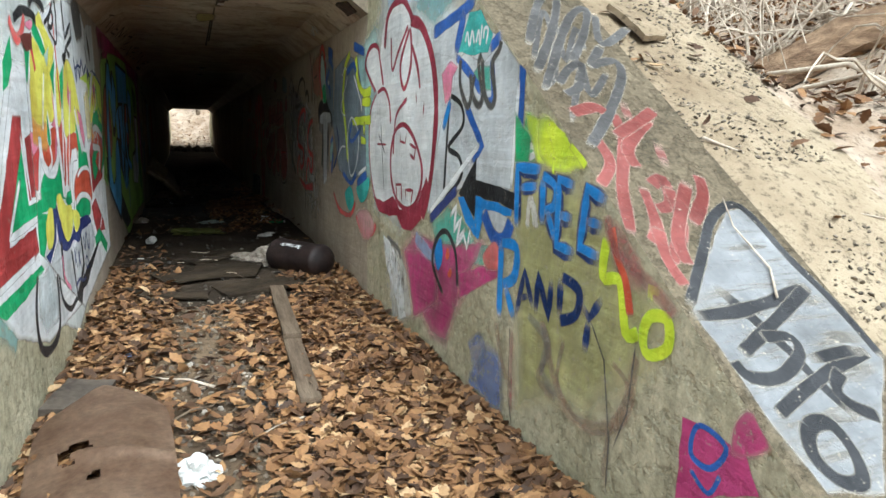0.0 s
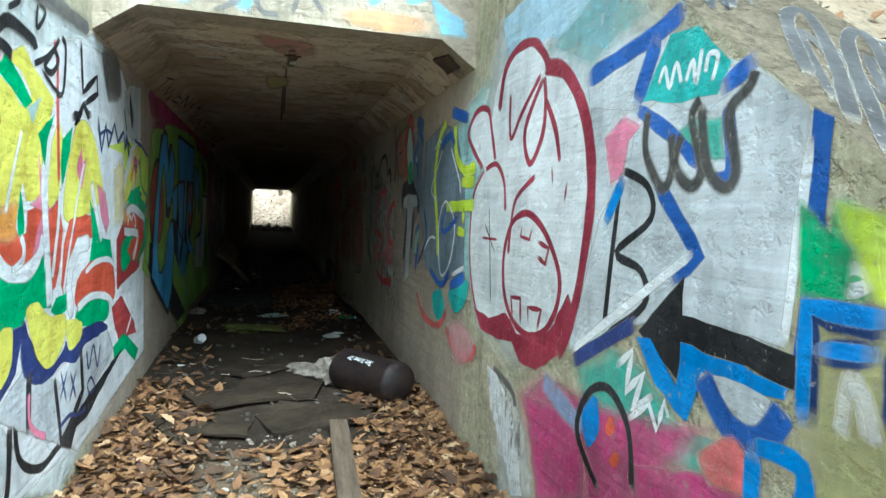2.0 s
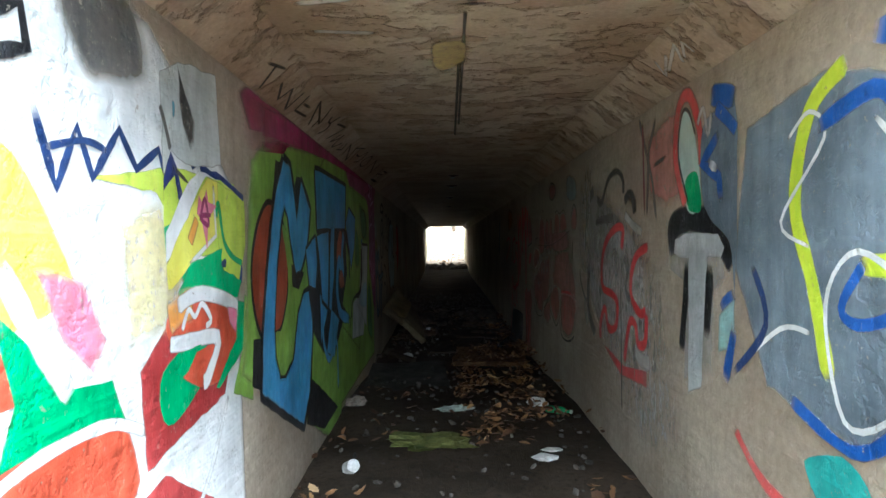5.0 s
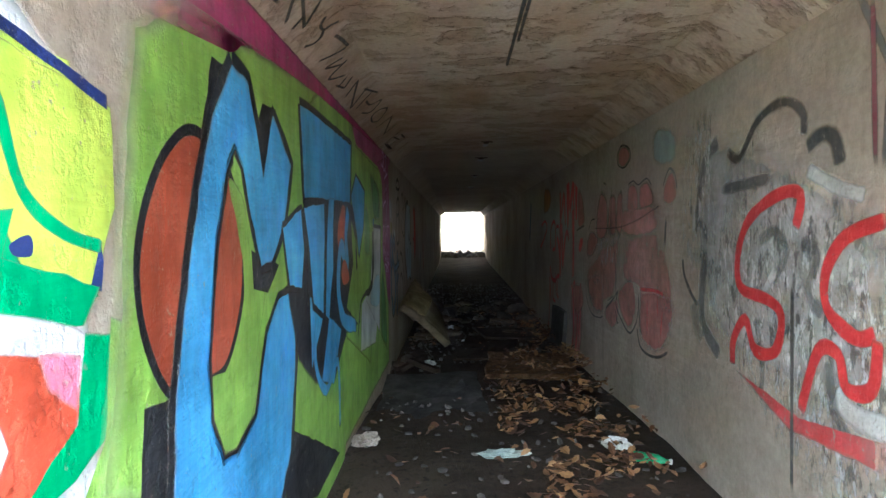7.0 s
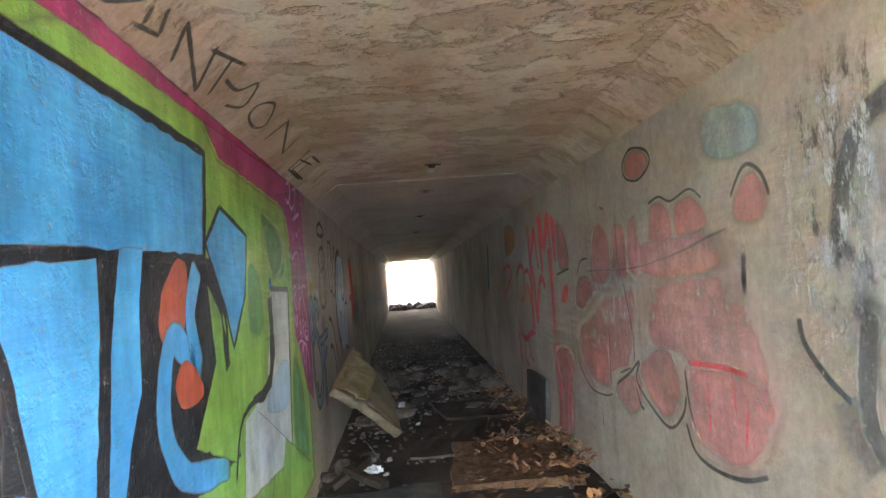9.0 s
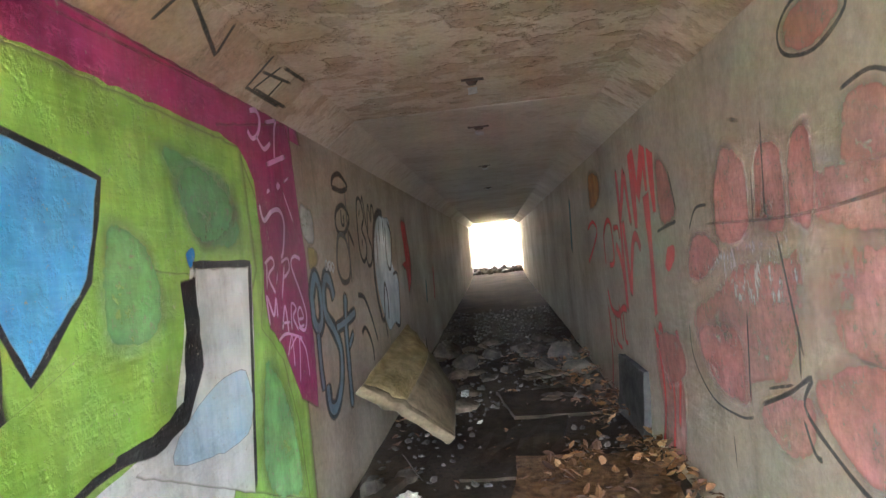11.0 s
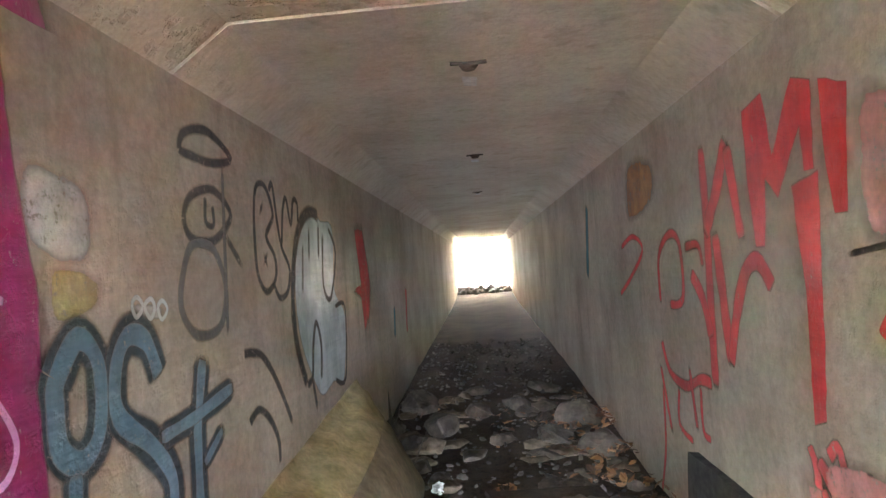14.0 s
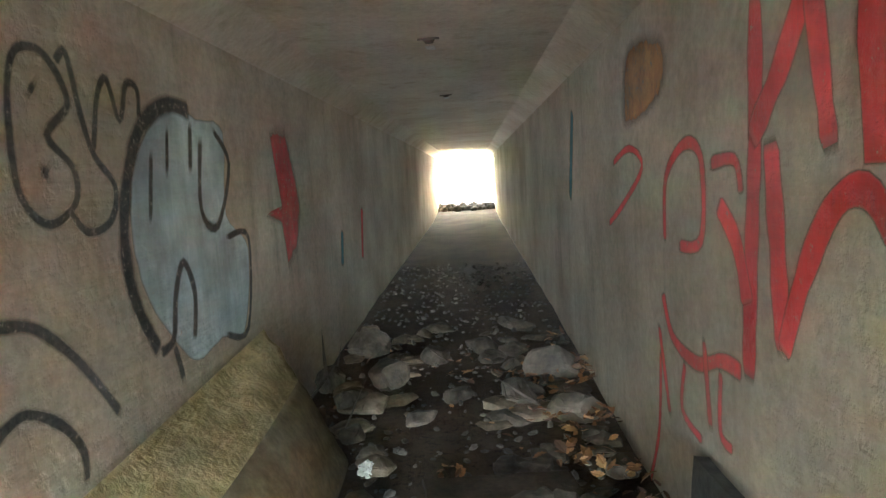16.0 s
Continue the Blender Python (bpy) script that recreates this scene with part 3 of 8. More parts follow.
fill("khakimist", "3.80 1.18, 3.34 1.17, 3.10 1.00, 2.65 0.68, 2.60 0.63, 2.72 0.38, 3.04 0.10, 3.41 0.03, 3.66 -0.14, 3.74 0.52")
fill("silver", "4.82 1.76, 4.38 1.86, 3.91 1.64, 3.73 1.50, 3.79 0.94, 4.18 0.95, 4.50 0.87, 4.73 0.98")
fill("tealgreenmist", "4.87 0.67, 4.58 0.82, 4.36 0.79, 4.11 0.64, 3.86 0.67, 3.91 0.56, 4.20 0.49, 4.44 0.26, 4.69 0.36")
fill("magentamist", "5.45 0.39, 5.18 0.57, 4.57 0.59, 3.97 0.70, 4.09 0.53, 4.30 0.26, 4.53 -0.08, 4.82 -0.10, 5.22 0.11")
fill("magentamist", "5.35 0.42, 4.93 0.51, 4.67 0.39, 4.65 0.16, 5.15 -0.07")
fill("magentamist", "4.42 0.43, 4.03 0.55, 3.83 0.58, 3.83 0.53, 4.40 0.26")
fill("whitefade", "5.81 0.42, 5.50 0.46, 5.26 0.26, 5.12 -0.06, 5.61 -0.28")
stroke("greysoft", 0.04, "5.78 0.43, 5.49 0.38, 5.43 0.31")
stroke("bluefade", 0.1, "5.13 0.53, 4.90 0.47, 4.73 0.44")
fill("white", "5.87 0.43, 5.71 0.41, 5.49 0.31, 5.36 0.11, 5.29 -0.08, 5.43 -0.14, 5.57 0.04, 5.79 0.21")
fill("whiteflake", "5.89 0.43, 5.53 0.37, 5.25 0.15, 5.07 0.02, 5.62 -0.20, 5.82 0.07")
fill("sootflake", "5.71 0.44, 5.38 0.33, 5.21 0.12, 5.29 -0.08, 5.49 0.06")
piece("R", "outlined bubble face with a toothy mouth in white and maroon paint")
fill("white", "5.49 2.10, 5.31 2.03, 5.23 1.94, 5.06 1.88, 4.89 1.74, 4.79 1.55, 4.76 1.35, 4.77 1.15, 4.83 0.95, 4.91 0.75, 5.08 0.62, 5.23 0.55, 5.44 0.56, 5.53 0.63, 5.77 0.60, 6.07 0.62, 6.24 0.84, 6.31 1.11, 6.23 1.39, 6.06 1.51, 6.27 1.63, 6.38 1.78, 6.25 1.87, 6.07 1.87, 5.98 1.80, 5.91 1.97, 5.72 2.09", True)
fill("maroon", "5.54 0.72, 5.46 0.67, 5.28 0.69, 5.07 0.76, 4.91 0.94, 4.85 0.87, 4.98 0.67, 5.20 0.55, 5.40 0.54, 5.52 0.62, 5.73 0.59, 6.02 0.60, 6.16 0.70, 5.88 0.68, 5.62 0.75")
stroke("maroon", 0.07, "5.27 1.93, 5.06 1.87, 4.89 1.71, 4.80 1.53, 4.77 1.33, 4.80 1.11, 4.87 0.85, 5.00 0.66")
stroke("maroon", 0.025, "6.06 1.51, 6.25 1.36, 6.28 1.08, 6.21 0.84, 6.08 0.66")
stroke("maroon", 0.035, "6.09 1.52, 6.29 1.65, 6.40 1.76, 6.25 1.87, 6.04 1.85, 5.95 1.70, 5.88 1.55")
stroke("maroon", 0.05, "5.85 1.81, 5.79 2.01, 5.64 2.09, 5.42 2.08, 5.28 1.99, 5.23 1.93")
stroke("maroon", 0.03, "5.69 1.89, 5.66 1.65, 5.52 1.76, 5.30 1.91")
stroke("maroon", 0.035, "5.27 1.89, 5.47 1.67, 5.39 1.50, 5.26 1.62, 5.24 1.77, 5.27 1.89")
stroke("maroon", 0.035, "5.24 1.78, 5.12 1.63, 5.06 1.48")
stroke("maroon", 0.03, "5.69 1.27, 5.73 1.43, 5.86 1.53, 6.04 1.51")
stroke("maroon", 0.03, "5.31 1.44, 5.54 1.34, 5.60 1.20, 5.62 1.05")
stroke("maroon", 0.035, "5.60 1.20, 5.46 1.26, 5.32 1.25, 5.15 1.16, 5.01 1.00, 5.03 0.85, 5.16 0.73, 5.35 0.69, 5.54 0.74, 5.66 0.87, 5.68 1.05", True, True)
stroke("maroon", 0.02, "5.45 1.22, 5.46 1.15, 5.35 1.14, 5.31 1.22", False)
stroke("maroon", 0.025, "5.27 1.14, 5.13 1.11, 5.16 1.04, 5.26 1.07", False)
stroke("maroon", 0.025, "5.52 0.73, 5.55 0.84, 5.43 0.85, 5.41 0.71", False)
stroke("maroon", 0.025, "5.32 0.73, 5.33 0.82, 5.18 0.83, 5.22 0.72", False)
stroke("black", 0.01, "5.95 1.32, 5.85 0.76", False)
stroke("maroon", 0.015, "6.06 1.12, 5.78 1.12", False)
stroke("black", 0.01, "6.02 1.21, 5.81 1.04", False)
stroke("maroon", 0.015, "5.14 1.48, 5.12 1.38", False)
stroke("maroon", 0.02, "4.98 1.41, 5.00 1.30", False)
piece("R", "blue and silver angular letters with black loops")
fill("silver", "4.90 0.70, 4.81 0.95, 4.70 1.25, 4.52 1.42, 4.47 1.60, 4.35 1.64, 4.12 1.56, 3.92 1.65, 3.74 1.52, 3.74 1.22, 3.77 0.95, 4.18 0.96, 4.18 1.09, 4.66 0.80")
fill("silver", "4.85 1.78, 4.37 1.84, 4.50 1.62, 4.82 1.67")
fill("teal", "4.45 1.64, 4.31 1.83, 4.17 1.82, 4.02 1.68, 4.07 1.60, 4.29 1.61")
fill("tealgreenmist", "4.30 1.51, 4.15 1.56, 4.03 1.54, 4.01 1.41, 4.16 1.42")
stroke("royal", 0.07, "4.85 1.79, 4.38 1.85, 4.23 1.89", False)
stroke("royal", 0.07, "4.37 1.85, 4.49 1.63", False)
stroke("royal", 0.065, "4.07 1.61, 3.92 1.67", False)
stroke("royal", 0.05, "4.49 1.63, 4.25 1.50, 4.12 1.40", False)
stroke("royal", 0.05, "4.03 1.57, 4.00 1.39, 4.07 1.36")
stroke("royal", 0.055, "4.34 1.37, 4.11 1.15, 4.25 1.06", False)
fill("royal", "3.74 1.52, 3.68 1.49, 3.68 1.22, 3.71 0.93, 3.75 0.93, 3.74 1.22")
stroke("white", 0.03, "3.74 1.46, 3.76 1.22, 3.78 0.95", False)
stroke("white", 0.016, "4.36 1.68, 4.33 1.73, 4.30 1.66, 4.27 1.73, 4.24 1.66")
stroke("white", 0.016, "4.22 1.66, 4.19 1.72, 4.17 1.65, 4.15 1.75")
stroke("white", 0.016, "4.13 1.67, 4.12 1.72, 4.08 1.71, 4.10 1.64")
stroke("softblack", 0.045, "4.41 1.61, 4.41 1.47, 4.31 1.35, 4.26 1.41, 4.28 1.52")
stroke("softblack", 0.045, "4.22 1.51, 4.25 1.42, 4.17 1.35, 4.12 1.40, 4.18 1.55, 4.14 1.60")
stroke("softblack", 0.045, "4.14 1.59, 4.10 1.41, 4.02 1.34, 3.98 1.39, 4.02 1.54, 3.95 1.60, 3.93 1.64")
fill("pinkmist", "4.70 1.55, 4.55 1.62, 4.43 1.57, 4.51 1.52, 4.54 1.38, 4.63 1.36")
stroke("black", 0.03, "4.55 1.42, 4.59 1.12, 4.62 0.83", False)
stroke("black", 0.03, "4.55 1.42, 4.39 1.36, 4.36 1.25, 4.56 1.13, 4.40 1.08, 4.37 0.97, 4.60 0.83")
stroke("blue", 0.05, "4.53 1.40, 4.66 1.22", False)
stroke("navy", 0.06, "4.86 0.67, 4.40 0.91", False)
stroke("white", 0.035, "4.87 0.71, 4.13 1.16", False)
fill("black", "4.17 1.09, 4.17 0.97, 3.95 0.96, 3.72 0.94, 3.72 0.86, 3.94 0.88, 4.17 0.89, 4.18 0.77, 4.30 0.83, 4.40 0.88")
fill("blue", "4.41 0.86, 4.33 0.87, 4.18 0.75, 4.17 0.89, 3.96 0.88, 3.75 0.86, 3.76 0.83, 3.88 0.82, 4.05 0.83, 4.10 0.71, 4.12 0.66, 4.29 0.73")
fill("silver", "4.07 0.82, 3.80 0.82, 3.86 0.72, 3.99 0.73", True)
stroke("royal", 0.08, "4.07 0.82, 3.95 0.71, 3.83 0.71, 3.76 0.81")
stroke("white", 0.03, "4.52 0.73, 4.42 0.81, 4.45 0.66, 4.35 0.75, 4.40 0.61, 4.28 0.70", False)
stroke("white", 0.025, "4.43 0.57, 4.31 0.66, 4.26 0.59, 4.23 0.69, 4.20 0.64", False)
stroke("black", 0.035, "4.59 0.25, 4.78 0.41, 4.71 0.58, 4.56 0.64, 4.42 0.54, 4.38 0.34")
fill("blue", "4.75 0.49, 4.65 0.59, 4.61 0.47, 4.69 0.38", True)
fill("redorange", "4.57 0.49, 4.53 0.55, 4.50 0.52, 4.53 0.48", True)
fill("redorange", "4.53 0.39, 4.49 0.44, 4.46 0.42, 4.49 0.38", True)
fill("pinkredmist", "4.07 0.59, 3.93 0.69, 3.84 0.65, 3.85 0.56, 4.00 0.52", True)
fill("greenmist", "3.66 1.31, 3.55 1.25, 3.53 1.10, 3.66 1.08, 3.67 1.21", True)
stroke("white", 0.03, "3.64 1.14, 3.60 1.16, 3.56 1.14, 3.58 1.12, 3.62 1.11", True, True)
stroke("whitefade", 0.04, "3.61 0.79, 3.59 0.94, 3.54 0.80")
stroke("whitefade", 0.04, "3.52 0.80, 3.56 0.90, 3.60 0.90")
piece("R", "tall blue hand-lettered words FREE RANDY on a yellow-green ground")
fill("neonmist", "3.68 1.31, 3.42 1.26, 3.22 1.11, 3.29 1.05, 3.56 1.08, 3.64 1.20")
fill("neonmist", "3.57 1.27, 3.46 1.29, 3.29 1.17, 3.18 1.09, 3.23 1.07, 3.38 1.05, 3.54 1.12", True)
fill("neon", "3.48 1.26, 3.40 1.25, 3.30 1.18, 3.25 1.14, 3.28 1.12, 3.38 1.12, 3.45 1.18", True)
stroke("neon", 0.03, "3.30 1.17, 3.22 1.12, 3.18 1.09")
stroke("neon", 0.02, "3.41 1.12, 3.41 1.01, 3.38 0.95")
fill("greenmist", "3.77 1.32, 3.59 1.20, 3.60 1.06, 3.75 1.07")
stroke("darkblue", 0.075, "3.70 0.79, 3.71 1.05, 3.50 1.05", False)
stroke("darkblue", 0.07, "3.70 0.96, 3.52 0.99", False)
stroke("darkblue", 0.075, "3.48 0.82, 3.49 1.03", False)
stroke("darkblue", 0.07, "3.50 1.03, 3.38 1.00, 3.39 0.91, 3.47 0.89")
stroke("darkblue", 0.07, "3.45 0.90, 3.36 0.76", False)
stroke("darkblue", 0.075, "3.24 1.00, 3.36 1.02, 3.36 0.75, 3.22 0.74", False)
stroke("darkblue", 0.07, "3.36 0.88, 3.24 0.87", False)
stroke("darkblue", 0.075, "3.03 0.97, 3.16 1.00, 3.19 0.77, 3.05 0.75", False)
stroke("darkblue", 0.07, "3.17 0.88, 3.05 0.87", False)
stroke("blue", 0.045, "3.71 0.78, 3.72 1.06, 3.50 1.06", False)
stroke("blue", 0.04, "3.70 0.97, 3.52 0.99", False)
stroke("blue", 0.045, "3.48 0.82, 3.49 1.04", False)
stroke("blue", 0.04, "3.50 1.04, 3.39 1.00, 3.39 0.92, 3.47 0.89")
stroke("blue", 0.04, "3.45 0.90, 3.36 0.76", False)
stroke("blue", 0.045, "3.24 1.01, 3.36 1.03, 3.36 0.76, 3.22 0.75", False)
stroke("blue", 0.04, "3.36 0.89, 3.25 0.88", False)
stroke("blue", 0.045, "3.03 0.97, 3.16 1.01, 3.19 0.78, 3.05 0.76", False)
stroke("blue", 0.04, "3.17 0.89, 3.05 0.88", False)
stroke("blue", 0.06, "3.85 0.31, 3.85 0.70", False)
stroke("blue", 0.055, "3.86 0.69, 3.70 0.69, 3.71 0.55, 3.83 0.49")
stroke("blue", 0.055, "3.80 0.50, 3.69 0.34", False)
stroke("darkblue", 0.04, "3.68 0.37, 3.61 0.60, 3.52 0.44", False)
stroke("darkblue", 0.03, "3.66 0.46, 3.55 0.50", False)
stroke("darkblue", 0.045, "3.50 0.42, 3.49 0.61, 3.39 0.44, 3.38 0.62", False)
stroke("darkblue", 0.045, "3.31 0.46, 3.31 0.64", False)
stroke("darkblue", 0.045, "3.31 0.64, 3.18 0.61, 3.19 0.51, 3.31 0.45")
stroke("darkblue", 0.045, "3.16 0.57, 3.10 0.52, 3.02 0.62", False)
stroke("darkblue", 0.045, "3.10 0.52, 3.12 0.37", False)
piece("R", "smeared neon, maroon and brown spray marks")
fill("maroonfade", "3.04 0.94, 2.95 0.91, 2.82 0.80, 2.78 0.69, 2.92 0.66, 3.01 0.81")
stroke("neon", 0.05, "3.02 0.85, 3.03 0.70, 2.93 0.70, 2.88 0.53, 2.81 0.55")
stroke("neon", 0.045, "2.79 0.55, 2.76 0.62, 2.68 0.63, 2.67 0.54, 2.76 0.49", True, True)
stroke("neon", 0.04, "2.77 0.66, 2.77 0.71, 2.71 0.71", False)
stroke("neon", 0.06, "2.71 0.48, 2.72 0.42", False)
stroke("redorange", 0.04, "3.00 0.89, 2.96 0.79, 2.90 0.71, 2.86 0.59")
stroke("brownfade", 0.04, "3.45 0.41, 3.37 0.31, 3.45 0.15, 3.30 0.11")
stroke("brownfade", 0.03, "3.26 0.39, 3.29 0.18, 3.07 0.08, 2.87 0.19, 2.81 0.34")
stroke("brownfade", 0.03, "2.95 0.40, 2.84 0.33, 2.93 0.14, 2.95 -0.07")
stroke("navyfade", 0.06, "4.21 0.05, 4.06 0.14, 4.01 0.06, 4.16 -0.13, 3.93 -0.08")
stroke("navyfade", 0.06, "3.88 0.14, 3.83 -0.16", False)
fill("navyfade", "4.19 0.07, 3.83 0.15, 3.77 -0.16, 4.04 -0.17", True)
stroke("maroonfade", 0.03, "3.69 -0.14, 3.71 0.31", False)
piece("R", "magenta patch with a blue diamond and dark paint runs")
fill("magenta", "2.58 0.07, 2.58 0.35, 2.46 0.36, 2.33 0.35, 2.27 0.25")
fill("magentamist", "2.39 0.31, 2.37 0.45, 2.33 0.48, 2.30 0.46, 2.26 0.38", True)
stroke("royal", 0.02, "2.51 0.35, 2.53 0.25, 2.45 0.24, 2.40 0.33", True, True)
stroke("royal", 0.018, "2.53 0.20, 2.45 0.16, 2.41 0.24")
stroke("royal", 0.02, "2.39 0.29, 2.32 0.23", False)
stroke("brownfade", 0.05, "3.45 0.43, 3.31 0.18, 3.19 0.09, 3.00 0.12, 2.86 0.23, 2.81 0.49")
stroke("sootfade", 0.05, "3.57 0.41, 3.40 0.34, 3.42 0.19, 3.29 0.12")
stroke("softblack", 0.01, "3.10 0.53, 2.99 0.39, 2.93 0.10, 2.93 -0.12", False)
stroke("softblack", 0.008, "2.82 0.52, 2.84 0.25, 2.91 0.07", False)
stroke("softblack", 0.008, "3.73 0.33, 3.72 -0.04, 3.67 -0.19", False)
stroke("maroonfade", 0.05, "3.03 0.93, 2.97 0.81, 2.78 0.73, 2.64 0.65")
stroke("brownfade", 0.05, "3.88 0.29, 3.80 0.11, 3.70 -0.00")
piece("K", "silver patch with a black sprayed tag on the sloping coping")
fill("coldsilver", "1.55 2.97, 1.63 2.98, 1.68 2.67, 1.71 2.47, 1.70 2.41, 1.31 2.11, 1.13 2.14, 1.10 2.31, 1.09 2.62, 1.31 2.80")
fill("sootflake", "1.56 2.97, 1.64 2.95, 1.72 2.43, 1.28 2.08, 1.09 2.13, 1.07 2.62")
stroke("black", 0.038, "1.09 2.63, 1.29 2.80, 1.46 2.94, 1.63 2.98, 1.66 2.76, 1.69 2.61, 1.70 2.41")
stroke("black", 0.042, "1.24 2.69, 1.30 2.58, 1.35 2.47, 1.37 2.38, 1.42 2.27", False)
stroke("black", 0.042, "1.07 2.60, 1.25 2.60, 1.42 2.62, 1.64 2.66", False)
stroke("black", 0.04, "1.64 2.66, 1.38 2.56, 1.16 2.48")
stroke("black", 0.04, "1.12 2.47, 1.14 2.42, 1.25 2.41, 1.38 2.46, 1.39 2.51, 1.28 2.52")
stroke("black", 0.038, "1.14 2.32, 1.31 2.37, 1.48 2.41, 1.66 2.44")
stroke("black", 0.036, "1.39 2.44, 1.58 2.45, 1.66 2.44", False)
stroke("black", 0.04, "1.49 2.40, 1.42 2.36, 1.43 2.31, 1.50 2.27")
stroke("black", 0.042, "1.22 2.28, 1.17 2.22, 1.20 2.16, 1.27 2.15, 1.31 2.21, 1.30 2.28", True, True)
piece("K", "faded red and grey scribbles on the sloping coping")
stroke("dullred", 0.05, "1.18 3.33, 1.17 3.19, 1.05 3.08")
stroke("dullred", 0.05, "1.36 3.46, 1.31 3.30, 1.15 3.08, 1.05 2.88")
stroke("dullred", 0.05, "1.54 3.43, 1.31 3.27, 1.28 3.16")
stroke("dullred", 0.05, "1.47 3.30, 1.42 3.16")
stroke("dullred", 0.05, "1.24 3.08, 1.18 2.91, 1.11 2.85")
stroke("dullred", 0.05, "1.28 3.08, 1.36 3.11, 1.31 3.00, 1.23 2.98")
stroke("dullred", 0.05, "1.36 3.08, 1.29 2.91, 1.13 2.77")
stroke("dullred", 0.05, "1.47 3.10, 1.24 2.87, 1.20 2.76")
stroke("dullred", 0.05, "1.55 3.13, 1.49 3.03, 1.34 2.91")
stroke("dullred", 0.05, "1.18 2.91, 1.13 2.79, 1.13 2.69")
stroke("dullred", 0.05, "1.46 3.53, 1.41 3.39")
stroke("charcoal", 0.03, "1.13 3.75, 1.40 4.16, 1.35 3.98, 1.21 3.69, 1.08 3.57")
stroke("charcoal", 0.03, "1.44 4.07, 1.31 3.77, 1.53 4.04, 1.47 3.86")
stroke("charcoal", 0.03, "1.11 3.38, 1.38 3.74, 1.31 3.55, 1.50 3.71")
stroke("charcoal", 0.045, "1.16 3.86, 1.43 4.25, 1.57 4.32, 1.39 4.03, 1.10 3.67")
stroke("charcoal", 0.045, "1.09 3.57, 1.52 4.10, 1.70 4.22, 1.57 4.02, 1.33 3.75")
stroke("charcoal", 0.045, "1.18 3.61, 1.30 3.72, 1.39 3.76, 1.29 3.61, 1.18 3.55")
stroke("charcoal", 0.045, "1.74 4.19, 1.61 3.92, 1.89 4.09")
stroke("charcoal", 0.045, "1.61 3.92, 1.41 3.73")
stroke("charcoal", 0.045, "1.42 3.74, 1.60 3.80, 1.57 3.69, 1.35 3.46, 1.12 3.26")
stroke("dullred", 0.06, "1.14 3.44, 1.28 3.48, 1.32 3.45")
stroke("dullred", 0.05, "1.28 3.32, 1.45 3.40, 1.60 3.48")
fill("skyfade", "1.12 5.02, 1.42 5.36, 1.69 5.50, 1.62 5.08, 1.24 4.54, 1.12 4.41")
stroke("black", 0.025, "1.57 4.89, 1.43 4.81, 1.32 4.57, 1.44 4.63", False)
stroke("black", 0.025, "1.38 4.70, 1.48 4.75", False)
stroke("black", 0.025, "1.64 4.95, 1.75 5.00, 1.40 4.64, 1.53 4.69", False)
stroke("black", 0.025, "1.22 4.43, 1.14 4.23, 1.28 4.42, 1.21 4.24, 1.36 4.47", False)
stroke("black", 0.025, "1.23 4.25, 1.44 4.54, 1.35 4.30", False)
piece("Q", "pink and orange sprayed patches on a sloping coping")
fill("pinkfade", "-1.36 4.41, -1.40 4.75, -1.30 4.79, -1.16 4.22, -1.09 3.89, -1.13 3.83")
fill("orangefade", "-1.24 4.45, -1.22 4.54, -1.10 4.28, -1.09 4.14", True)
fill("bluefade", "-1.27 4.27, -1.26 4.35, -1.15 4.09, -1.15 4.00", True)
fill("orangefade", "-1.26 4.64, -1.20 4.60, -1.05 4.09, -1.06 4.06", True)
stroke("charcoal", 0.04, "-1.18 3.97, -1.17 4.07, -1.09 3.95")
piece("L", "blue, yellow and black scribbles beside the big letters")
fill("darktealmist", "3.60 1.09, 3.74 1.10, 3.77 0.83, 3.88 0.67, 3.99 0.38, 3.81 0.42, 3.69 0.47")
fill("tealpalemist", "3.58 1.24, 3.71 1.32, 3.82 1.16, 3.71 1.08, 3.60 1.09")
fill("whitefade", "3.80 1.29, 4.05 1.52, 4.49 1.66, 4.48 1.37, 4.12 0.83, 3.97 0.54, 3.80 0.72, 3.77 1.05", True)
fill("skyblue", "3.80 1.29, 3.90 1.34, 4.02 1.30, 4.00 1.21, 3.81 1.19", True)
fill("skyblue", "3.74 1.02, 3.79 1.04, 3.82 0.91, 3.78 0.85", True)
fill("skyblue", "3.81 1.16, 3.91 1.14, 3.93 1.07, 3.84 1.06", True)
fill("skyblue", "3.74 0.83, 3.81 0.83, 3.80 0.79, 3.75 0.80", True)
fill("bluemist", "4.20 1.68, 4.44 1.72, 4.43 1.64, 4.24 1.61", True)
fill("yellow", "3.91 1.00, 4.11 1.04, 4.12 0.91, 3.98 0.89", True)
fill("yellowfade", "3.91 1.40, 4.23 1.53, 4.30 1.52, 3.97 1.35", True)
stroke("yellow", 0.04, "3.89 1.38, 4.11 1.49, 4.39 1.60")
stroke("white", 0.06, "4.08 1.58, 4.07 1.36, 4.24 1.13")
stroke("white", 0.05, "4.03 1.34, 4.32 1.40, 4.44 1.36, 4.27 1.31")
stroke("white", 0.05, "3.85 0.94, 3.77 1.05, 3.83 1.13")
stroke("white", 0.06, "3.92 0.79, 3.76 0.89, 3.86 0.89")
stroke("softblack", 0.075, "3.90 1.42, 3.79 1.37, 3.73 1.32")
stroke("softblack", 0.075, "3.79 1.37, 3.77 1.29, 3.80 1.25, 3.91 1.27, 3.96 1.25, 3.85 1.21, 3.83 1.14, 3.96 1.10, 3.92 1.04, 3.96 1.00, 3.91 0.93, 3.96 0.84")
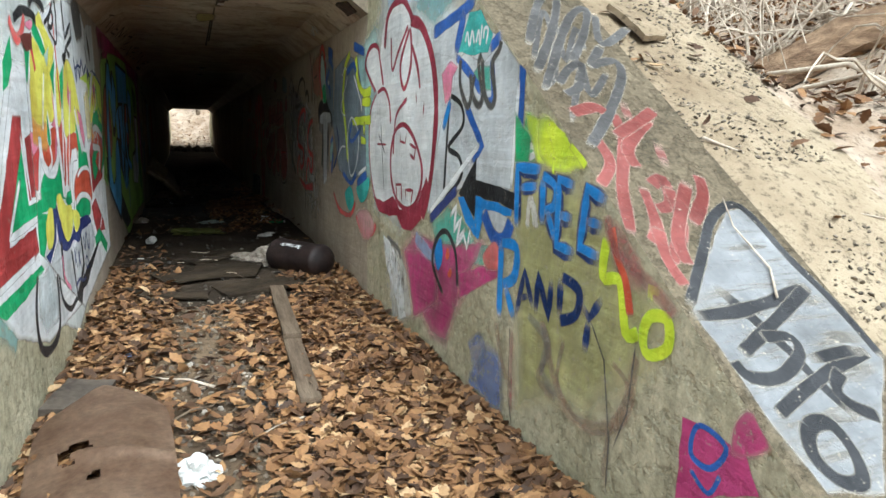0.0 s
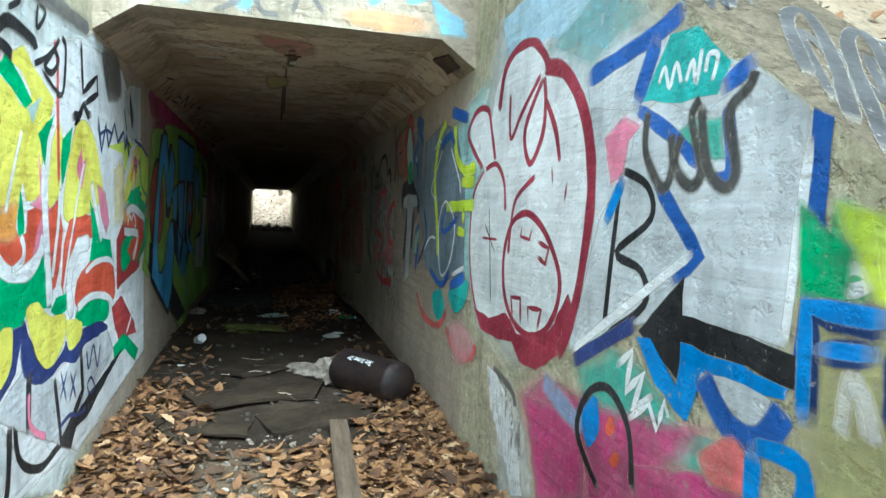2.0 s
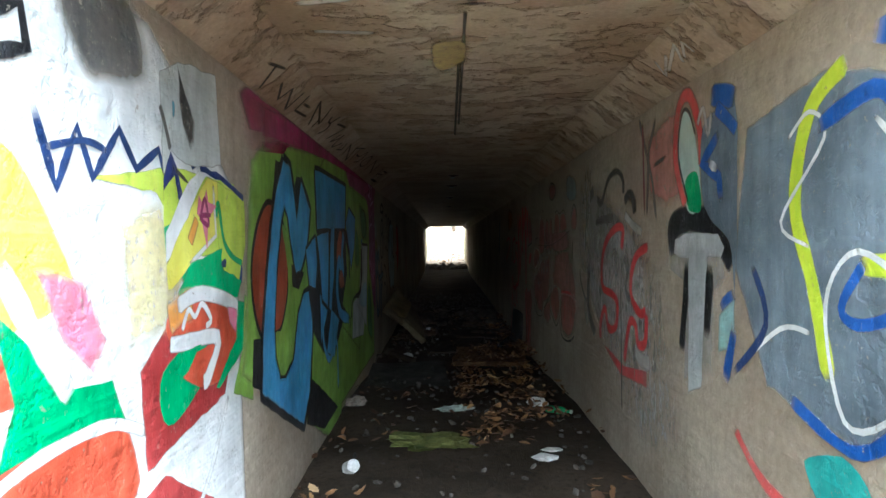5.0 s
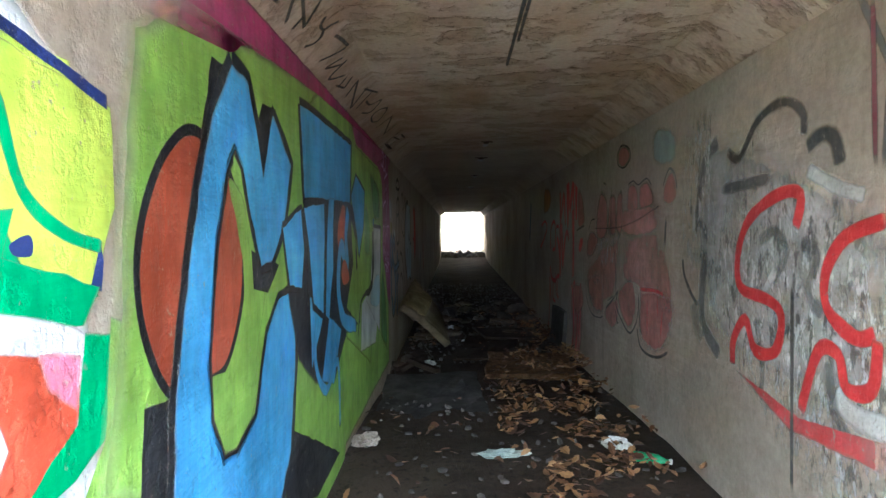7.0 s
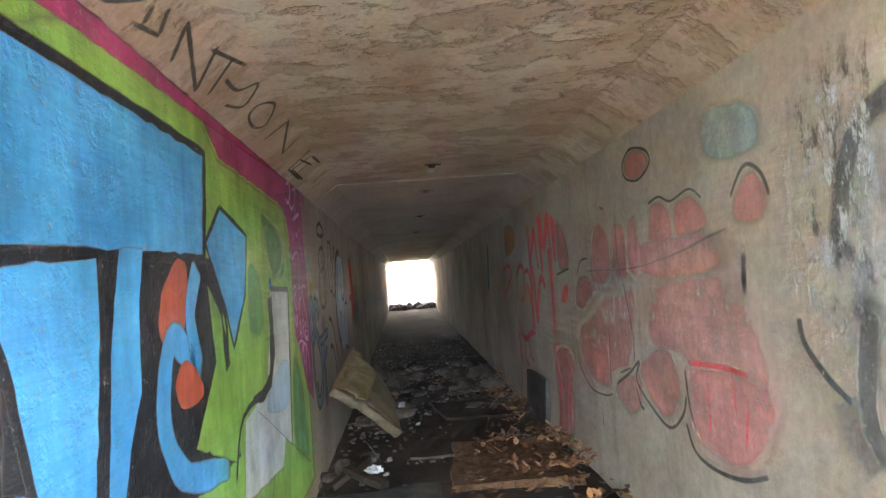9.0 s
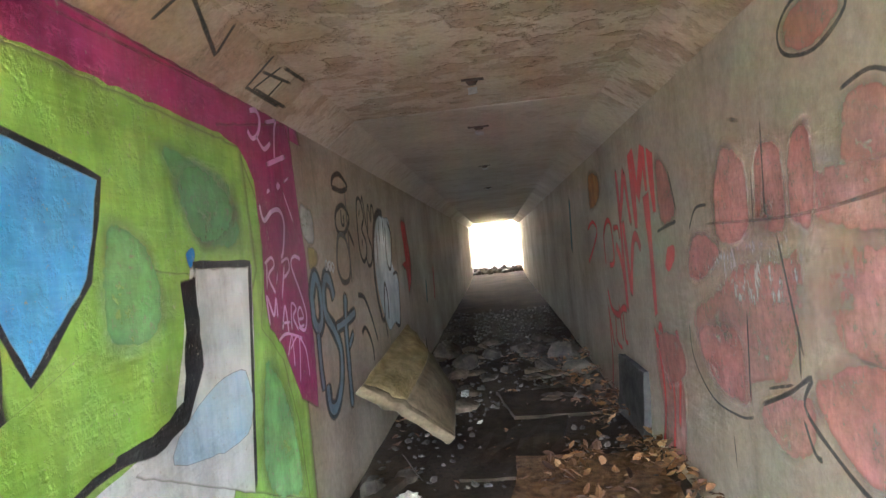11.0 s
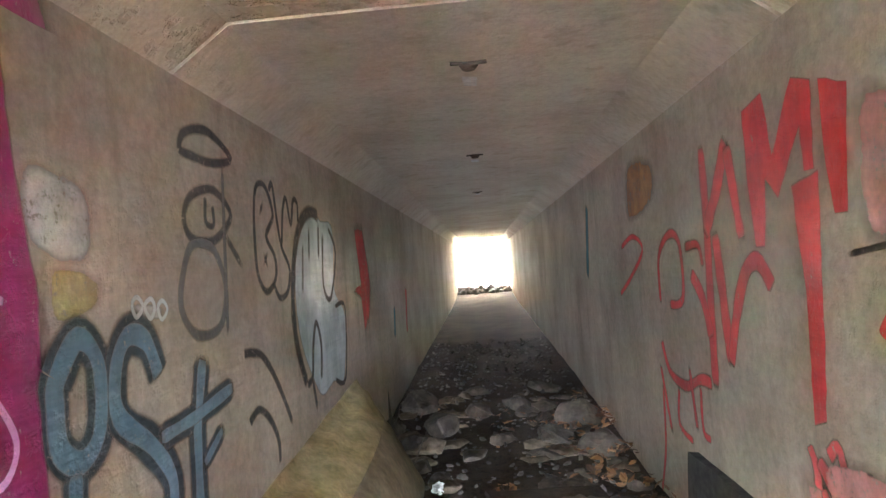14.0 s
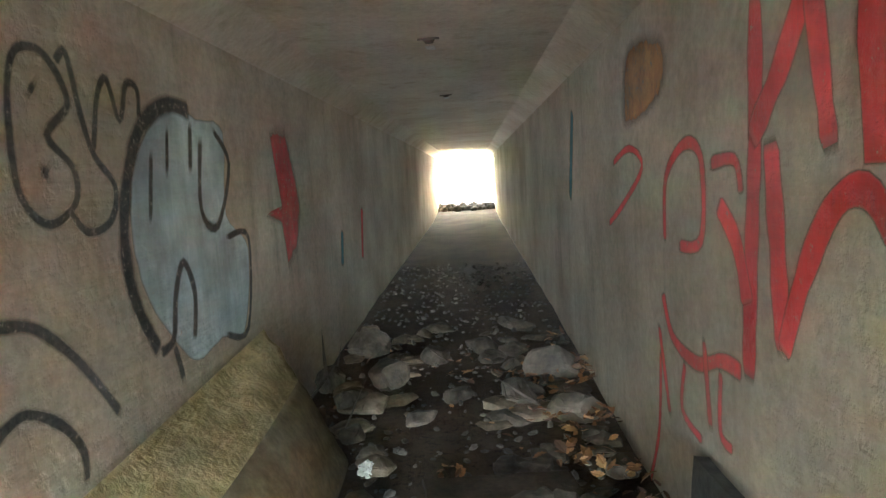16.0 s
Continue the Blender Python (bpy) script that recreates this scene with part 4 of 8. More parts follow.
stroke("softblack", 0.04, "4.18 1.52, 4.15 1.42, 4.33 1.36")
stroke("whitefade", 0.09, "4.25 1.87, 4.37 1.86, 4.25 1.73")
stroke("greysoft", 0.1, "3.76 0.75, 3.89 0.70, 3.97 0.50")
stroke("tealfade", 0.12, "3.98 0.44, 4.15 0.36, 4.26 0.26")
fill("greysoft", "4.43 0.56, 4.64 0.51, 4.59 0.18, 4.40 0.38", True)
piece("L", "large red, green and yellow flame letters with white outlines")
fill("white", "4.14 1.34, 4.34 1.50, 6.67 1.52, 7.29 0.50, 6.55 -0.05, 4.88 0.07, 4.29 0.27, 3.92 0.52, 4.05 0.77")
fill("maroonred", "4.55 1.25, 4.71 1.25, 4.69 1.05, 4.79 0.82, 4.67 0.74, 4.30 0.72, 4.28 0.68, 4.82 0.70, 4.85 0.57, 4.44 0.53, 4.04 0.53, 4.04 0.70, 4.23 0.89")
fill("maroonred", "4.74 1.14, 4.90 1.17, 4.99 0.90, 4.93 0.84, 4.78 0.85")
fill("green", "4.67 1.12, 4.72 0.83, 5.05 0.83, 4.97 0.72, 4.40 0.71, 4.32 0.76, 4.47 0.91")
fill("green", "3.96 0.50, 4.05 0.49, 4.87 0.50, 4.94 0.46, 4.46 0.41, 4.12 0.41, 3.99 0.47")
stroke("white", 0.07, "4.55 1.42, 4.31 1.13, 4.12 0.85, 3.99 0.57, 3.95 0.51", False)
stroke("white", 0.03, "4.66 1.17, 4.72 0.83, 5.01 0.84", False)
stroke("white", 0.035, "4.93 0.74, 4.30 0.72, 4.58 0.96", False)
stroke("white", 0.03, "4.76 0.56, 4.03 0.54", False)
fill("green", "4.42 1.34, 4.46 1.47, 4.64 1.60, 4.63 1.47, 4.52 1.37")
fill("palewhitemist", "4.76 0.48, 4.93 0.46, 5.10 0.50, 5.32 0.28, 5.21 0.11, 4.86 0.12, 4.70 0.26")
stroke("black", 0.05, "4.76 0.47, 4.66 0.29, 4.70 0.11, 4.93 0.03, 5.21 0.08, 5.25 0.39")
stroke("black", 0.04, "5.30 0.49, 5.34 0.22, 5.58 0.08, 5.82 0.08, 6.28 0.10")
fill("white", "4.88 1.68, 6.11 2.05, 7.04 2.09, 7.85 1.63, 7.97 0.07, 7.14 0.01, 6.14 -0.07, 4.85 0.56")
fill("yellow", "4.93 1.19, 4.94 1.31, 4.98 1.45, 5.05 1.60, 5.12 1.66, 5.23 1.64, 5.38 1.59, 5.61 1.69, 5.71 1.66, 5.76 1.62, 5.61 1.53, 5.60 1.29, 5.54 1.24, 5.36 1.21, 5.31 1.16, 5.11 1.13, 5.00 1.16", True)
fill("yellow", "5.17 1.74, 5.35 1.82, 5.50 1.75, 5.71 1.68, 5.75 1.63, 5.54 1.54, 5.42 1.57, 5.44 1.65, 5.32 1.72")
fill("white", "4.91 1.40, 5.01 1.59, 5.05 1.62, 4.98 1.45, 4.94 1.31, 4.95 1.17, 4.90 1.18")
fill("green", "4.89 1.42, 4.91 1.62, 4.97 1.64, 5.06 1.63, 4.98 1.50, 4.91 1.40")
fill("green", "5.11 1.70, 5.19 1.76, 5.27 1.72, 5.46 1.62, 5.38 1.58, 5.23 1.64, 5.13 1.67")
fill("paleteal", "5.40 1.59, 5.57 1.66, 5.46 1.53")
fill("redmist", "4.87 1.03, 4.87 1.15, 5.00 1.14, 5.10 1.11, 5.03 1.02, 4.97 0.90, 4.94 0.85, 4.86 0.86")
fill("pinkmist", "4.87 1.18, 4.99 1.15, 5.08 1.12, 5.00 1.07, 4.87 1.06", True)
fill("redorange", "5.10 1.12, 5.22 1.13, 5.33 1.16, 5.56 1.21, 5.62 1.16, 5.61 1.04, 5.44 0.94, 5.25 0.95, 5.14 1.03", True)
stroke("orangemist", 0.13, "4.93 1.18, 5.02 1.16, 5.11 1.14, 5.23 1.14, 5.33 1.17")
stroke("redmist", 0.05, "5.04 1.64, 5.09 1.56, 5.13 1.48")
fill("pinkmist", "5.53 1.46, 5.61 1.29, 5.75 1.32, 5.72 1.19, 5.60 1.09, 5.57 0.99, 5.46 0.96, 5.50 1.06, 5.60 1.18, 5.42 1.21, 5.55 1.26")
fill("green", "5.14 0.96, 5.25 0.93, 5.44 0.91, 5.61 1.00, 5.67 0.83, 5.73 0.75, 5.43 0.79, 5.36 0.73, 5.25 0.74, 4.99 0.75, 4.86 0.71, 4.86 0.81, 4.94 0.83, 5.05 0.92")
fill("green", "4.86 0.71, 4.99 0.75, 5.13 0.73, 5.04 0.59, 4.94 0.52, 4.85 0.56")
stroke("white", 0.05, "4.86 0.85, 4.95 0.85, 5.02 0.84", False)
stroke("white", 0.04, "4.86 0.74, 4.94 0.75", False)
stroke("white", 0.035, "5.07 1.07, 5.00 0.94, 4.96 0.85")
stroke("white", 0.07, "5.09 1.15, 5.09 1.07, 5.13 1.00, 5.24 0.95, 5.40 0.94, 5.54 0.99, 5.61 1.08")
fill("white", "5.32 1.23, 5.36 1.30, 5.41 1.20, 5.40 1.10, 5.33 1.08, 5.29 1.12")
fill("green", "5.34 1.26, 5.37 1.18, 5.37 1.10, 5.32 1.10, 5.31 1.18", True)
stroke("white", 0.035, "5.34 1.09, 5.38 1.04, 5.36 0.99, 5.25 0.96")
stroke("white", 0.025, "5.19 1.17, 5.26 1.33, 5.35 1.50")
fill("yellow", "5.60 1.27, 5.65 1.47, 5.78 1.62, 5.85 1.52, 5.81 1.25, 5.68 1.19, 5.64 1.22")
fill("redorange", "5.66 1.18, 5.79 1.24, 5.87 1.10, 5.84 0.97, 5.77 0.84, 5.70 0.82, 5.66 0.99")
stroke("white", 0.08, "5.77 1.66, 5.66 1.48, 5.61 1.30, 5.63 1.11, 5.67 0.91, 5.69 0.76")
stroke("redmist", 0.035, "5.71 1.93, 5.76 1.83, 5.77 1.65, 5.80 1.29")
stroke("white", 0.04, "5.82 1.29, 5.80 1.14, 5.76 1.01, 5.72 0.88")
fill("green", "5.52 1.50, 5.73 1.61, 5.64 1.49, 5.61 1.37")
fill("green", "5.84 1.51, 6.00 1.59, 5.96 1.47, 5.84 1.29, 5.82 1.39")
fill("yellow", "5.94 1.44, 6.12 1.64, 6.39 1.59, 6.61 1.30, 6.58 1.25, 6.29 1.17, 5.99 1.12, 5.86 1.18", True)
fill("redorange", "5.96 1.14, 6.24 1.17, 6.52 1.14, 6.43 1.04, 6.13 1.03, 6.01 0.95, 5.88 0.79, 5.84 0.84, 5.88 1.03")
fill("pink", "6.07 1.40, 6.15 1.51, 6.18 1.43, 6.25 1.46, 6.17 1.29, 6.09 1.36")
stroke("white", 0.03, "6.21 1.44, 6.09 1.25, 6.04 1.13, 5.96 0.98, 5.88 0.79")
fill("pinkmist", "6.44 1.34, 6.65 1.30, 6.78 1.11, 6.70 1.03, 6.55 1.15")
fill("green", "6.31 1.25, 6.52 1.11, 6.58 1.03, 6.79 1.01, 6.86 0.88, 6.64 0.88, 6.32 0.90, 6.38 1.04")
stroke("white", 0.06, "6.34 1.34, 6.46 1.17, 6.59 1.01")
stroke("white", 0.085, "6.34 1.02, 6.11 1.01, 5.99 0.91, 5.96 0.81, 6.03 0.65", False)
fill("redorange", "6.09 0.82, 6.24 0.89, 6.45 0.91, 6.83 0.87, 6.92 0.64, 6.50 0.68, 6.10 0.70", True)
stroke("white", 0.035, "6.24 0.86, 6.47 0.90, 6.77 0.89, 6.98 0.81")
fill("green", "6.08 0.67, 6.24 0.70, 6.50 0.70, 6.78 0.62, 6.72 0.54, 6.37 0.56, 6.13 0.60", True)
stroke("white", 0.045, "6.10 0.69, 6.38 0.72, 6.73 0.67, 6.89 0.58, 6.95 0.43")
fill("green", "5.70 0.74, 5.77 0.79, 5.93 0.80, 5.94 0.71, 5.79 0.70")
fill("maroonred", "6.84 0.59, 7.11 0.63, 7.54 0.39, 7.62 0.29, 7.05 0.34, 6.92 0.47")
fill("maroonred", "6.94 1.00, 7.22 1.17, 7.56 1.18, 7.85 1.04, 7.69 0.76, 7.28 0.72, 6.98 0.68")
fill("yellowfade", "6.81 1.47, 7.10 1.54, 7.32 1.25, 7.14 1.08, 6.87 1.07")
fill("lime", "6.67 1.56, 7.20 1.65, 7.84 1.65, 7.83 1.32, 7.36 1.35, 7.07 1.55")
fill("green", "7.24 1.30, 7.72 1.37, 7.92 1.20, 7.31 1.21")
fill("green", "7.10 0.97, 7.47 1.04, 7.42 0.85, 7.13 0.78", True)
fill("green", "6.90 0.33, 7.20 0.37, 7.73 0.15, 7.60 0.08, 7.24 0.25, 6.93 0.24")
stroke("white", 0.03, "7.73 0.75, 7.50 0.49, 7.27 0.34")
piece("L", "yellow drips outlined in blue over silver letters with a small tag")
fill("silver", "5.25 0.52, 5.39 0.57, 5.84 0.39, 6.25 0.52, 6.74 0.48, 6.93 0.31, 6.18 0.13, 5.79 0.11, 5.08 0.45")
fill("navy", "5.36 0.75, 5.43 0.68, 5.52 0.58, 5.66 0.49, 5.88 0.52, 5.93 0.56, 6.01 0.50, 6.22 0.57, 6.63 0.54, 6.74 0.47, 6.29 0.48, 6.10 0.42, 5.87 0.47, 5.67 0.44, 5.48 0.47, 5.35 0.58", True)
fill("navy", "5.25 0.74, 5.38 0.74, 5.30 0.56, 5.08 0.46, 4.98 0.52, 5.12 0.53, 5.25 0.60")
fill("yellow", "5.41 0.80, 5.53 0.81, 5.69 0.72, 5.92 0.69, 5.88 0.54, 5.66 0.49, 5.52 0.59, 5.42 0.73", True)
fill("yellow", "5.94 0.66, 6.19 0.61, 6.18 0.53, 6.01 0.50, 5.95 0.57", True)
fill("yellow", "5.05 0.67, 5.13 0.74, 5.26 0.75, 5.25 0.60, 5.14 0.53, 5.05 0.56", True)
stroke("black", 0.05, "6.18 0.48, 6.23 0.24, 6.06 0.15, 5.85 0.08", False)
stroke("black", 0.06, "5.44 0.54, 5.44 0.27", False)
stroke("black", 0.04, "5.76 0.43, 5.84 0.20, 5.88 0.06")
fill("black", "7.19 0.27, 6.31 0.07, 6.11 0.08, 6.02 -0.00, 5.86 0.07, 6.20 0.17, 7.00 0.26")
stroke("navy", 0.02, "5.85 0.44, 5.95 0.26", False)
stroke("navy", 0.02, "5.96 0.42, 5.84 0.29", False)
stroke("navy", 0.02, "6.00 0.40, 6.11 0.23", False)
stroke("navy", 0.02, "6.11 0.39, 5.99 0.24", False)
stroke("navy", 0.02, "6.29 0.44, 6.34 0.33, 6.43 0.44, 6.52 0.30, 6.58 0.42")
stroke("navy", 0.018, "6.31 0.25, 6.39 0.27, 6.47 0.19, 6.36 0.19, 6.31 0.25")
stroke("navy", 0.025, "5.85 0.17, 6.00 0.18, 6.14 0.14, 6.30 0.13")
stroke("pink", 0.03, "5.44 0.45, 5.45 0.33, 5.52 0.26, 5.66 0.19")
stroke("redsoft", 0.04, "5.25 0.42, 5.24 0.37")
piece("L", "pink and black tags high on the white wall")
fill("pinkmist", "4.93 1.69, 5.02 1.72, 5.15 1.74, 5.13 1.70, 5.02 1.68", True)
stroke("black", 0.03, "5.66 1.85, 5.59 1.79, 5.68 1.78, 5.77 1.85, 5.71 1.88", True, True)
stroke("black", 0.025, "5.46 1.77, 5.61 1.83, 5.71 1.89, 5.78 1.95")
stroke("black", 0.03, "5.81 1.96, 5.87 1.93, 5.84 1.73, 5.74 1.70")
stroke("black", 0.035, "6.11 2.05, 6.13 1.92, 6.16 1.78, 6.42 1.91, 6.44 1.82, 6.17 1.72", False)
stroke("black", 0.045, "5.97 1.62, 6.08 1.67, 6.04 1.60, 6.17 1.72, 6.26 1.68, 6.34 1.70", False)
stroke("black", 0.02, "5.54 1.77, 5.71 1.72, 5.84 1.70", False)
stroke("darkblue", 0.03, "6.45 1.71, 6.54 1.52, 6.63 1.68, 6.70 1.56, 6.84 1.71, 6.94 1.61, 7.09 1.69, 7.14 1.60", False)
stroke("darkblue", 0.025, "7.14 1.60, 7.25 1.91, 7.37 1.67, 7.51 1.85, 7.66 1.74")
stroke("darkblue", 0.02, "6.50 1.61, 6.66 1.65, 6.77 1.64")
fill("greysoft", "6.51 2.09, 6.92 2.13, 7.03 1.90, 6.71 1.81, 6.56 1.92", True)
stroke("black", 0.025, "4.87 1.90, 4.97 1.95, 5.06 1.92, 4.95 1.86, 4.87 1.90")
stroke("black", 0.025, "5.29 2.05, 5.17 1.99, 5.31 1.98, 5.19 1.91")
stroke("black", 0.022, "5.50 2.02, 5.49 1.92, 5.59 2.01, 5.48 2.04")
stroke("black", 0.05, "4.71 1.68, 4.90 1.75, 5.14 1.77, 5.24 1.75")
stroke("black", 0.05, "5.09 1.80, 5.20 1.87, 5.44 1.86, 5.48 1.83")
stroke("redsoft", 0.06, "4.62 1.68, 4.73 1.60, 4.86 1.64, 4.96 1.74")
fill("dullred", "4.80 1.62, 5.10 1.68, 5.08 1.59, 4.95 1.56")
stroke("greysoft", 0.09, "4.65 1.93, 4.78 2.06, 5.12 2.04, 6.27 2.12", False)
piece("R", "grey and neon green wildstyle letters with blue accents")
fill("slate", "7.53 1.82, 7.01 1.91, 6.65 1.81, 6.41 1.46, 6.35 0.91, 6.86 0.75, 7.39 0.83, 7.65 1.28")
fill("teal", "6.69 0.74, 6.28 0.85, 6.31 0.71, 6.47 0.61, 6.62 0.64", True)
fill("teal", "7.15 0.64, 6.90 0.72, 6.78 0.57, 6.98 0.49", True)
stroke("neon", 0.07, "6.90 1.90, 7.10 1.79, 7.19 1.50, 7.09 1.23, 7.00 0.93")
stroke("neon", 0.07, "6.69 1.86, 6.64 1.65, 6.44 1.53, 6.20 1.54")
stroke("neon", 0.07, "6.52 1.46, 6.20 1.45", False)
stroke("neon", 0.07, "6.86 1.30, 6.20 1.31", False)
stroke("neon", 0.06, "6.56 1.15, 6.35 1.13", False)
stroke("neon", 0.06, "6.41 1.31, 6.44 1.17", False)
stroke("white", 0.02, "6.86 1.34, 7.02 1.17, 6.93 0.83, 6.71 0.91, 6.61 1.18", True, True)
stroke("white", 0.015, "7.23 1.72, 7.10 1.79, 7.02 1.69, 7.28 1.44, 7.10 1.35")
stroke("white", 0.02, "6.79 1.72, 6.53 1.46, 6.50 1.36", False)
stroke("royal", 0.04, "6.83 1.31, 6.94 1.17, 6.83 1.13, 6.53 1.24")
stroke("royal", 0.06, "7.06 1.73, 6.79 1.79, 6.69 1.71")
stroke("royal", 0.08, "6.79 1.95, 6.39 1.85", False)
stroke("royal", 0.05, "7.24 0.83, 6.90 0.75, 6.69 0.86")
stroke("white", 0.03, "6.65 0.84, 6.33 0.93", False)
stroke("royal", 0.07, "6.69 0.76, 6.32 0.87", False)
stroke("white", 0.02, "7.60 0.87, 7.29 1.06, 7.10 1.07")
stroke("darkblue", 0.04, "7.66 0.83, 7.39 1.06, 7.49 1.28")
stroke("redsoft", 0.05, "7.66 0.61, 7.39 0.46, 6.94 0.45, 6.72 0.60")
stroke("red", 0.05, "6.72 0.48, 6.50 0.37, 6.18 0.39, 6.06 0.49")
fill("pinkfade", "6.72 0.51, 6.31 0.59, 6.06 0.47, 6.25 0.30, 6.53 0.30", True)
piece("R", "silver block letter T with a soft black shadow")
fill("greyfade", "8.46 1.50, 8.26 1.56, 7.79 1.51, 7.65 1.42, 7.65 1.24, 7.80 1.16, 7.84 0.74, 8.23 0.60, 8.19 1.18, 8.46 1.25")
stroke("black", 0.13, "8.33 1.30, 8.34 1.43, 8.18 1.48, 7.79 1.45, 7.70 1.36, 7.75 1.28")
stroke("black", 0.07, "8.14 1.28, 8.18 1.07, 8.24 0.81", False)
stroke("black", 0.08, "7.88 1.28, 7.90 1.11, 7.93 0.92", False)
fill("silver", "8.33 1.32, 8.31 1.39, 8.15 1.42, 7.79 1.41, 7.73 1.35, 7.76 1.31, 7.91 1.31, 7.95 1.03, 7.99 0.69, 8.15 0.63, 8.13 1.30, 8.25 1.30")
piece("R", "pale oval with red outline and blue zigzags")
fill("pinkredfade", "8.79 1.99, 8.17 2.12, 8.10 1.56, 8.44 1.53, 8.76 1.62")
fill("paleteal", "8.25 1.82, 8.19 2.00, 8.11 1.99, 8.04 1.87, 7.99 1.72, 7.98 1.53, 8.14 1.53", True)
fill("green", "8.16 1.67, 8.02 1.70, 7.97 1.52, 8.12 1.53", True)
stroke("redsoft", 0.07, "8.16 1.54, 8.29 1.78, 8.25 2.03, 8.11 2.08, 7.99 1.91, 7.96 1.71")
stroke("softblack", 0.018, "8.12 1.55, 8.25 1.80, 8.20 2.00, 8.11 2.00, 8.03 1.87")
fill("slate", "7.96 1.87, 7.78 1.95, 7.61 1.92, 7.63 1.18, 7.69 1.37, 7.94 1.53", True)
stroke("royal", 0.1, "7.87 2.02, 7.72 1.99, 7.61 1.95", False)
stroke("royal", 0.06, "7.77 1.84, 7.96 1.73, 7.78 1.65, 7.76 1.53", False)
stroke("royal", 0.06, "7.81 1.96, 7.69 1.88, 7.61 1.82")
stroke("whitefade", 0.03, "8.01 1.91, 7.94 1.98, 7.89 1.85, 7.85 1.95")
stroke("white", 0.05, "7.89 1.73, 7.79 1.68", False)
stroke("royal", 0.07, "7.79 1.07, 7.63 1.16", False)
fill("tealpalemist", "7.80 1.06, 7.63 1.15, 7.64 0.92, 7.81 0.88")
stroke("royal", 0.07, "7.64 1.02, 7.74 0.77", False)
stroke("greysoft", 0.035, "8.89 2.12, 8.65 1.71, 8.59 1.48", False)
stroke("greysoft", 0.035, "8.58 2.07, 8.71 1.90, 8.76 1.51", False)
stroke("maroonsoft", 0.03, "8.82 2.09, 8.80 1.52", False)
stroke("softblack", 0.025, "8.65 1.80, 8.41 1.83", False)
piece("R", "red curling letters over scuffed grey paint")
fill("greyfade", "10.42 1.87, 9.89 1.84, 8.97 1.47, 8.73 1.37, 8.72 0.66, 9.26 0.60, 9.96 0.64, 10.25 0.84, 10.51 1.18")
fill("sootflake", "9.98 1.75, 8.97 1.60, 8.40 1.10, 8.20 0.30, 8.90 0.12, 9.60 0.45, 10.30 0.80, 10.45 1.30")
fill("whiteflake", "9.80 1.60, 8.97 1.45, 8.45 1.05, 8.20 0.25, 8.80 0.10, 9.60 0.45, 10.20 0.90, 10.30 1.30")
stroke("greysoft", 0.09, "10.24 1.22, 10.29 0.83, 10.04 0.65")
stroke("greysoft", 0.08, "10.06 1.79, 10.25 1.69, 10.38 1.35")
stroke("softblack", 0.05, "9.96 1.72, 9.82 1.67, 9.63 1.82, 9.40 1.86, 9.25 1.79, 9.24 1.69")
stroke("softblack", 0.015, "9.67 1.77, 9.68 1.66", False)
stroke("softblack", 0.07, "9.22 1.64, 9.11 1.68, 9.03 1.65, 8.99 1.55")
stroke("greysoft", 0.06, "10.03 1.53, 9.49 1.55", False)
stroke("sootfade", 0.05, "9.62 1.26, 9.47 1.31, 9.37 1.22, 9.49 1.09")
stroke("sootfade", 0.06, "9.26 1.27, 9.14 1.22, 9.20 1.07, 9.10 0.99")
stroke("sootfade", 0.05, "9.65 0.92, 9.58 0.72, 9.59 0.56")
stroke("whitefade", 0.06, "9.62 0.97, 9.44 1.17")
stroke("whitefade", 0.1, "9.03 0.71, 8.89 0.66, 8.72 0.67")
stroke("sootfade", 0.06, "9.06 0.87, 9.03 0.66, 8.93 0.57")
stroke("whitefade", 0.06, "9.22 1.56, 9.03 1.48, 8.84 1.43")
stroke("red", 0.06, "9.30 1.32, 9.26 1.46, 9.44 1.47, 9.71 1.37, 9.83 1.20, 9.80 1.04, 9.54 1.01, 9.41 0.95, 9.46 0.79, 9.65 0.76, 9.75 0.89, 9.88 0.77, 9.89 0.64")
stroke("red", 0.06, "8.73 1.35, 8.96 1.29, 9.08 1.16, 9.07 1.02, 8.90 0.94, 8.79 0.97")
stroke("red", 0.06, "9.26 0.57, 9.13 0.85, 9.00 0.86, 8.95 0.75, 8.81 0.78, 8.78 0.96")
fill("redsoft", "9.89 0.63, 9.26 0.55, 8.72 0.62, 8.72 0.51, 9.34 0.47")
stroke("softblack", 0.03, "9.32 1.10, 9.32 0.22", False)
piece("R", "faded pink hand shape with dark outlines")
fill("pinkwash", "12.10 1.27, 11.54 1.35, 11.00 1.35, 10.77 1.14, 10.69 0.96, 10.70 0.82, 10.81 0.61, 11.03 0.46, 11.30 0.43, 11.56 0.52, 11.57 0.88, 12.09 0.94", True)
fill("pinkredfade", "11.85 1.66, 11.69 1.70, 11.56 1.62, 11.57 1.46, 11.87 1.45", True)
fill("pinkredfade", "11.52 1.65, 11.32 1.68, 11.18 1.58, 11.18 1.50, 11.53 1.48", True)
fill("pinkredfade", "12.21 0.80, 11.76 0.97, 11.58 0.82, 11.62 0.62, 11.83 0.51, 12.08 0.60", True)
fill("pinkwash", "12.33 1.48, 11.51 1.50, 11.15 1.51, 10.99 1.43, 11.05 1.31, 11.93 1.27", True)
fill("pinkwash", "13.59 0.90, 13.11 1.07, 12.66 1.24, 12.23 1.26, 12.04 1.30, 12.08 0.99, 12.27 0.75, 12.37 0.70, 12.68 0.63, 12.74 0.51, 13.06 0.48, 13.37 0.55, 13.53 0.68", True)
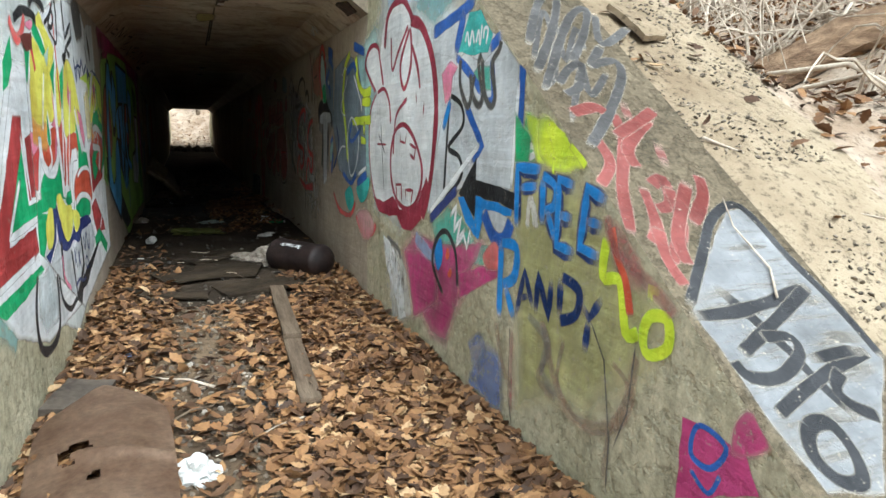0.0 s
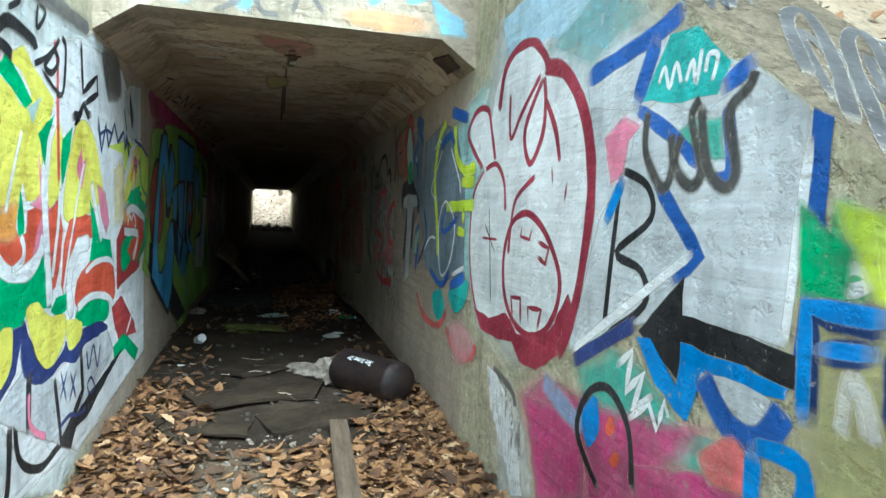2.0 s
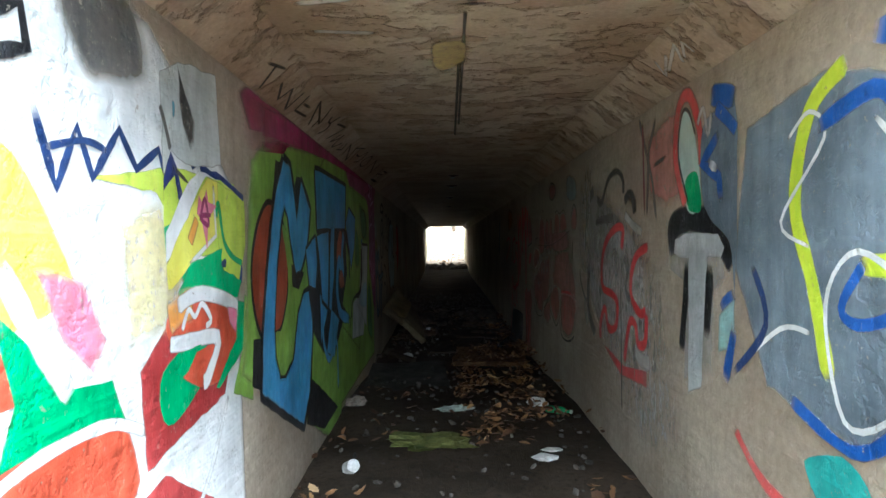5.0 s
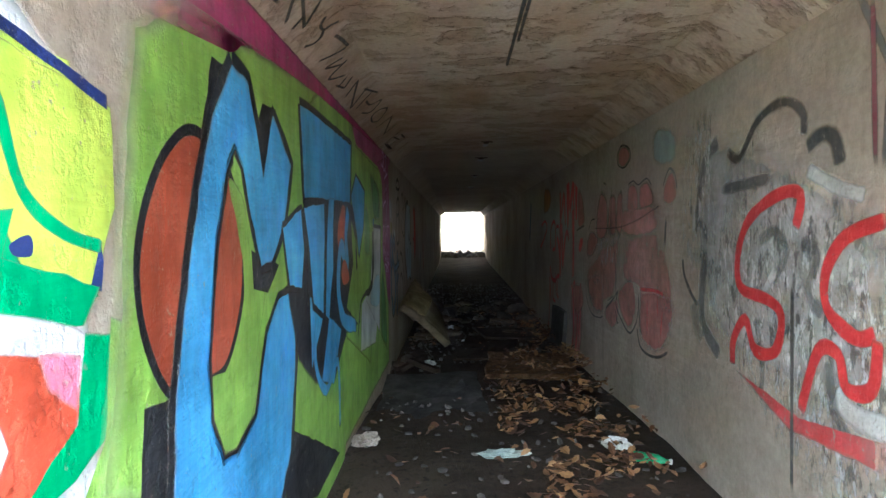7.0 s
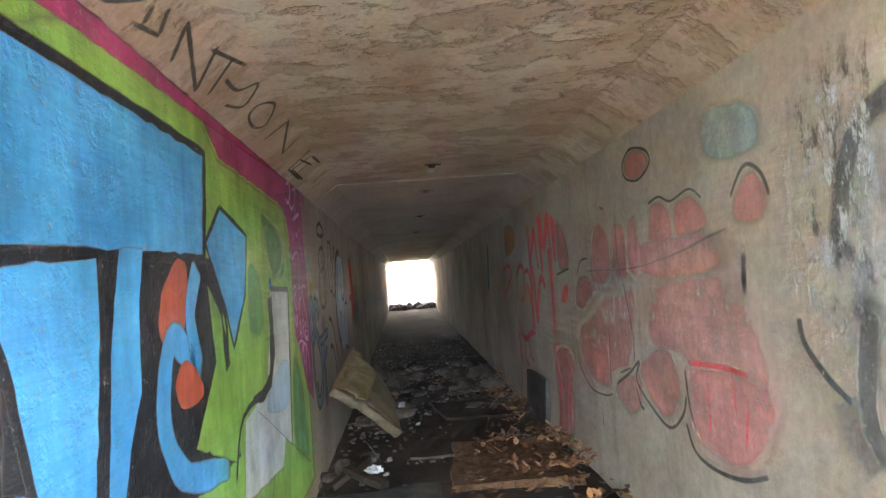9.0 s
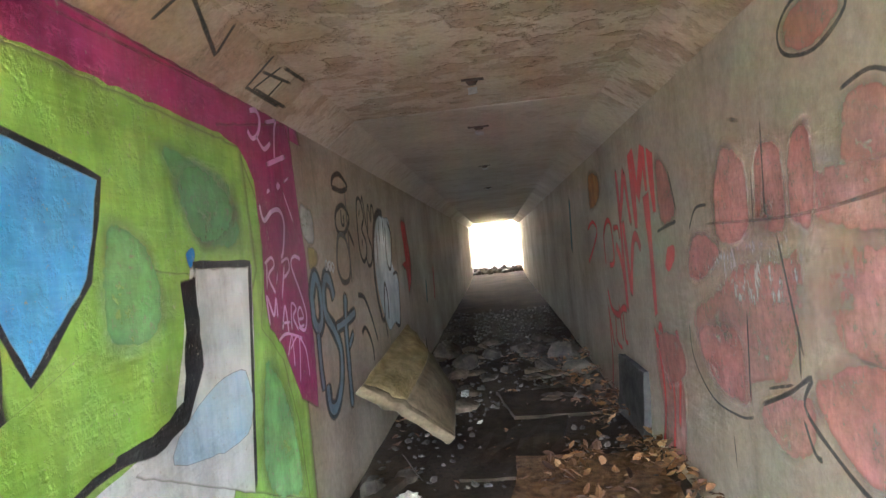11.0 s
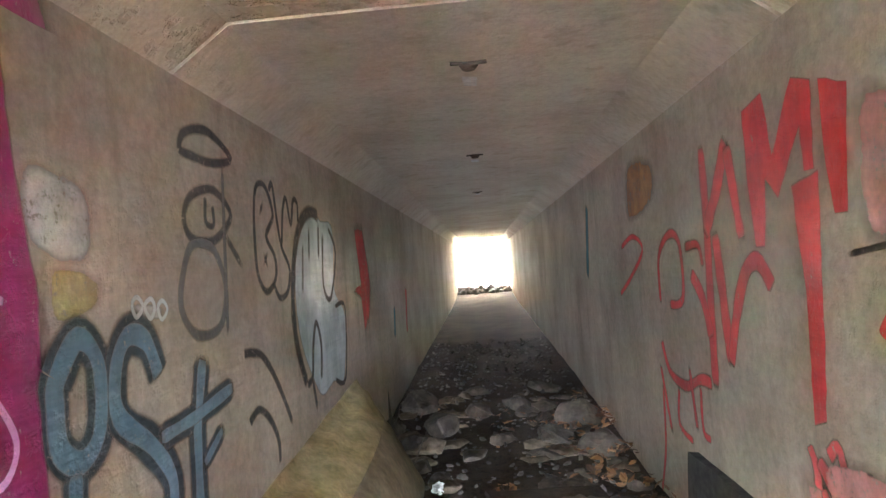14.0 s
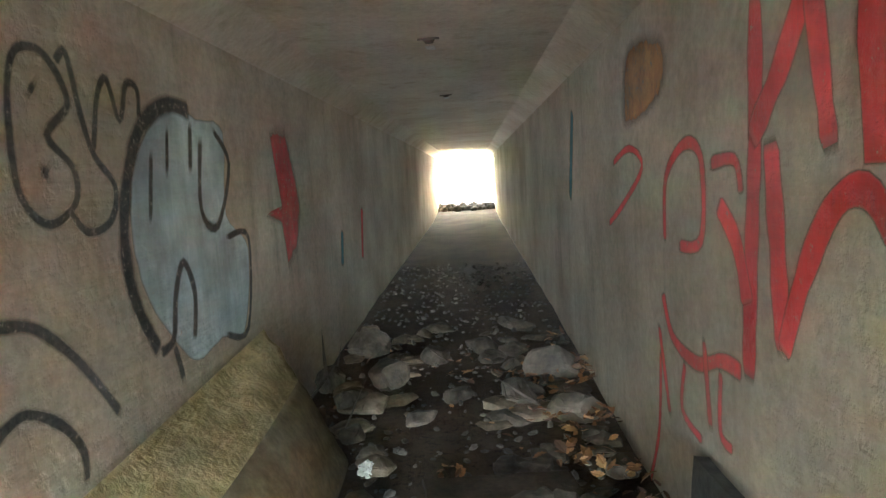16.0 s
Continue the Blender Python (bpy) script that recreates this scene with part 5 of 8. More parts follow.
fill("pinkredfade", "13.01 1.27, 12.98 1.51, 12.84 1.69, 12.71 1.71, 12.56 1.63, 12.52 1.51, 12.54 1.31, 12.66 1.23, 12.85 1.21", True)
fill("pinkwash", "13.01 1.27, 12.98 1.51, 12.84 1.69, 12.71 1.71, 12.56 1.63, 12.52 1.51, 12.54 1.31, 12.66 1.23, 12.85 1.21", True)
fill("pinkredfade", "12.54 1.29, 12.47 1.60, 12.37 1.66, 12.26 1.64, 12.21 1.57, 12.22 1.34, 12.29 1.25", True)
fill("pinkwash", "12.54 1.29, 12.47 1.60, 12.37 1.66, 12.26 1.64, 12.21 1.57, 12.22 1.34, 12.29 1.25", True)
fill("pinkredfade", "12.22 1.31, 12.19 1.58, 12.12 1.65, 12.00 1.64, 12.04 1.30", True)
fill("pinkwash", "12.22 1.31, 12.19 1.58, 12.12 1.65, 12.00 1.64, 12.04 1.30", True)
fill("pinkredfade", "13.50 1.10, 13.37 1.29, 13.12 1.33, 12.90 1.23, 13.04 1.12, 13.33 1.03", True)
fill("pinkwash", "13.50 1.10, 13.37 1.29, 13.12 1.33, 12.90 1.23, 13.04 1.12, 13.33 1.03", True)
fill("pinkwash", "12.70 0.54, 12.59 0.65, 12.30 0.73, 12.12 0.75, 12.14 0.58, 12.28 0.46, 12.44 0.43, 12.62 0.48", True)
fill("pinkredfade", "13.45 0.81, 12.91 0.93, 12.71 0.83, 12.74 0.57, 13.00 0.50, 13.32 0.59", True)
fill("whiteflake", "13.50 1.09, 12.85 1.25, 12.04 1.33, 12.08 1.05, 12.62 0.98, 13.12 1.02")
stroke("softblack", 0.014, "13.53 0.83, 13.50 0.63, 13.24 0.48, 12.89 0.48, 12.72 0.52")
stroke("softblack", 0.014, "12.68 0.99, 12.74 0.57")
stroke("softblack", 0.014, "12.23 0.97, 12.25 0.77")
stroke("softblack", 0.018, "12.26 0.64, 12.20 0.54, 12.15 0.53")
stroke("softblack", 0.016, "13.36 1.33, 13.23 1.43, 13.05 1.44")
stroke("softblack", 0.01, "12.50 1.55, 12.53 1.29")
stroke("softblack", 0.02, "12.70 1.78, 12.56 1.74")
stroke("softblack", 0.012, "12.55 0.68, 12.30 0.75")
stroke("softblack", 0.01, "12.99 0.39, 12.99 0.20")
stroke("softblack", 0.01, "12.84 0.46, 12.83 0.38")
fill("pinkwash", "14.44 0.60, 13.85 0.63, 13.68 0.36, 13.92 -0.20, 14.38 -0.20, 14.37 0.18", True)
stroke("redsoft", 0.05, "14.28 0.59, 14.24 0.23, 14.41 -0.14")
stroke("redsoft", 0.05, "13.98 0.61, 14.02 0.22, 14.20 -0.20")
stroke("redsoft", 0.05, "13.81 0.49, 13.95 0.11")
fill("pinkredfade", "10.95 1.61, 10.82 1.71, 10.72 1.67, 10.68 1.55, 10.79 1.48, 10.96 1.50", True)
fill("pinkredfade", "11.55 0.85, 11.13 0.93, 10.80 0.89, 10.71 0.80, 10.81 0.63, 11.03 0.47, 11.30 0.43, 11.56 0.52", True)
stroke("softblack", 0.018, "10.97 1.61, 10.88 1.70, 10.81 1.72, 10.73 1.67, 10.69 1.58")
stroke("softblack", 0.02, "12.62 0.60, 12.35 0.71, 12.17 0.80, 12.24 0.69, 12.09 0.59, 11.81 0.50, 11.62 0.60, 11.56 0.71")
stroke("softblack", 0.022, "11.59 0.58, 11.51 0.45, 11.30 0.42, 11.06 0.45, 10.87 0.52")
stroke("softblack", 0.02, "11.55 0.85, 11.53 0.66, 11.47 0.54")
stroke("sootfade", 0.014, "13.10 1.35, 12.17 1.35, 11.53 1.41, 11.23 1.46, 11.02 1.49")
stroke("softblack", 0.014, "11.83 1.69, 11.68 1.71, 11.54 1.67, 11.33 1.70, 11.21 1.64")
stroke("softblack", 0.014, "12.37 1.72, 12.41 1.34")
stroke("softblack", 0.016, "12.33 1.30, 12.21 0.86")
stroke("softblack", 0.04, "10.90 1.42, 10.93 1.21", False)
stroke("redsoft", 0.02, "11.09 0.89, 11.08 0.70")
stroke("redsoft", 0.02, "11.32 0.83, 11.33 0.55")
stroke("redsoft", 0.02, "10.97 0.81, 11.03 0.57")
stroke("redsoft", 0.03, "11.52 0.88, 11.13 0.90, 10.96 0.89")
fill("pinkredfade", "12.16 1.97, 12.02 2.03, 11.80 1.98, 11.76 1.90, 11.94 1.84, 12.13 1.88", True)
stroke("softblack", 0.015, "12.16 1.97, 12.02 2.03, 11.80 1.98, 11.76 1.90, 11.94 1.84, 12.13 1.88", True, True)
fill("dullfade", "11.17 2.01, 10.88 2.00, 10.70 1.91, 10.72 1.75, 11.16 1.79", True)
stroke("softblack", 0.03, "10.59 1.15, 10.57 1.06, 10.47 0.96, 10.35 0.89")
stroke("sootfade", 0.16, "10.40 0.91, 10.34 0.79, 10.27 0.71")
fill("sootflake", "10.55 1.93, 10.30 2.03, 10.08 2.00, 10.22 1.04, 10.43 1.05, 10.57 1.23")
fill("whiteflake", "10.57 1.85, 10.31 1.99, 10.09 1.97, 10.21 1.11, 10.43 1.05, 10.64 1.23")
piece("R", "tall dripping red letters sprayed on bare concrete")
fill("red", "14.67 1.90, 14.49 1.93, 14.44 1.69, 14.26 1.92, 14.14 1.88, 14.16 1.60, 14.22 1.60, 14.23 1.75, 14.42 1.53, 14.51 1.61, 14.56 1.36, 14.64 1.36, 14.67 1.66")
fill("red", "14.32 1.57, 14.14 1.60, 14.18 1.17, 14.22 0.79, 14.30 0.76, 14.28 1.21")
fill("red", "14.10 1.87, 13.95 1.82, 14.00 1.45, 14.07 1.45, 14.10 1.66")
stroke("red", 0.095, "15.15 1.86, 15.15 1.49, 15.19 1.04, 15.21 0.70", False)
stroke("red", 0.095, "14.84 1.83, 15.01 1.61, 15.19 1.43", False)
stroke("red", 0.08, "14.85 1.81, 14.80 1.56, 14.76 1.38", False)
stroke("red", 0.095, "15.06 1.45, 15.02 1.15, 14.99 0.84", False)
stroke("red", 0.08, "14.99 0.85, 14.89 1.07, 14.76 1.26, 14.63 1.31, 14.52 1.21")
stroke("red", 0.08, "15.44 1.25, 15.29 1.13, 15.21 0.94")
stroke("redsoft", 0.05, "16.04 1.05, 16.01 1.33, 15.77 1.46, 15.59 1.40, 15.60 1.11, 15.86 1.06")
stroke("redsoft", 0.05, "15.51 1.38, 15.30 1.39, 15.25 1.28")
stroke("redsoft", 0.04, "17.02 1.41, 16.62 1.48, 16.38 1.38, 16.80 1.18, 17.17 1.05")
stroke("redsoft", 0.06, "16.09 0.83, 15.96 0.66, 15.67 0.63, 15.42 0.71, 15.25 0.72")
stroke("redsoft", 0.04, "16.14 0.56, 16.19 0.16, 16.38 -0.20")
stroke("redsoft", 0.04, "15.80 0.60, 15.85 0.38, 15.61 0.34")
stroke("redsoft", 0.04, "15.43 0.68, 15.44 0.45, 15.33 0.43")
stroke("redsoft", 0.05, "14.35 0.69, 14.31 0.62, 14.31 0.55")
stroke("redsoft", 0.05, "14.23 0.68, 14.17 0.73, 14.14 0.67")
stroke("tealsoft", 0.14, "18.40 1.86, 18.67 1.13", False)
fill("orangefade", "16.63 2.00, 15.99 1.92, 16.03 1.67, 16.74 1.59", True)
fill("red", "13.90 1.12, 13.81 1.23, 13.70 1.25, 13.66 1.22, 13.71 1.15, 13.84 1.09", True)
fill("pinkredfade", "13.93 1.79, 13.70 1.73, 13.56 1.51, 13.57 1.38, 13.92 1.36", True)
stroke("softblack", 0.02, "14.02 1.33, 13.78 1.36, 13.58 1.38")
stroke("greysoft", 0.04, "13.75 1.86, 13.75 1.79", False)
stroke("softblack", 0.016, "13.65 1.68, 13.56 1.44")
stroke("redsoft", 0.06, "14.30 0.66, 14.19 0.56, 14.10 0.40, 14.06 0.33")
stroke("pinkredmist", 0.06, "14.04 0.69, 13.88 0.59, 13.72 0.50")
stroke("pinkredmist", 0.06, "13.81 0.75, 13.75 0.61, 13.68 0.52")
fill("pinkredfade", "14.30 0.67, 13.90 0.75, 13.63 0.69, 13.65 0.49, 14.06 0.33, 14.24 0.45", True)
stroke("redsoft", 0.05, "16.16 0.68, 16.01 0.27", False)
stroke("redsoft", 0.05, "15.59 0.76, 15.53 0.41", False)
piece("L", "lime, green and red panels with white outlines")
fill("whitegrey", "7.10 1.95, 7.25 2.02, 7.62 2.07, 7.67 1.71, 7.42 1.67, 7.30 1.67, 7.18 1.70, 7.12 1.61")
fill("softblack", "7.24 2.02, 7.31 1.93, 7.40 1.83, 7.39 1.75, 7.35 1.72, 7.28 1.80, 7.25 1.89")
stroke("greysoft", 0.03, "7.10 1.84, 7.14 1.78, 7.18 1.70")
fill("skyfade", "7.19 1.87, 7.22 1.87, 7.22 1.83, 7.20 1.82", True)
fill("lime", "7.12 1.58, 7.20 1.62, 7.25 1.46, 7.12 1.44")
fill("green", "7.12 1.44, 7.19 1.46, 7.15 1.37, 7.13 1.36")
fill("navy", "7.12 1.60, 7.18 1.70, 7.23 1.65, 7.28 1.55, 7.25 1.51, 7.21 1.62, 7.12 1.56")
stroke("softblack", 0.02, "7.19 1.65, 7.34 1.60, 7.26 1.55", False)
fill("white", "7.29 1.58, 7.44 1.67, 7.53 1.67, 7.42 1.59, 7.17 1.34, 7.13 1.32, 7.13 1.42")
fill("yellow", "7.52 1.65, 7.65 1.64, 7.60 1.41, 7.33 1.31, 7.17 1.23, 7.14 1.23, 7.13 1.31, 7.35 1.52")
fill("lime", "7.62 1.64, 7.97 1.59, 7.98 1.38, 7.90 1.22, 7.69 1.26, 7.62 1.39")
fill("navy", "7.43 1.68, 7.61 1.68, 7.96 1.61, 7.96 1.58, 7.65 1.65, 7.44 1.66")
fill("navy", "7.88 1.22, 7.92 1.31, 7.93 1.27, 7.92 1.21")
fill("navy", "7.66 1.31, 7.70 1.32, 7.71 1.29, 7.67 1.29", True)
stroke("green", 0.03, "7.60 1.49, 7.63 1.55, 7.69 1.40, 7.80 1.33, 7.93 1.30")
stroke("white", 0.02, "7.57 1.63, 7.60 1.42, 7.32 1.31", False)
fill("pink", "7.42 1.57, 7.46 1.54, 7.50 1.60, 7.52 1.55, 7.61 1.54, 7.52 1.49, 7.50 1.36, 7.45 1.47, 7.40 1.50")
stroke("purple", 0.02, "7.43 1.47, 7.48 1.56, 7.52 1.46, 7.43 1.49, 7.55 1.50")
stroke("orangemist", 0.05, "7.33 1.39, 7.37 1.44, 7.40 1.48")
fill("green", "7.22 1.22, 7.34 1.32, 7.67 1.37, 7.64 1.29, 7.92 1.22, 7.86 1.15, 7.44 1.20, 7.22 1.18")
fill("redorange", "7.14 1.15, 7.33 1.19, 7.67 1.14, 7.83 1.07, 7.80 0.92, 7.55 0.82, 7.25 0.92, 7.38 0.98, 7.60 1.00, 7.25 1.03, 7.14 1.06", True)
stroke("orangemist", 0.12, "7.14 1.13, 7.25 1.16, 7.35 1.17")
stroke("white", 0.06, "7.21 1.17, 7.44 1.20, 7.82 1.12, 7.88 1.02")
stroke("white", 0.025, "7.25 1.08, 7.31 1.15, 7.37 1.12, 7.44 1.16, 7.53 1.09, 7.47 1.07")
stroke("white", 0.06, "7.15 1.05, 7.25 1.04, 7.60 1.01, 7.50 0.88, 7.44 0.86")
fill("green", "7.17 0.95, 7.25 1.01, 7.43 1.01, 7.30 0.93, 7.26 0.92")
fill("green", "7.86 1.14, 7.99 1.12, 7.92 0.91, 7.61 0.80, 7.57 0.81, 7.83 0.97")
fill("chartreuse", "7.95 1.16, 8.07 1.11, 8.07 0.64, 7.78 0.74, 7.92 0.91")
fill("pinkmist", "7.71 1.13, 7.85 1.10, 7.83 0.99, 7.74 1.05")
piece("L", "giant sky-blue letters outlined in black on a chartreuse ground")
fill("chartreuse", "7.99 1.57, 8.04 1.80, 8.28 1.92, 8.63 1.96, 9.26 2.02, 10.66 2.13, 12.29 2.13, 13.15 1.80, 13.37 1.40, 13.36 -0.03, 10.68 -0.03, 10.46 -0.33, 7.87 0.79, 7.95 1.16, 7.96 1.34")
fill("chartreuse", "11.65 1.87, 11.79 1.92, 11.99 1.93, 12.24 1.89, 12.72 1.89, 12.87 1.69, 12.88 1.39, 12.78 1.08, 13.02 0.90, 13.16 0.56, 13.22 0.11, 11.52 0.86")
fill("chartreuse", "9.77 1.97, 9.99 2.07, 10.32 2.08, 10.97 2.11, 11.23 1.96, 12.75 1.91, 12.80 1.35, 11.89 0.25, 9.71 1.01")
fill("brickred", "8.40 1.61, 8.65 1.53, 8.77 1.31, 8.76 1.11, 8.62 0.93, 8.46 0.90, 8.23 0.92, 8.10 1.07, 8.06 1.24, 8.11 1.40, 8.23 1.54", True)
stroke("black", 0.03, "8.40 1.61, 8.65 1.53, 8.77 1.31, 8.76 1.11, 8.62 0.93, 8.46 0.90, 8.23 0.92, 8.10 1.07, 8.06 1.24, 8.11 1.40, 8.23 1.54", True, True)
fill("chartreuse", "8.65 1.50, 8.80 1.43, 8.88 1.15, 9.02 1.12, 8.91 0.91, 8.87 0.72, 8.71 0.63, 8.56 0.66, 8.47 0.76, 8.46 0.89, 8.67 0.92, 8.78 1.12, 8.75 1.31", True)
fill("black", "8.05 0.71, 8.08 0.93, 8.23 0.92, 8.25 0.63")
fill("black", "8.43 1.58, 8.53 1.85, 8.70 1.85, 8.52 1.63")
fill("black", "8.82 1.54, 9.02 1.81, 9.20 1.82, 9.07 1.51")
fill("black", "8.86 1.27, 9.21 1.20, 9.05 1.10, 8.88 1.13")
fill("black", "9.23 0.20, 9.35 0.49, 9.87 0.27, 10.48 0.00, 9.85 -0.01")
stroke("black", 0.072, "8.70 1.88, 8.86 1.86, 8.95 1.70, 9.02 1.54, 9.16 1.80, 9.43 1.63, 9.30 1.36, 9.11 1.22, 8.98 1.21, 8.87 1.39, 8.79 1.56, 8.71 1.62, 8.63 1.54, 8.52 1.28, 8.45 0.96, 8.46 0.77, 8.56 0.62, 8.68 0.60, 8.89 0.67, 9.04 0.95, 9.20 1.06, 9.47 1.08, 9.45 0.76, 9.35 0.39, 9.15 0.21, 8.21 0.63, 8.24 0.92, 8.33 1.23, 8.41 1.46, 8.52 1.68", False, True)
fill("skyblue", "8.70 1.88, 8.86 1.86, 8.95 1.70, 9.02 1.54, 9.16 1.80, 9.43 1.63, 9.30 1.36, 9.11 1.22, 8.98 1.21, 8.87 1.39, 8.79 1.56, 8.71 1.62, 8.63 1.54, 8.52 1.28, 8.45 0.96, 8.46 0.77, 8.56 0.62, 8.68 0.60, 8.89 0.67, 9.04 0.95, 9.20 1.06, 9.47 1.08, 9.45 0.76, 9.35 0.39, 9.15 0.21, 8.21 0.63, 8.24 0.92, 8.33 1.23, 8.41 1.46, 8.52 1.68")
fill("black", "9.24 1.36, 9.73 1.48, 11.25 1.54, 11.11 0.84, 10.31 0.45, 9.84 0.56, 9.49 0.75, 9.35 1.01")
stroke("black", 0.048, "9.27 1.35, 9.59 1.44, 9.64 1.25, 9.58 1.07, 9.37 1.10", False, True)
fill("skyblue", "9.27 1.35, 9.59 1.44, 9.64 1.25, 9.58 1.07, 9.37 1.10")
stroke("black", 0.048, "9.70 1.44, 10.19 1.47, 10.19 1.18, 10.10 0.92, 9.76 0.65, 9.74 0.94", False, True)
fill("skyblue", "9.70 1.44, 10.19 1.47, 10.19 1.18, 10.10 0.92, 9.76 0.65, 9.74 0.94")
fill("skyblue", "10.36 1.07, 10.72 1.15, 10.61 0.78, 10.31 0.45, 9.98 0.54")
stroke("skyblue", 0.06, "9.92 0.96, 9.84 0.68, 10.10 0.47, 10.44 0.56, 10.49 0.14")
fill("black", "9.71 1.49, 10.26 1.53, 10.45 1.53, 11.00 1.51, 11.24 1.19, 11.35 0.66, 10.72 0.68, 9.68 1.03")
stroke("black", 0.064, "9.59 1.92, 9.77 1.93, 11.04 1.93, 10.97 1.53, 9.82 1.50, 9.65 1.49", False, True)
fill("skyblue", "9.59 1.92, 9.77 1.93, 11.04 1.93, 10.97 1.53, 9.82 1.50, 9.65 1.49")
stroke("black", 0.064, "9.64 1.45, 9.74 1.46, 10.11 1.49, 10.11 1.29, 10.05 0.89, 9.82 0.97, 9.73 1.28", False, True)
fill("skyblue", "9.64 1.45, 9.74 1.46, 10.11 1.49, 10.11 1.29, 10.05 0.89, 9.82 0.97, 9.73 1.28")
fill("skyblue", "10.24 1.52, 10.40 1.53, 10.35 1.33, 10.34 1.11, 10.25 0.97, 10.20 0.84, 10.11 0.87, 10.17 1.28")
fill("brickred", "10.62 1.48, 10.77 1.49, 10.72 1.27, 10.53 1.23, 10.49 1.32", True)
stroke("skyblue", 0.11, "10.89 1.49, 10.78 1.31, 10.83 1.12, 10.61 1.24, 10.51 1.11, 10.51 0.94, 10.69 0.77, 11.18 0.67")
fill("brickred", "10.69 1.16, 10.83 1.10, 10.88 1.01, 10.67 1.00, 10.60 1.08", True)
stroke("black", 0.04, "11.23 1.74, 11.66 1.65, 11.57 1.37, 11.33 1.15, 11.23 1.33, 11.01 1.58", False, True)
fill("skyblue", "11.23 1.74, 11.66 1.65, 11.57 1.37, 11.33 1.15, 11.23 1.33, 11.01 1.58")
fill("chartreuse", "10.99 1.42, 11.15 1.29, 11.18 1.05, 11.53 1.18, 11.70 1.41, 12.16 1.36, 12.09 0.92, 11.46 0.81, 11.28 0.65, 10.76 0.84, 11.05 1.11")
stroke("black", 0.03, "11.03 1.47, 11.22 1.28, 11.22 1.09")
fill("whitegrey", "12.15 1.39, 12.73 1.38, 12.65 0.92, 12.23 0.36, 11.35 0.44, 11.43 0.79, 11.93 0.86")
stroke("black", 0.03, "12.18 1.36, 12.07 1.11, 11.99 0.88, 11.42 0.82, 11.24 0.57")
fill("aquafade", "11.64 1.55, 11.84 1.53, 11.95 1.40, 11.96 1.19, 11.78 1.11, 11.59 1.19", True)
fill("aquafade", "11.95 1.84, 12.29 1.81, 12.64 1.73, 12.69 1.44, 12.28 1.42, 12.13 1.60", True)
fill("aquafade", "12.75 0.99, 13.00 0.83, 13.13 0.52, 13.15 0.14, 12.61 0.38", True)
fill("aquafade", "12.06 1.69, 12.21 1.80, 12.49 1.75, 12.67 1.58, 12.34 1.43, 12.14 1.50", True)
fill("bluemist", "12.12 1.43, 12.18 1.46, 12.20 1.42, 12.15 1.37", True)
piece("L", "white bar letter edged in black")
fill("whitegrey", "12.19 1.38, 12.69 1.37, 12.64 1.01, 12.52 0.42, 11.69 0.79, 12.00 0.83, 12.18 1.02")
fill("black", "12.07 1.34, 12.18 1.35, 12.18 1.02, 12.03 0.85, 11.81 0.81, 11.60 0.84, 11.61 0.87, 11.80 0.87, 12.01 0.93, 12.09 1.11")
stroke("black", 0.03, "12.18 1.35, 12.18 1.39, 12.70 1.38, 12.53 0.42", False)
fill("paleblue", "12.18 0.92, 12.55 0.93, 12.51 0.67, 11.91 0.75", True)
piece("L", "purple painted border with pale hand-written words RIP MARK")
fill("magentadark", "7.88 2.07, 7.97 2.12, 9.33 2.13, 13.65 2.13, 13.68 2.05, 11.27 2.13, 9.01 2.04, 8.03 1.93")
fill("magentadark", "10.05 2.13, 10.31 2.13, 10.93 2.13, 11.79 2.13, 12.86 2.13, 13.49 2.13, 13.39 1.51, 12.91 1.43, 12.87 1.92, 11.25 1.96, 10.98 2.11, 10.36 2.08")
fill("magentamist", "7.88 2.08, 8.42 2.13, 10.28 2.13, 12.77 2.13, 12.79 2.12, 9.93 2.04, 8.82 1.98, 8.30 1.94, 8.04 1.83, 7.95 1.83")
stroke("lilac", 0.02, "7.97 2.05, 7.98 2.03")
stroke("lilac", 0.02, "8.18 2.03, 8.22 1.98")
stroke("lilac", 0.02, "8.30 2.06, 8.32 2.03")
stroke("lilac", 0.02, "8.49 2.11, 8.51 2.06")
stroke("lilac", 0.02, "8.95 2.10, 9.01 2.03")
stroke("lilac", 0.02, "9.22 2.12, 9.28 2.05")
stroke("lilac", 0.02, "8.03 1.91, 8.08 1.89")
stroke("lilac", 0.02, "10.00 2.13, 10.09 2.13")
stroke("lilac", 0.02, "8.69 2.06, 8.73 2.04")
fill("purple", "12.48 1.97, 12.53 1.94, 12.68 1.92, 12.77 1.86, 12.86 1.76, 12.89 1.61, 12.86 1.38, 12.84 1.21, 12.87 1.06, 13.01 0.96, 13.14 0.78, 13.24 0.63, 13.51 0.52, 13.55 0.89, 13.55 1.42, 13.50 1.67, 13.46 2.03, 13.39 2.13, 13.32 2.13")
stroke("lilac", 0.016, "12.92 1.40, 12.88 1.23")
stroke("lilac", 0.016, "12.88 1.37, 12.98 1.40, 13.01 1.36, 12.92 1.31, 13.00 1.22")
stroke("lilac", 0.014, "13.01 1.25, 13.06 1.34")
stroke("lilac", 0.016, "13.07 1.17, 13.17 1.38")
stroke("lilac", 0.016, "13.11 1.37, 13.22 1.39, 13.23 1.33, 13.13 1.29")
stroke("lilac", 0.02, "13.44 1.38, 13.33 1.40, 13.27 1.35, 13.38 1.20, 13.45 1.07, 13.40 0.99, 13.29 1.02")
stroke("lilac", 0.018, "12.88 1.07, 12.87 1.22, 12.94 1.12, 12.99 1.20, 12.99 1.10")
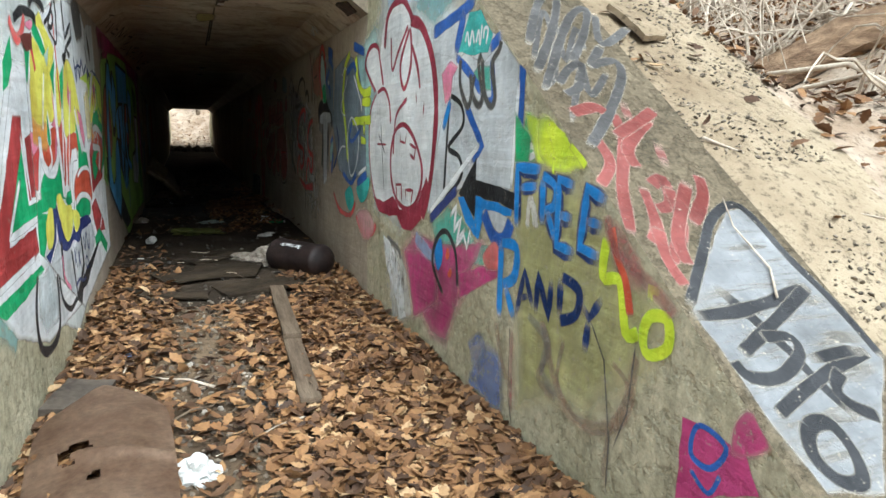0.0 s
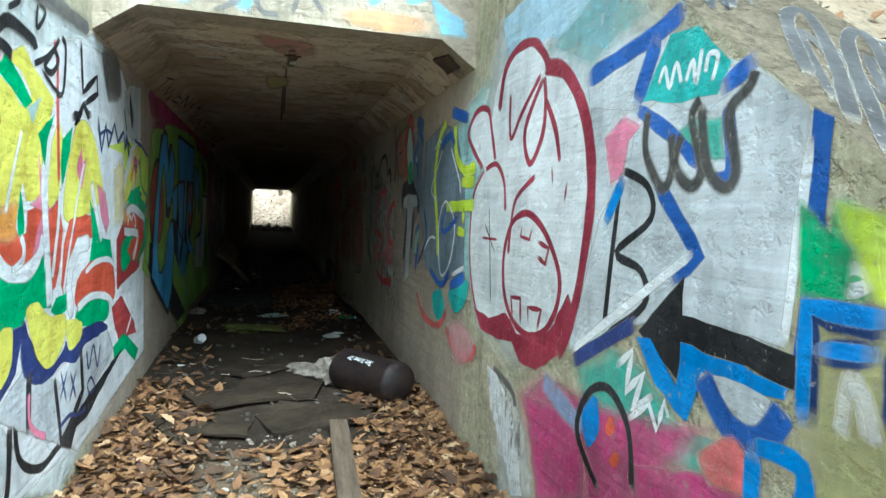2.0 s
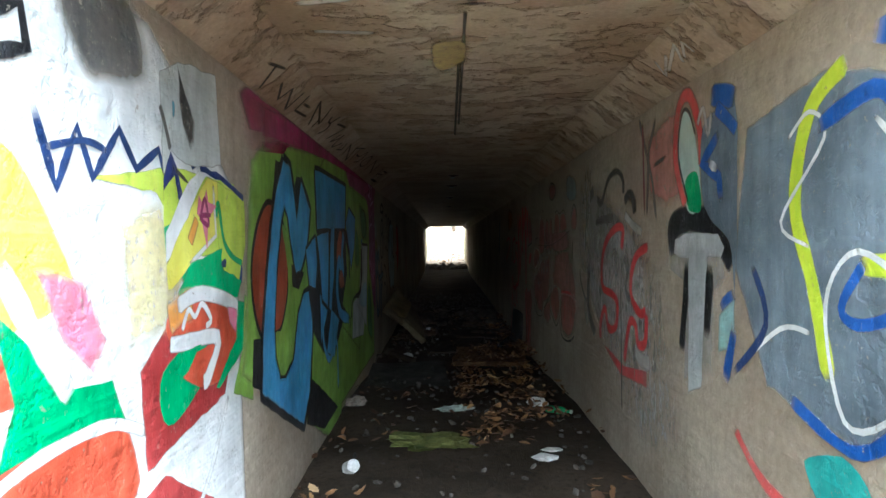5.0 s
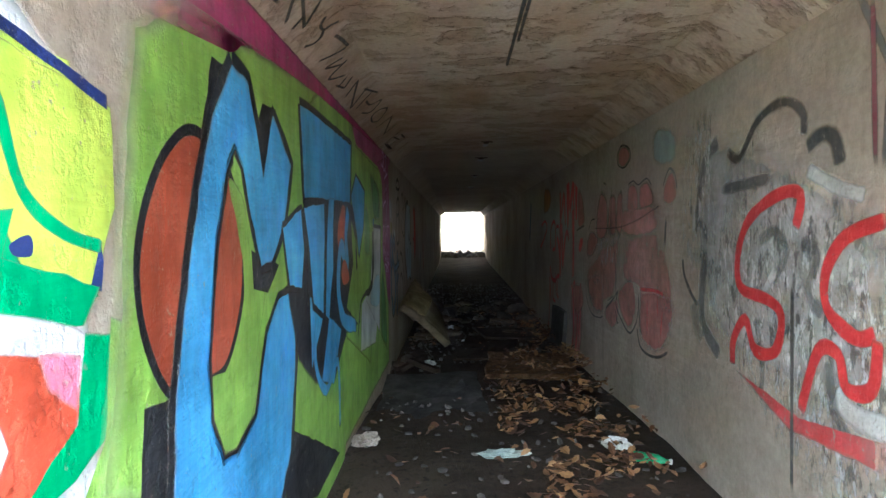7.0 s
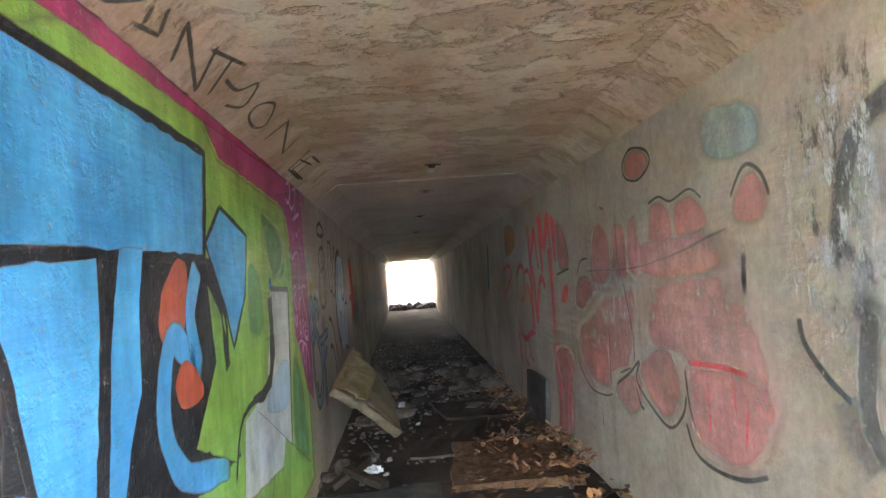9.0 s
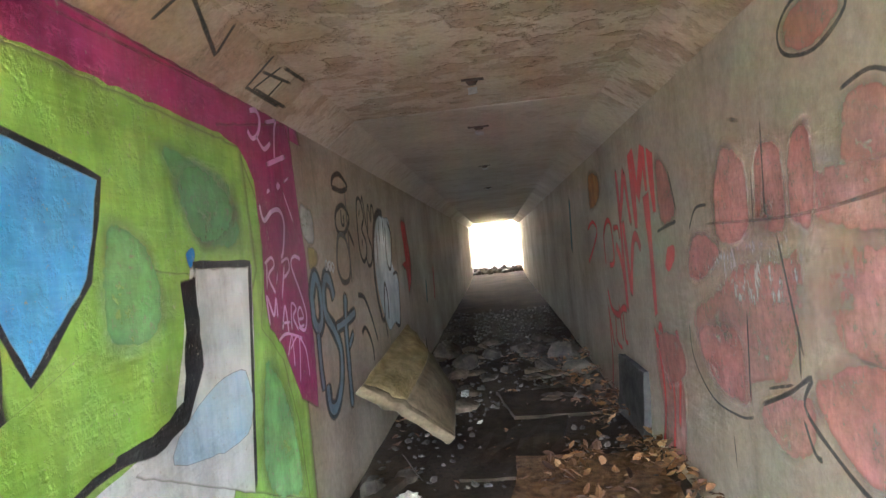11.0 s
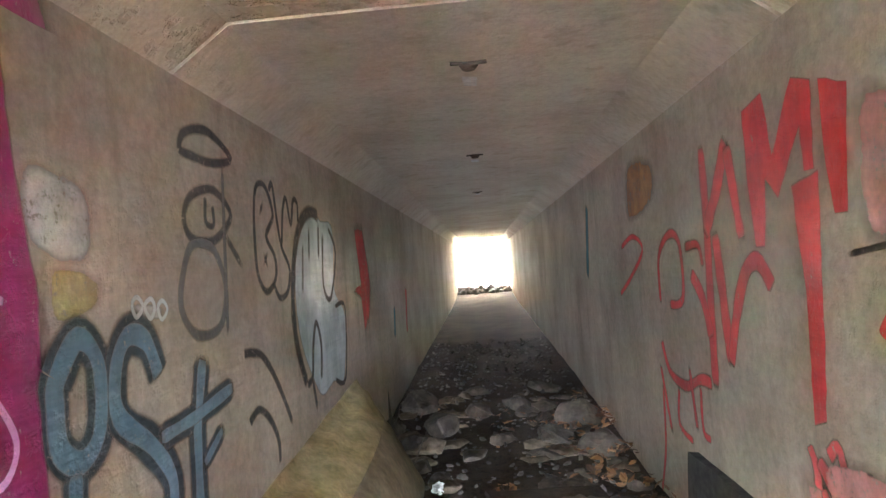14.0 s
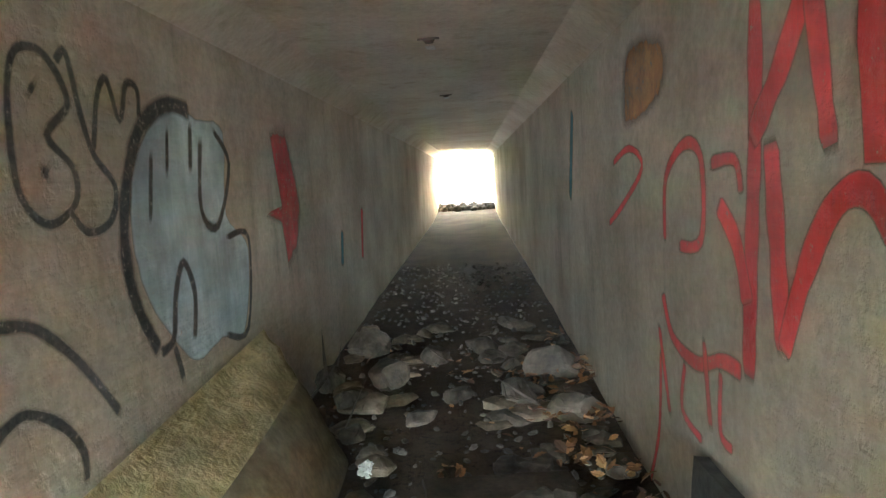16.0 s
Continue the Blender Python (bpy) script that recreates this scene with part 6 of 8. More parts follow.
stroke("lilac", 0.018, "13.04 1.03, 13.11 1.15, 13.13 1.00")
stroke("lilac", 0.014, "13.03 1.07, 13.19 1.06")
stroke("lilac", 0.016, "13.18 1.01, 13.21 1.15, 13.28 1.12, 13.22 1.08, 13.29 1.00")
stroke("lilac", 0.016, "13.30 1.06, 13.39 1.06, 13.35 1.12, 13.30 1.09, 13.32 1.02, 13.40 1.02")
stroke("lilac", 0.016, "12.97 0.99, 13.10 1.01, 13.35 0.95")
stroke("lilac", 0.014, "13.08 0.89, 13.17 0.99, 13.17 0.82")
stroke("lilac", 0.014, "13.12 0.92, 13.28 0.97, 13.23 0.72")
stroke("lilac", 0.014, "13.28 0.97, 13.38 0.88, 13.40 0.72")
stroke("lilac", 0.026, "12.83 2.00, 12.89 1.97, 12.97 2.01, 13.01 2.08, 12.97 2.12, 12.88 2.10")
stroke("lilac", 0.024, "12.94 1.99, 13.03 1.94, 13.14 1.99")
stroke("lilac", 0.022, "13.26 2.13, 13.21 2.06, 13.17 1.90")
stroke("lilac", 0.03, "13.03 1.86, 13.36 1.95")
stroke("lilac", 0.022, "13.07 2.08, 13.27 2.13")
stroke("lilac", 0.024, "12.89 1.66, 12.93 1.58, 13.05 1.63, 13.17 1.64, 13.22 1.57, 13.17 1.44, 13.12 1.39")
stroke("lilac", 0.014, "13.24 1.76, 13.39 1.57")
stroke("lilac", 0.014, "13.26 1.79, 13.39 1.84")
stroke("lilac", 0.014, "13.01 1.42, 13.05 1.46")
fill("lilac", "13.01 1.72, 13.04 1.74, 13.06 1.73, 13.03 1.71", True)
fill("lilac", "13.16 1.76, 13.19 1.79, 13.22 1.77, 13.19 1.75", True)
piece("L", "blue-grey tag letters and pale smears on bare concrete")
fill("whitefade", "13.52 1.71, 13.76 1.66, 13.77 1.48, 13.63 1.46, 13.50 1.54", True)
fill("yellowfade", "13.59 1.46, 13.78 1.43, 13.79 1.34, 13.59 1.31", True)
stroke("whitefade", 0.05, "13.92 1.32, 14.14 1.30", False)
stroke("darkslate", 0.13, "13.59 1.18, 13.68 1.27, 13.76 1.19, 13.75 1.02, 13.67 0.96, 13.59 1.01, 13.58 1.12", True, True)
stroke("darkslate", 0.104, "13.64 0.95, 13.63 0.74, 13.65 0.59")
stroke("darkslate", 0.13, "14.07 1.10, 14.01 1.22, 13.91 1.25, 13.84 1.17, 13.84 1.03, 14.01 0.90, 14.12 0.75, 14.06 0.56, 13.89 0.44, 13.75 0.47, 13.73 0.62")
stroke("darkslate", 0.13, "14.39 1.13, 14.31 0.87, 14.28 0.32", False)
stroke("darkslate", 0.104, "14.04 0.91, 14.30 0.92, 14.66 0.96", False)
stroke("darkslate", 0.078, "14.33 0.73, 14.54 0.83", False)
stroke("steel", 0.065, "13.59 1.18, 13.68 1.27, 13.76 1.19, 13.75 1.02, 13.67 0.96, 13.59 1.01, 13.58 1.12", True, True)
stroke("steel", 0.052, "13.64 0.95, 13.63 0.74, 13.65 0.59")
stroke("steel", 0.065, "14.07 1.10, 14.01 1.22, 13.91 1.25, 13.84 1.17, 13.84 1.03, 14.01 0.90, 14.12 0.75, 14.06 0.56, 13.89 0.44, 13.75 0.47, 13.73 0.62")
stroke("steel", 0.065, "14.39 1.13, 14.31 0.87, 14.28 0.32", False)
stroke("steel", 0.052, "14.04 0.91, 14.30 0.92, 14.66 0.96", False)
stroke("steel", 0.039, "14.33 0.73, 14.54 0.83", False)
stroke("whitegrey", 0.016, "13.94 1.34, 13.97 1.36, 14.00 1.33, 13.96 1.30", True, True)
stroke("whitegrey", 0.016, "14.01 1.33, 14.05 1.35, 14.07 1.32, 14.04 1.29", True, True)
stroke("whitegrey", 0.016, "14.09 1.32, 14.12 1.34, 14.15 1.31, 14.11 1.28", True, True)
piece("L", "looping black spray tag shaped like a tall eight")
stroke("softblack", 0.04, "14.31 1.87, 14.36 1.94, 14.56 1.98, 14.78 1.91, 14.59 1.86, 14.40 1.86", True, True)
stroke("softblack", 0.04, "14.31 1.62, 14.38 1.71, 14.58 1.75, 14.74 1.66, 14.56 1.55, 14.37 1.55", True, True)
stroke("softblack", 0.04, "14.66 1.58, 14.84 1.44", False)
stroke("softblack", 0.03, "14.50 1.72, 14.49 1.62, 14.56 1.61, 14.56 1.69")
stroke("greysoft", 0.04, "14.28 1.43, 14.37 1.53, 14.55 1.51, 14.64 1.35, 14.56 1.21, 14.36 1.20, 14.25 1.30", True, True)
stroke("greysoft", 0.03, "14.68 1.86, 14.63 1.16", False)
piece("L", "black outlined bubble letters with small crosses")
stroke("softblack", 0.035, "15.10 1.84, 15.21 1.83, 15.29 1.70, 15.17 1.59, 15.28 1.49, 15.27 1.38, 15.13 1.32, 15.02 1.41, 15.01 1.61, 15.04 1.77", True, True)
stroke("softblack", 0.025, "15.10 1.76, 15.15 1.69", False)
stroke("softblack", 0.025, "15.16 1.77, 15.09 1.68", False)
stroke("softblack", 0.025, "15.11 1.51, 15.17 1.43", False)
stroke("softblack", 0.025, "15.18 1.52, 15.10 1.44", False)
stroke("softblack", 0.035, "15.25 1.82, 15.31 1.86, 15.35 1.68, 15.40 1.54, 15.51 1.43, 15.46 1.31, 15.32 1.28, 15.23 1.36")
stroke("softblack", 0.035, "15.40 1.54, 15.46 1.74, 15.53 1.81, 15.59 1.67, 15.66 1.81, 15.74 1.80, 15.73 1.69")
piece("L", "grey drooping blob with a heavy black outline")
fill("greyblue", "15.98 1.77, 16.25 1.74, 16.58 1.70, 16.52 1.27, 16.80 1.06, 16.62 0.61, 16.32 0.66, 16.02 0.63, 15.81 0.79, 15.63 1.02, 15.58 1.28, 15.68 1.56", True)
stroke("softblack", 0.08, "16.20 1.76, 15.98 1.77, 15.75 1.67, 15.60 1.47, 15.53 1.22, 15.56 0.99, 15.70 0.76")
stroke("softblack", 0.045, "15.70 0.76, 15.82 0.79, 15.88 0.97, 15.98 1.09, 16.06 0.94, 16.01 0.73")
stroke("softblack", 0.05, "15.81 0.79, 15.88 0.57", False)
stroke("softblack", 0.04, "16.44 1.70, 16.62 1.53, 16.40 1.22, 16.22 1.31, 16.29 1.66")
stroke("softblack", 0.035, "16.48 1.15, 16.81 1.12, 16.68 0.63, 16.36 0.67")
stroke("softblack", 0.03, "15.96 1.69, 15.91 1.45", False)
stroke("softblack", 0.04, "16.19 1.72, 16.14 1.47", False)
stroke("softblack", 0.03, "15.80 1.58, 15.73 1.27", False)
stroke("softblack", 0.04, "14.78 1.07, 14.89 1.06, 15.02 1.02, 15.20 0.86, 15.39 0.62")
stroke("softblack", 0.04, "14.80 0.77, 14.84 0.79, 14.93 0.80, 15.06 0.72, 15.15 0.60, 15.15 0.49")
piece("L", "faded red arrow and dark strokes")
fill("redsoft", "17.34 1.78, 17.73 1.83, 17.95 1.39, 17.99 1.18, 17.80 0.91, 17.53 0.81, 17.45 1.13, 17.13 1.21, 17.49 1.25")
stroke("tealsoft", 0.12, "19.40 0.96, 19.28 0.59", False)
stroke("redsoft", 0.12, "20.59 1.12, 20.40 0.52", False)
piece("A", "thin dark hand-lettered words along the chamfered corner")
stroke("softblack", 0.02, "7.98 0.53, 8.21 0.71", False)
stroke("softblack", 0.02, "8.08 0.62, 8.19 0.08", False)
stroke("softblack", 0.018, "8.30 0.49, 8.48 0.17, 8.48 0.54, 8.69 0.10, 8.65 0.67", False)
stroke("softblack", 0.018, "8.75 0.72, 8.81 0.24, 9.07 0.31", False)
stroke("softblack", 0.018, "8.79 0.47, 8.97 0.52", False)
stroke("softblack", 0.018, "9.24 0.18, 8.97 0.79, 9.38 0.38, 9.23 0.94", False)
stroke("softblack", 0.018, "10.37 0.60, 10.46 0.30, 10.30 0.19", False)
stroke("softblack", 0.018, "10.36 0.25, 10.31 0.50", False)
stroke("softblack", 0.018, "10.64 0.16, 10.50 0.65, 10.93 0.12, 10.75 0.77", False)
stroke("softblack", 0.018, "10.73 0.65, 11.04 0.91", False)
stroke("softblack", 0.018, "10.91 0.82, 11.03 0.19", False)
stroke("softblack", 0.018, "11.01 0.54, 11.18 0.57, 11.26 0.89, 11.36 0.47, 11.21 0.26")
stroke("softblack", 0.018, "11.50 0.43, 11.47 0.69, 11.60 0.91, 11.75 0.55, 11.67 0.35", True, True)
stroke("softblack", 0.018, "11.93 0.31, 11.94 0.93, 12.37 0.40, 12.30 0.95", False)
stroke("softblack", 0.018, "12.72 0.96, 12.76 0.24, 13.20 0.25", False)
stroke("softblack", 0.018, "12.74 0.61, 13.09 0.76", False)
stroke("softblack", 0.02, "12.86 0.90, 12.82 0.29, 13.27 0.31", False)
stroke("softblack", 0.02, "13.00 0.26, 12.98 0.72", False)
stroke("softblack", 0.02, "12.86 0.90, 13.20 0.96", False)
stroke("softblack", 0.02, "9.28 0.50, 9.32 0.19")
stroke("softblack", 0.02, "9.42 0.77, 9.47 0.62, 9.53 0.62, 9.54 0.76, 9.56 0.92")
stroke("softblack", 0.02, "9.53 0.62, 9.58 0.51, 9.59 0.34, 9.55 0.19")
stroke("softblack", 0.02, "9.67 0.73, 9.76 0.79, 9.91 0.84")
stroke("softblack", 0.02, "9.90 0.80, 9.88 0.56, 9.82 0.22")
stroke("softblack", 0.02, "10.00 0.67, 9.97 0.26, 10.07 0.54, 10.07 0.66, 10.14 0.17, 10.27 0.50")
piece("H", "sky-blue and black tags on the crumbling lintel")
stroke("skyfade", 0.1, "-0.66 2.76, -0.60 2.32", False)
stroke("skyfade", 0.08, "-0.63 2.76, -0.30 2.34", False)
stroke("skyfade", 0.07, "-0.29 2.70, -0.29 2.31", False)
stroke("skyfade", 0.07, "0.30 2.55, 0.42 2.66, 0.41 2.47, 0.59 2.64, 0.64 2.51, 0.77 2.58")
fill("skyfade", "0.74 2.56, 0.99 2.43, 1.02 2.31, 0.83 2.31")
stroke("greysoft", 0.03, "-0.41 2.55, -0.51 2.44, -0.32 2.40, -0.46 2.31")
stroke("greysoft", 0.03, "-0.14 2.52, -0.24 2.47, -0.21 2.34, -0.11 2.33")
stroke("greysoft", 0.03, "-0.04 2.33, 0.01 2.53, 0.15 2.35", False)
stroke("whitefade", 0.04, "-1.00 2.43, -0.92 2.34, -0.81 2.33, -0.67 2.46")
fill("orangefade", "0.27 2.42, 0.73 2.41, 0.74 2.31, 0.28 2.31", True)
piece("C", "rust, soot and old spray marks on the ceiling")
stroke("softblack", 0.018, "-0.05 8.05, -0.03 10.46", False)
stroke("softblack", 0.016, "-0.04 7.55, -0.01 9.98", False)
stroke("softblack", 0.03, "-0.09 7.49, 0.06 7.49", False)
stroke("softblack", 0.05, "-0.01 6.96, -0.02 7.49", False)
fill("redfade", "-0.27 6.67, 0.11 6.75, 0.15 7.11, -0.12 7.12", True)
stroke("whitefade", 0.05, "-0.71 7.11, -0.39 7.16", False)
stroke("whitefade", 0.05, "-0.71 7.47, -0.45 7.42", False)
stroke("whitefade", 0.05, "-0.71 7.78, -0.41 7.82", False)
fill("yellowfade", "-0.19 7.96, -0.02 7.91, -0.01 8.27, -0.16 8.47", True)
piece("M", "old pale spray letters on the chamfered corner")
stroke("whitefade", 0.02, "8.14 0.74, 8.21 0.37, 8.01 0.68", False)
stroke("whitefade", 0.02, "8.16 0.39, 7.88 0.72, 7.98 0.36", False)
stroke("whitefade", 0.02, "7.94 0.40, 7.82 0.67, 7.83 0.38", False)


# ---- scattered leaves and stones ----
def leaf_template():
    """An oak leaf outline, lobed, 1 long."""
    half = [(0.0, 0.02), (0.14, 0.09), (0.26, 0.19), (0.36, 0.15), (0.50, 0.25), (0.62, 0.17), (0.74, 0.2), (0.86, 0.09), (1.0, 0.0)]
    spine = [(x, 0.0) for x, _ in half]
    v = [(x, y, 0) for x, y in half[:-1]] + [(x, 0, 0) for x, _ in spine] + [(x, -y, 0) for x, y in half[:-1]]
    n = len(half)
    up, mid, low = 0, n - 1, n - 1 + n
    f = [(mid + k, mid + k + 1, up + k + 1, up + k) for k in range(n - 2)] + [(mid + n - 2, mid + n - 1, up + n - 2)]
    f += [(low + k, low + k + 1, mid + k + 1, mid + k) for k in range(n - 2)] + [(low + n - 2, mid + n - 1, mid + n - 2)]
    return np.array(v) - (0.5, 0, 0), f


def scatter(name, places, template, material, label, category, sizes, flat=0.35, curl=0.5, seed=1):
    rng = np.random.default_rng(seed)
    tv, tf = template
    verts, faces = [], []
    for x, y, z in places:
        s = rng.uniform(*sizes)
        v = tv * s * np.array([1, rng.uniform(0.8, 1.3), 1])
        if curl:
            c = rng.uniform(-curl, curl * 1.4)
            v = v + np.stack([0 * v[:, 0], 0 * v[:, 0], c * (v[:, 0] ** 2) / s + rng.uniform(-0.2, 0.9) * curl * np.abs(v[:, 1])], 1)
        e = Euler((rng.normal(0, flat), rng.normal(0, flat), rng.uniform(0, 6.28))).to_matrix()
        v = v @ np.array(e).T
        low = v[:, 2].min()
        v = v + (x, y, z - low * 0.6)
        base = len(verts)
        verts += v.tolist()
        faces += [tuple(base + k for k in f) for f in tf]
    tagged(new(name, mesh_of(name, verts, faces, material)), label, category, kind="stuff")


def stone_template():
    bm = bmesh.new()
    bmesh.ops.create_icosphere(bm, subdivisions=1, radius=0.5)
    for v in bm.verts:
        v.co = Vector((v.co.x, v.co.y * 0.7, v.co.z * 0.45)) * random.uniform(0.75, 1.2)
    out = np.array([tuple(v.co) for v in bm.verts]), [tuple(v.index for v in f.verts) for f in bm.faces]
    bm.free()
    return out


rng = np.random.default_rng(5)


def leafiness(x, y):
    """How thickly the leaves lie in the passage."""
    bare = math.exp(-((x + 0.28) / 0.52) ** 2) * 0.97
    if y < MOUTH:
        return 1 - bare * lerp(y, (2.5, 0.7), (3.6, 0.88), (5.0, 1.0))
    side = max(0, (abs(x) - 0.4) / 0.6)
    return lerp(y, (6.35, 1.2), (7.4, 0.5), (7.9, 0.04)) * side + lerp(y, (9.6, 0), (10.2, 0.45), (12.0, 0.4), (13.2, 0.1)) * (1 if x > -0.05 else 0.06) + lerp(y, (12.8, 0), (13.2, 0.7), (14.3, 0.6), (17.5, 0.4), (19, 0)) * max(0, x - (0.0 if y < 14.4 else 0.35)) * 1.5


leaf_places = []
while len(leaf_places) < 19000:
    x, y = rng.uniform(-1.04, 1.04), rng.uniform(1.2, 9.0)
    if rng.random() < leafiness(x, y):
        leaf_places.append((x, y, floor_z(x, y) + rng.uniform(0.0, 0.045)))
scatter("leaf_litter", leaf_places, leaf_template(), M_LEAF, "thick litter of dry brown oak leaves on the path", "leaves", (0.045, 0.125), 0.3, 0.5, 2)
leaf_places = []
while len(leaf_places) < 1500:
    x, y = rng.uniform(-1.04, 1.04), rng.uniform(9.0, 19.0)
    if rng.random() < leafiness(x, y) * (1.2 if noise.noise(Vector((x * 2.5, y * 1.8, 8))) > 0.02 else 0.12):
        leaf_places.append((x, y, floor_z(x, y) + rng.uniform(0.0, 0.04) + max(0, x - 0.4) * 0.12 + (0.05 if x > 0 and 13.1 < y < 14.4 else 0)))
scatter("leaf_drift", leaf_places, leaf_template(), M_WETLEAF, "scattered damp brown leaves on the tunnel floor", "leaves", (0.05, 0.11), 0.35, 0.5, 3)
leaf_places = []
while len(leaf_places) < 7600:
    x, y = rng.uniform(1.6, 12.0), rng.normal(4.8, 3.2)
    if y < 12 and rng.random() < (0.10 if x < 2.5 else 0.9 * min(1, (12.5 - x) / 5)):
        leaf_places.append((x, y, terrain_z(x, y) + rng.uniform(0.0, 0.03)))
while len(leaf_places) < 9600:
    x, y = rng.uniform(-2.5, 2.5), rng.uniform(38.2, 50)
    leaf_places.append((x, y, terrain_z(x, y) + rng.uniform(0.0, 0.04)))
scatter("woodland_leaves", leaf_places, leaf_template(), M_LEAF, "pale dry leaves scattered over the wooded bank", "leaves", (0.06, 0.13), 0.4, 0.6, 4)
stone_places = []
while len(stone_places) < 1500:
    x, y = rng.normal(-0.22, 0.36), rng.uniform(2.5, 6.6)
    if abs(x) < 1:
        stone_places.append((x, y, floor_z(x, y)))
scatter("gravel", stone_places, stone_template(), M_CHIP, "small stone chips and debris on the bare earth", "gravel", (0.012, 0.05), 0.5, 0, 6)
stone_places = []
while len(stone_places) < 1600:
    x, y = rng.uniform(-1, 1), rng.uniform(6.6, 24)
    if y > 14 or rng.random() < 0.35:
        stone_places.append((x, y, floor_z(x, y)))
scatter("rubble_chips", stone_places, stone_template(), M_RUBBLE, "dark broken chips between the rubble stones", "rubble", (0.015, 0.07), 0.5, 0, 8)
clod_places = []
while len(clod_places) < 2600:
    x, y = rng.uniform(1.55, 2.7), rng.uniform(1.6, 6.2)
    if noise.noise(Vector((x * 2.2, y * 2.2, 9))) > -0.05:
        clod_places.append((x, y, terrain_z(x, y)))
scatter("bank_clods", clod_places, stone_template(), M_CLOD, "dark clods and crumbs lying on the sandy bank", "soil", (0.008, 0.028), 0.5, 0, 7)

# ---- things at the mouth ----
def build_sheet():
    """Half of a rusted tank end: a plate with a rounded head, a crease and torn holes."""
    bm = bmesh.new()
    holes = ((-0.10, 0.62, 0.055), (-0.075, 0.68, 0.03), (-0.12, 0.575, 0.03), (-0.02, 0.40, 0.025))
    nx, ny = 36, 64
    grid = {}
    for j in range(ny + 1):
        for i in range(nx + 1):
            u, v = i / nx * 2 - 1, j / ny * 1.25
            half = 0.27 if v < 0.85 else 0.27 * math.sqrt(max(0.02, 1 - ((v - 0.85) / 0.42) ** 2))
            half *= 0.93 + 0.07 * min(1, v / 0.5)
            x = u * half
            z = 0.05 * (1 - u * u) + 0.035 * math.exp(-((v - 0.55 + 0.08 * u) / 0.03) ** 2) + 0.012 * noise.noise(Vector((x * 6, v * 6, 0)))
            grid[i, j] = (x, v, z)
    made = {}
    for j in range(ny):
        for i in range(nx):
            c = [grid[k] for k in ((i, j), (i + 1, j), (i + 1, j + 1), (i, j + 1))]
            cx, cy = sum(p[0] for p in c) / 4, sum(p[1] for p in c) / 4
            if any((cx - hx) ** 2 + ((cy - hy) * 0.8) ** 2 < (r * (1 + 0.7 * noise.noise(Vector((cx * 40, cy * 40, 3))))) ** 2 for hx, hy, r in holes):
                continue
            vs = []
            for k in ((i, j), (i + 1, j), (i + 1, j + 1), (i, j + 1)):
                if k not in made:
                    made[k] = bm.verts.new(grid[k])
                vs.append(made[k])
            bm.faces.new(vs)
    bmesh.ops.solidify(bm, geom=bm.faces[:], thickness=0.006)
    thing("rusted_sheet", bm, M_RUST, pose(-0.66, 3.26, floor_z(-0.7, 3.8) + 0.045, 2, -3, 5), "rusted brown steel tank end with torn holes on leaves", "metal sheet", smooth=True)


build_sheet()


def plank(x0, y0, x1, y1, w, t, lift_z, seed, label):
    d = math.dist((x0, y0), (x1, y1))
    bm = rough_box(w, d, t, seed, 0.004, 4, 0.004)
    a = math.degrees(math.atan2(x0 - x1, y1 - y0))
    z = max(floor_z(x0, y0), floor_z(x1, y1), floor_z((x0 + x1) / 2, (y0 + y1) / 2))
    thing("plank", bm, M_PLANK, pose((x0 + x1) / 2, (y0 + y1) / 2, z + lift_z, 0, 0, a), label, "plank", "planks on the path", smooth=False)


plank(0.33, 6.62, 0.25, 5.2, 0.115, 0.035, 0.035, 1, "long weathered grey-brown plank lying on leaves")
plank(0.26, 5.42, 0.19, 4.2, 0.11, 0.03, 0.045, 2, "short weathered plank with pale scuffs on leaves")


def flat_board(x, y, sx, sy, turn, seed, mat=None, h=0.03, up=0.02, name="sodden_board", label="", cat="board", tip=0):
    bm = rough_box(sx, sy, h, seed, 0.035, 5)
    for v in bm.verts:
        v.co.z = v.co.z * 0.7 + 0.02 * noise.noise(Vector((v.co.x * 3, v.co.y * 3, seed)))
    thing(name, bm, mat or M_BOARD, pose(x, y, floor_z(x, y) + up, 0, tip, turn), label or "dark sodden broken board lying flat on the earth", cat, "broken boards on the floor")


flat_board(0.22, 6.78, 0.72, 0.36, 14, 3)
flat_board(-0.02, 7.5, 0.62, 0.5, -12, 4)
flat_board(-0.36, 7.25, 0.55, 0.42, 20, 5)
flat_board(-0.45, 6.75, 0.5, 0.42, -8, 6, up=0.005)
flat_board(0.12, 8.15, 0.6, 0.3, -30, 7)
flat_board(-0.25, 8.0, 0.4, 0.35, 35, 8, up=0.01)
flat_board(-0.72, 6.7, 0.10, 0.6, 25, 9, label="narrow dark broken board beside the leaves")
bm = rough_box(0.24, 0.36, 0.09, 4, 0.03, 3)
thing("concrete_lump", bm, M_ROCK, pose(-0.9, 4.62, floor_z(-0.9, 4.6) - 0.01, 3, 6, -12), "broken grey concrete lump against the wall foot", "rubble")


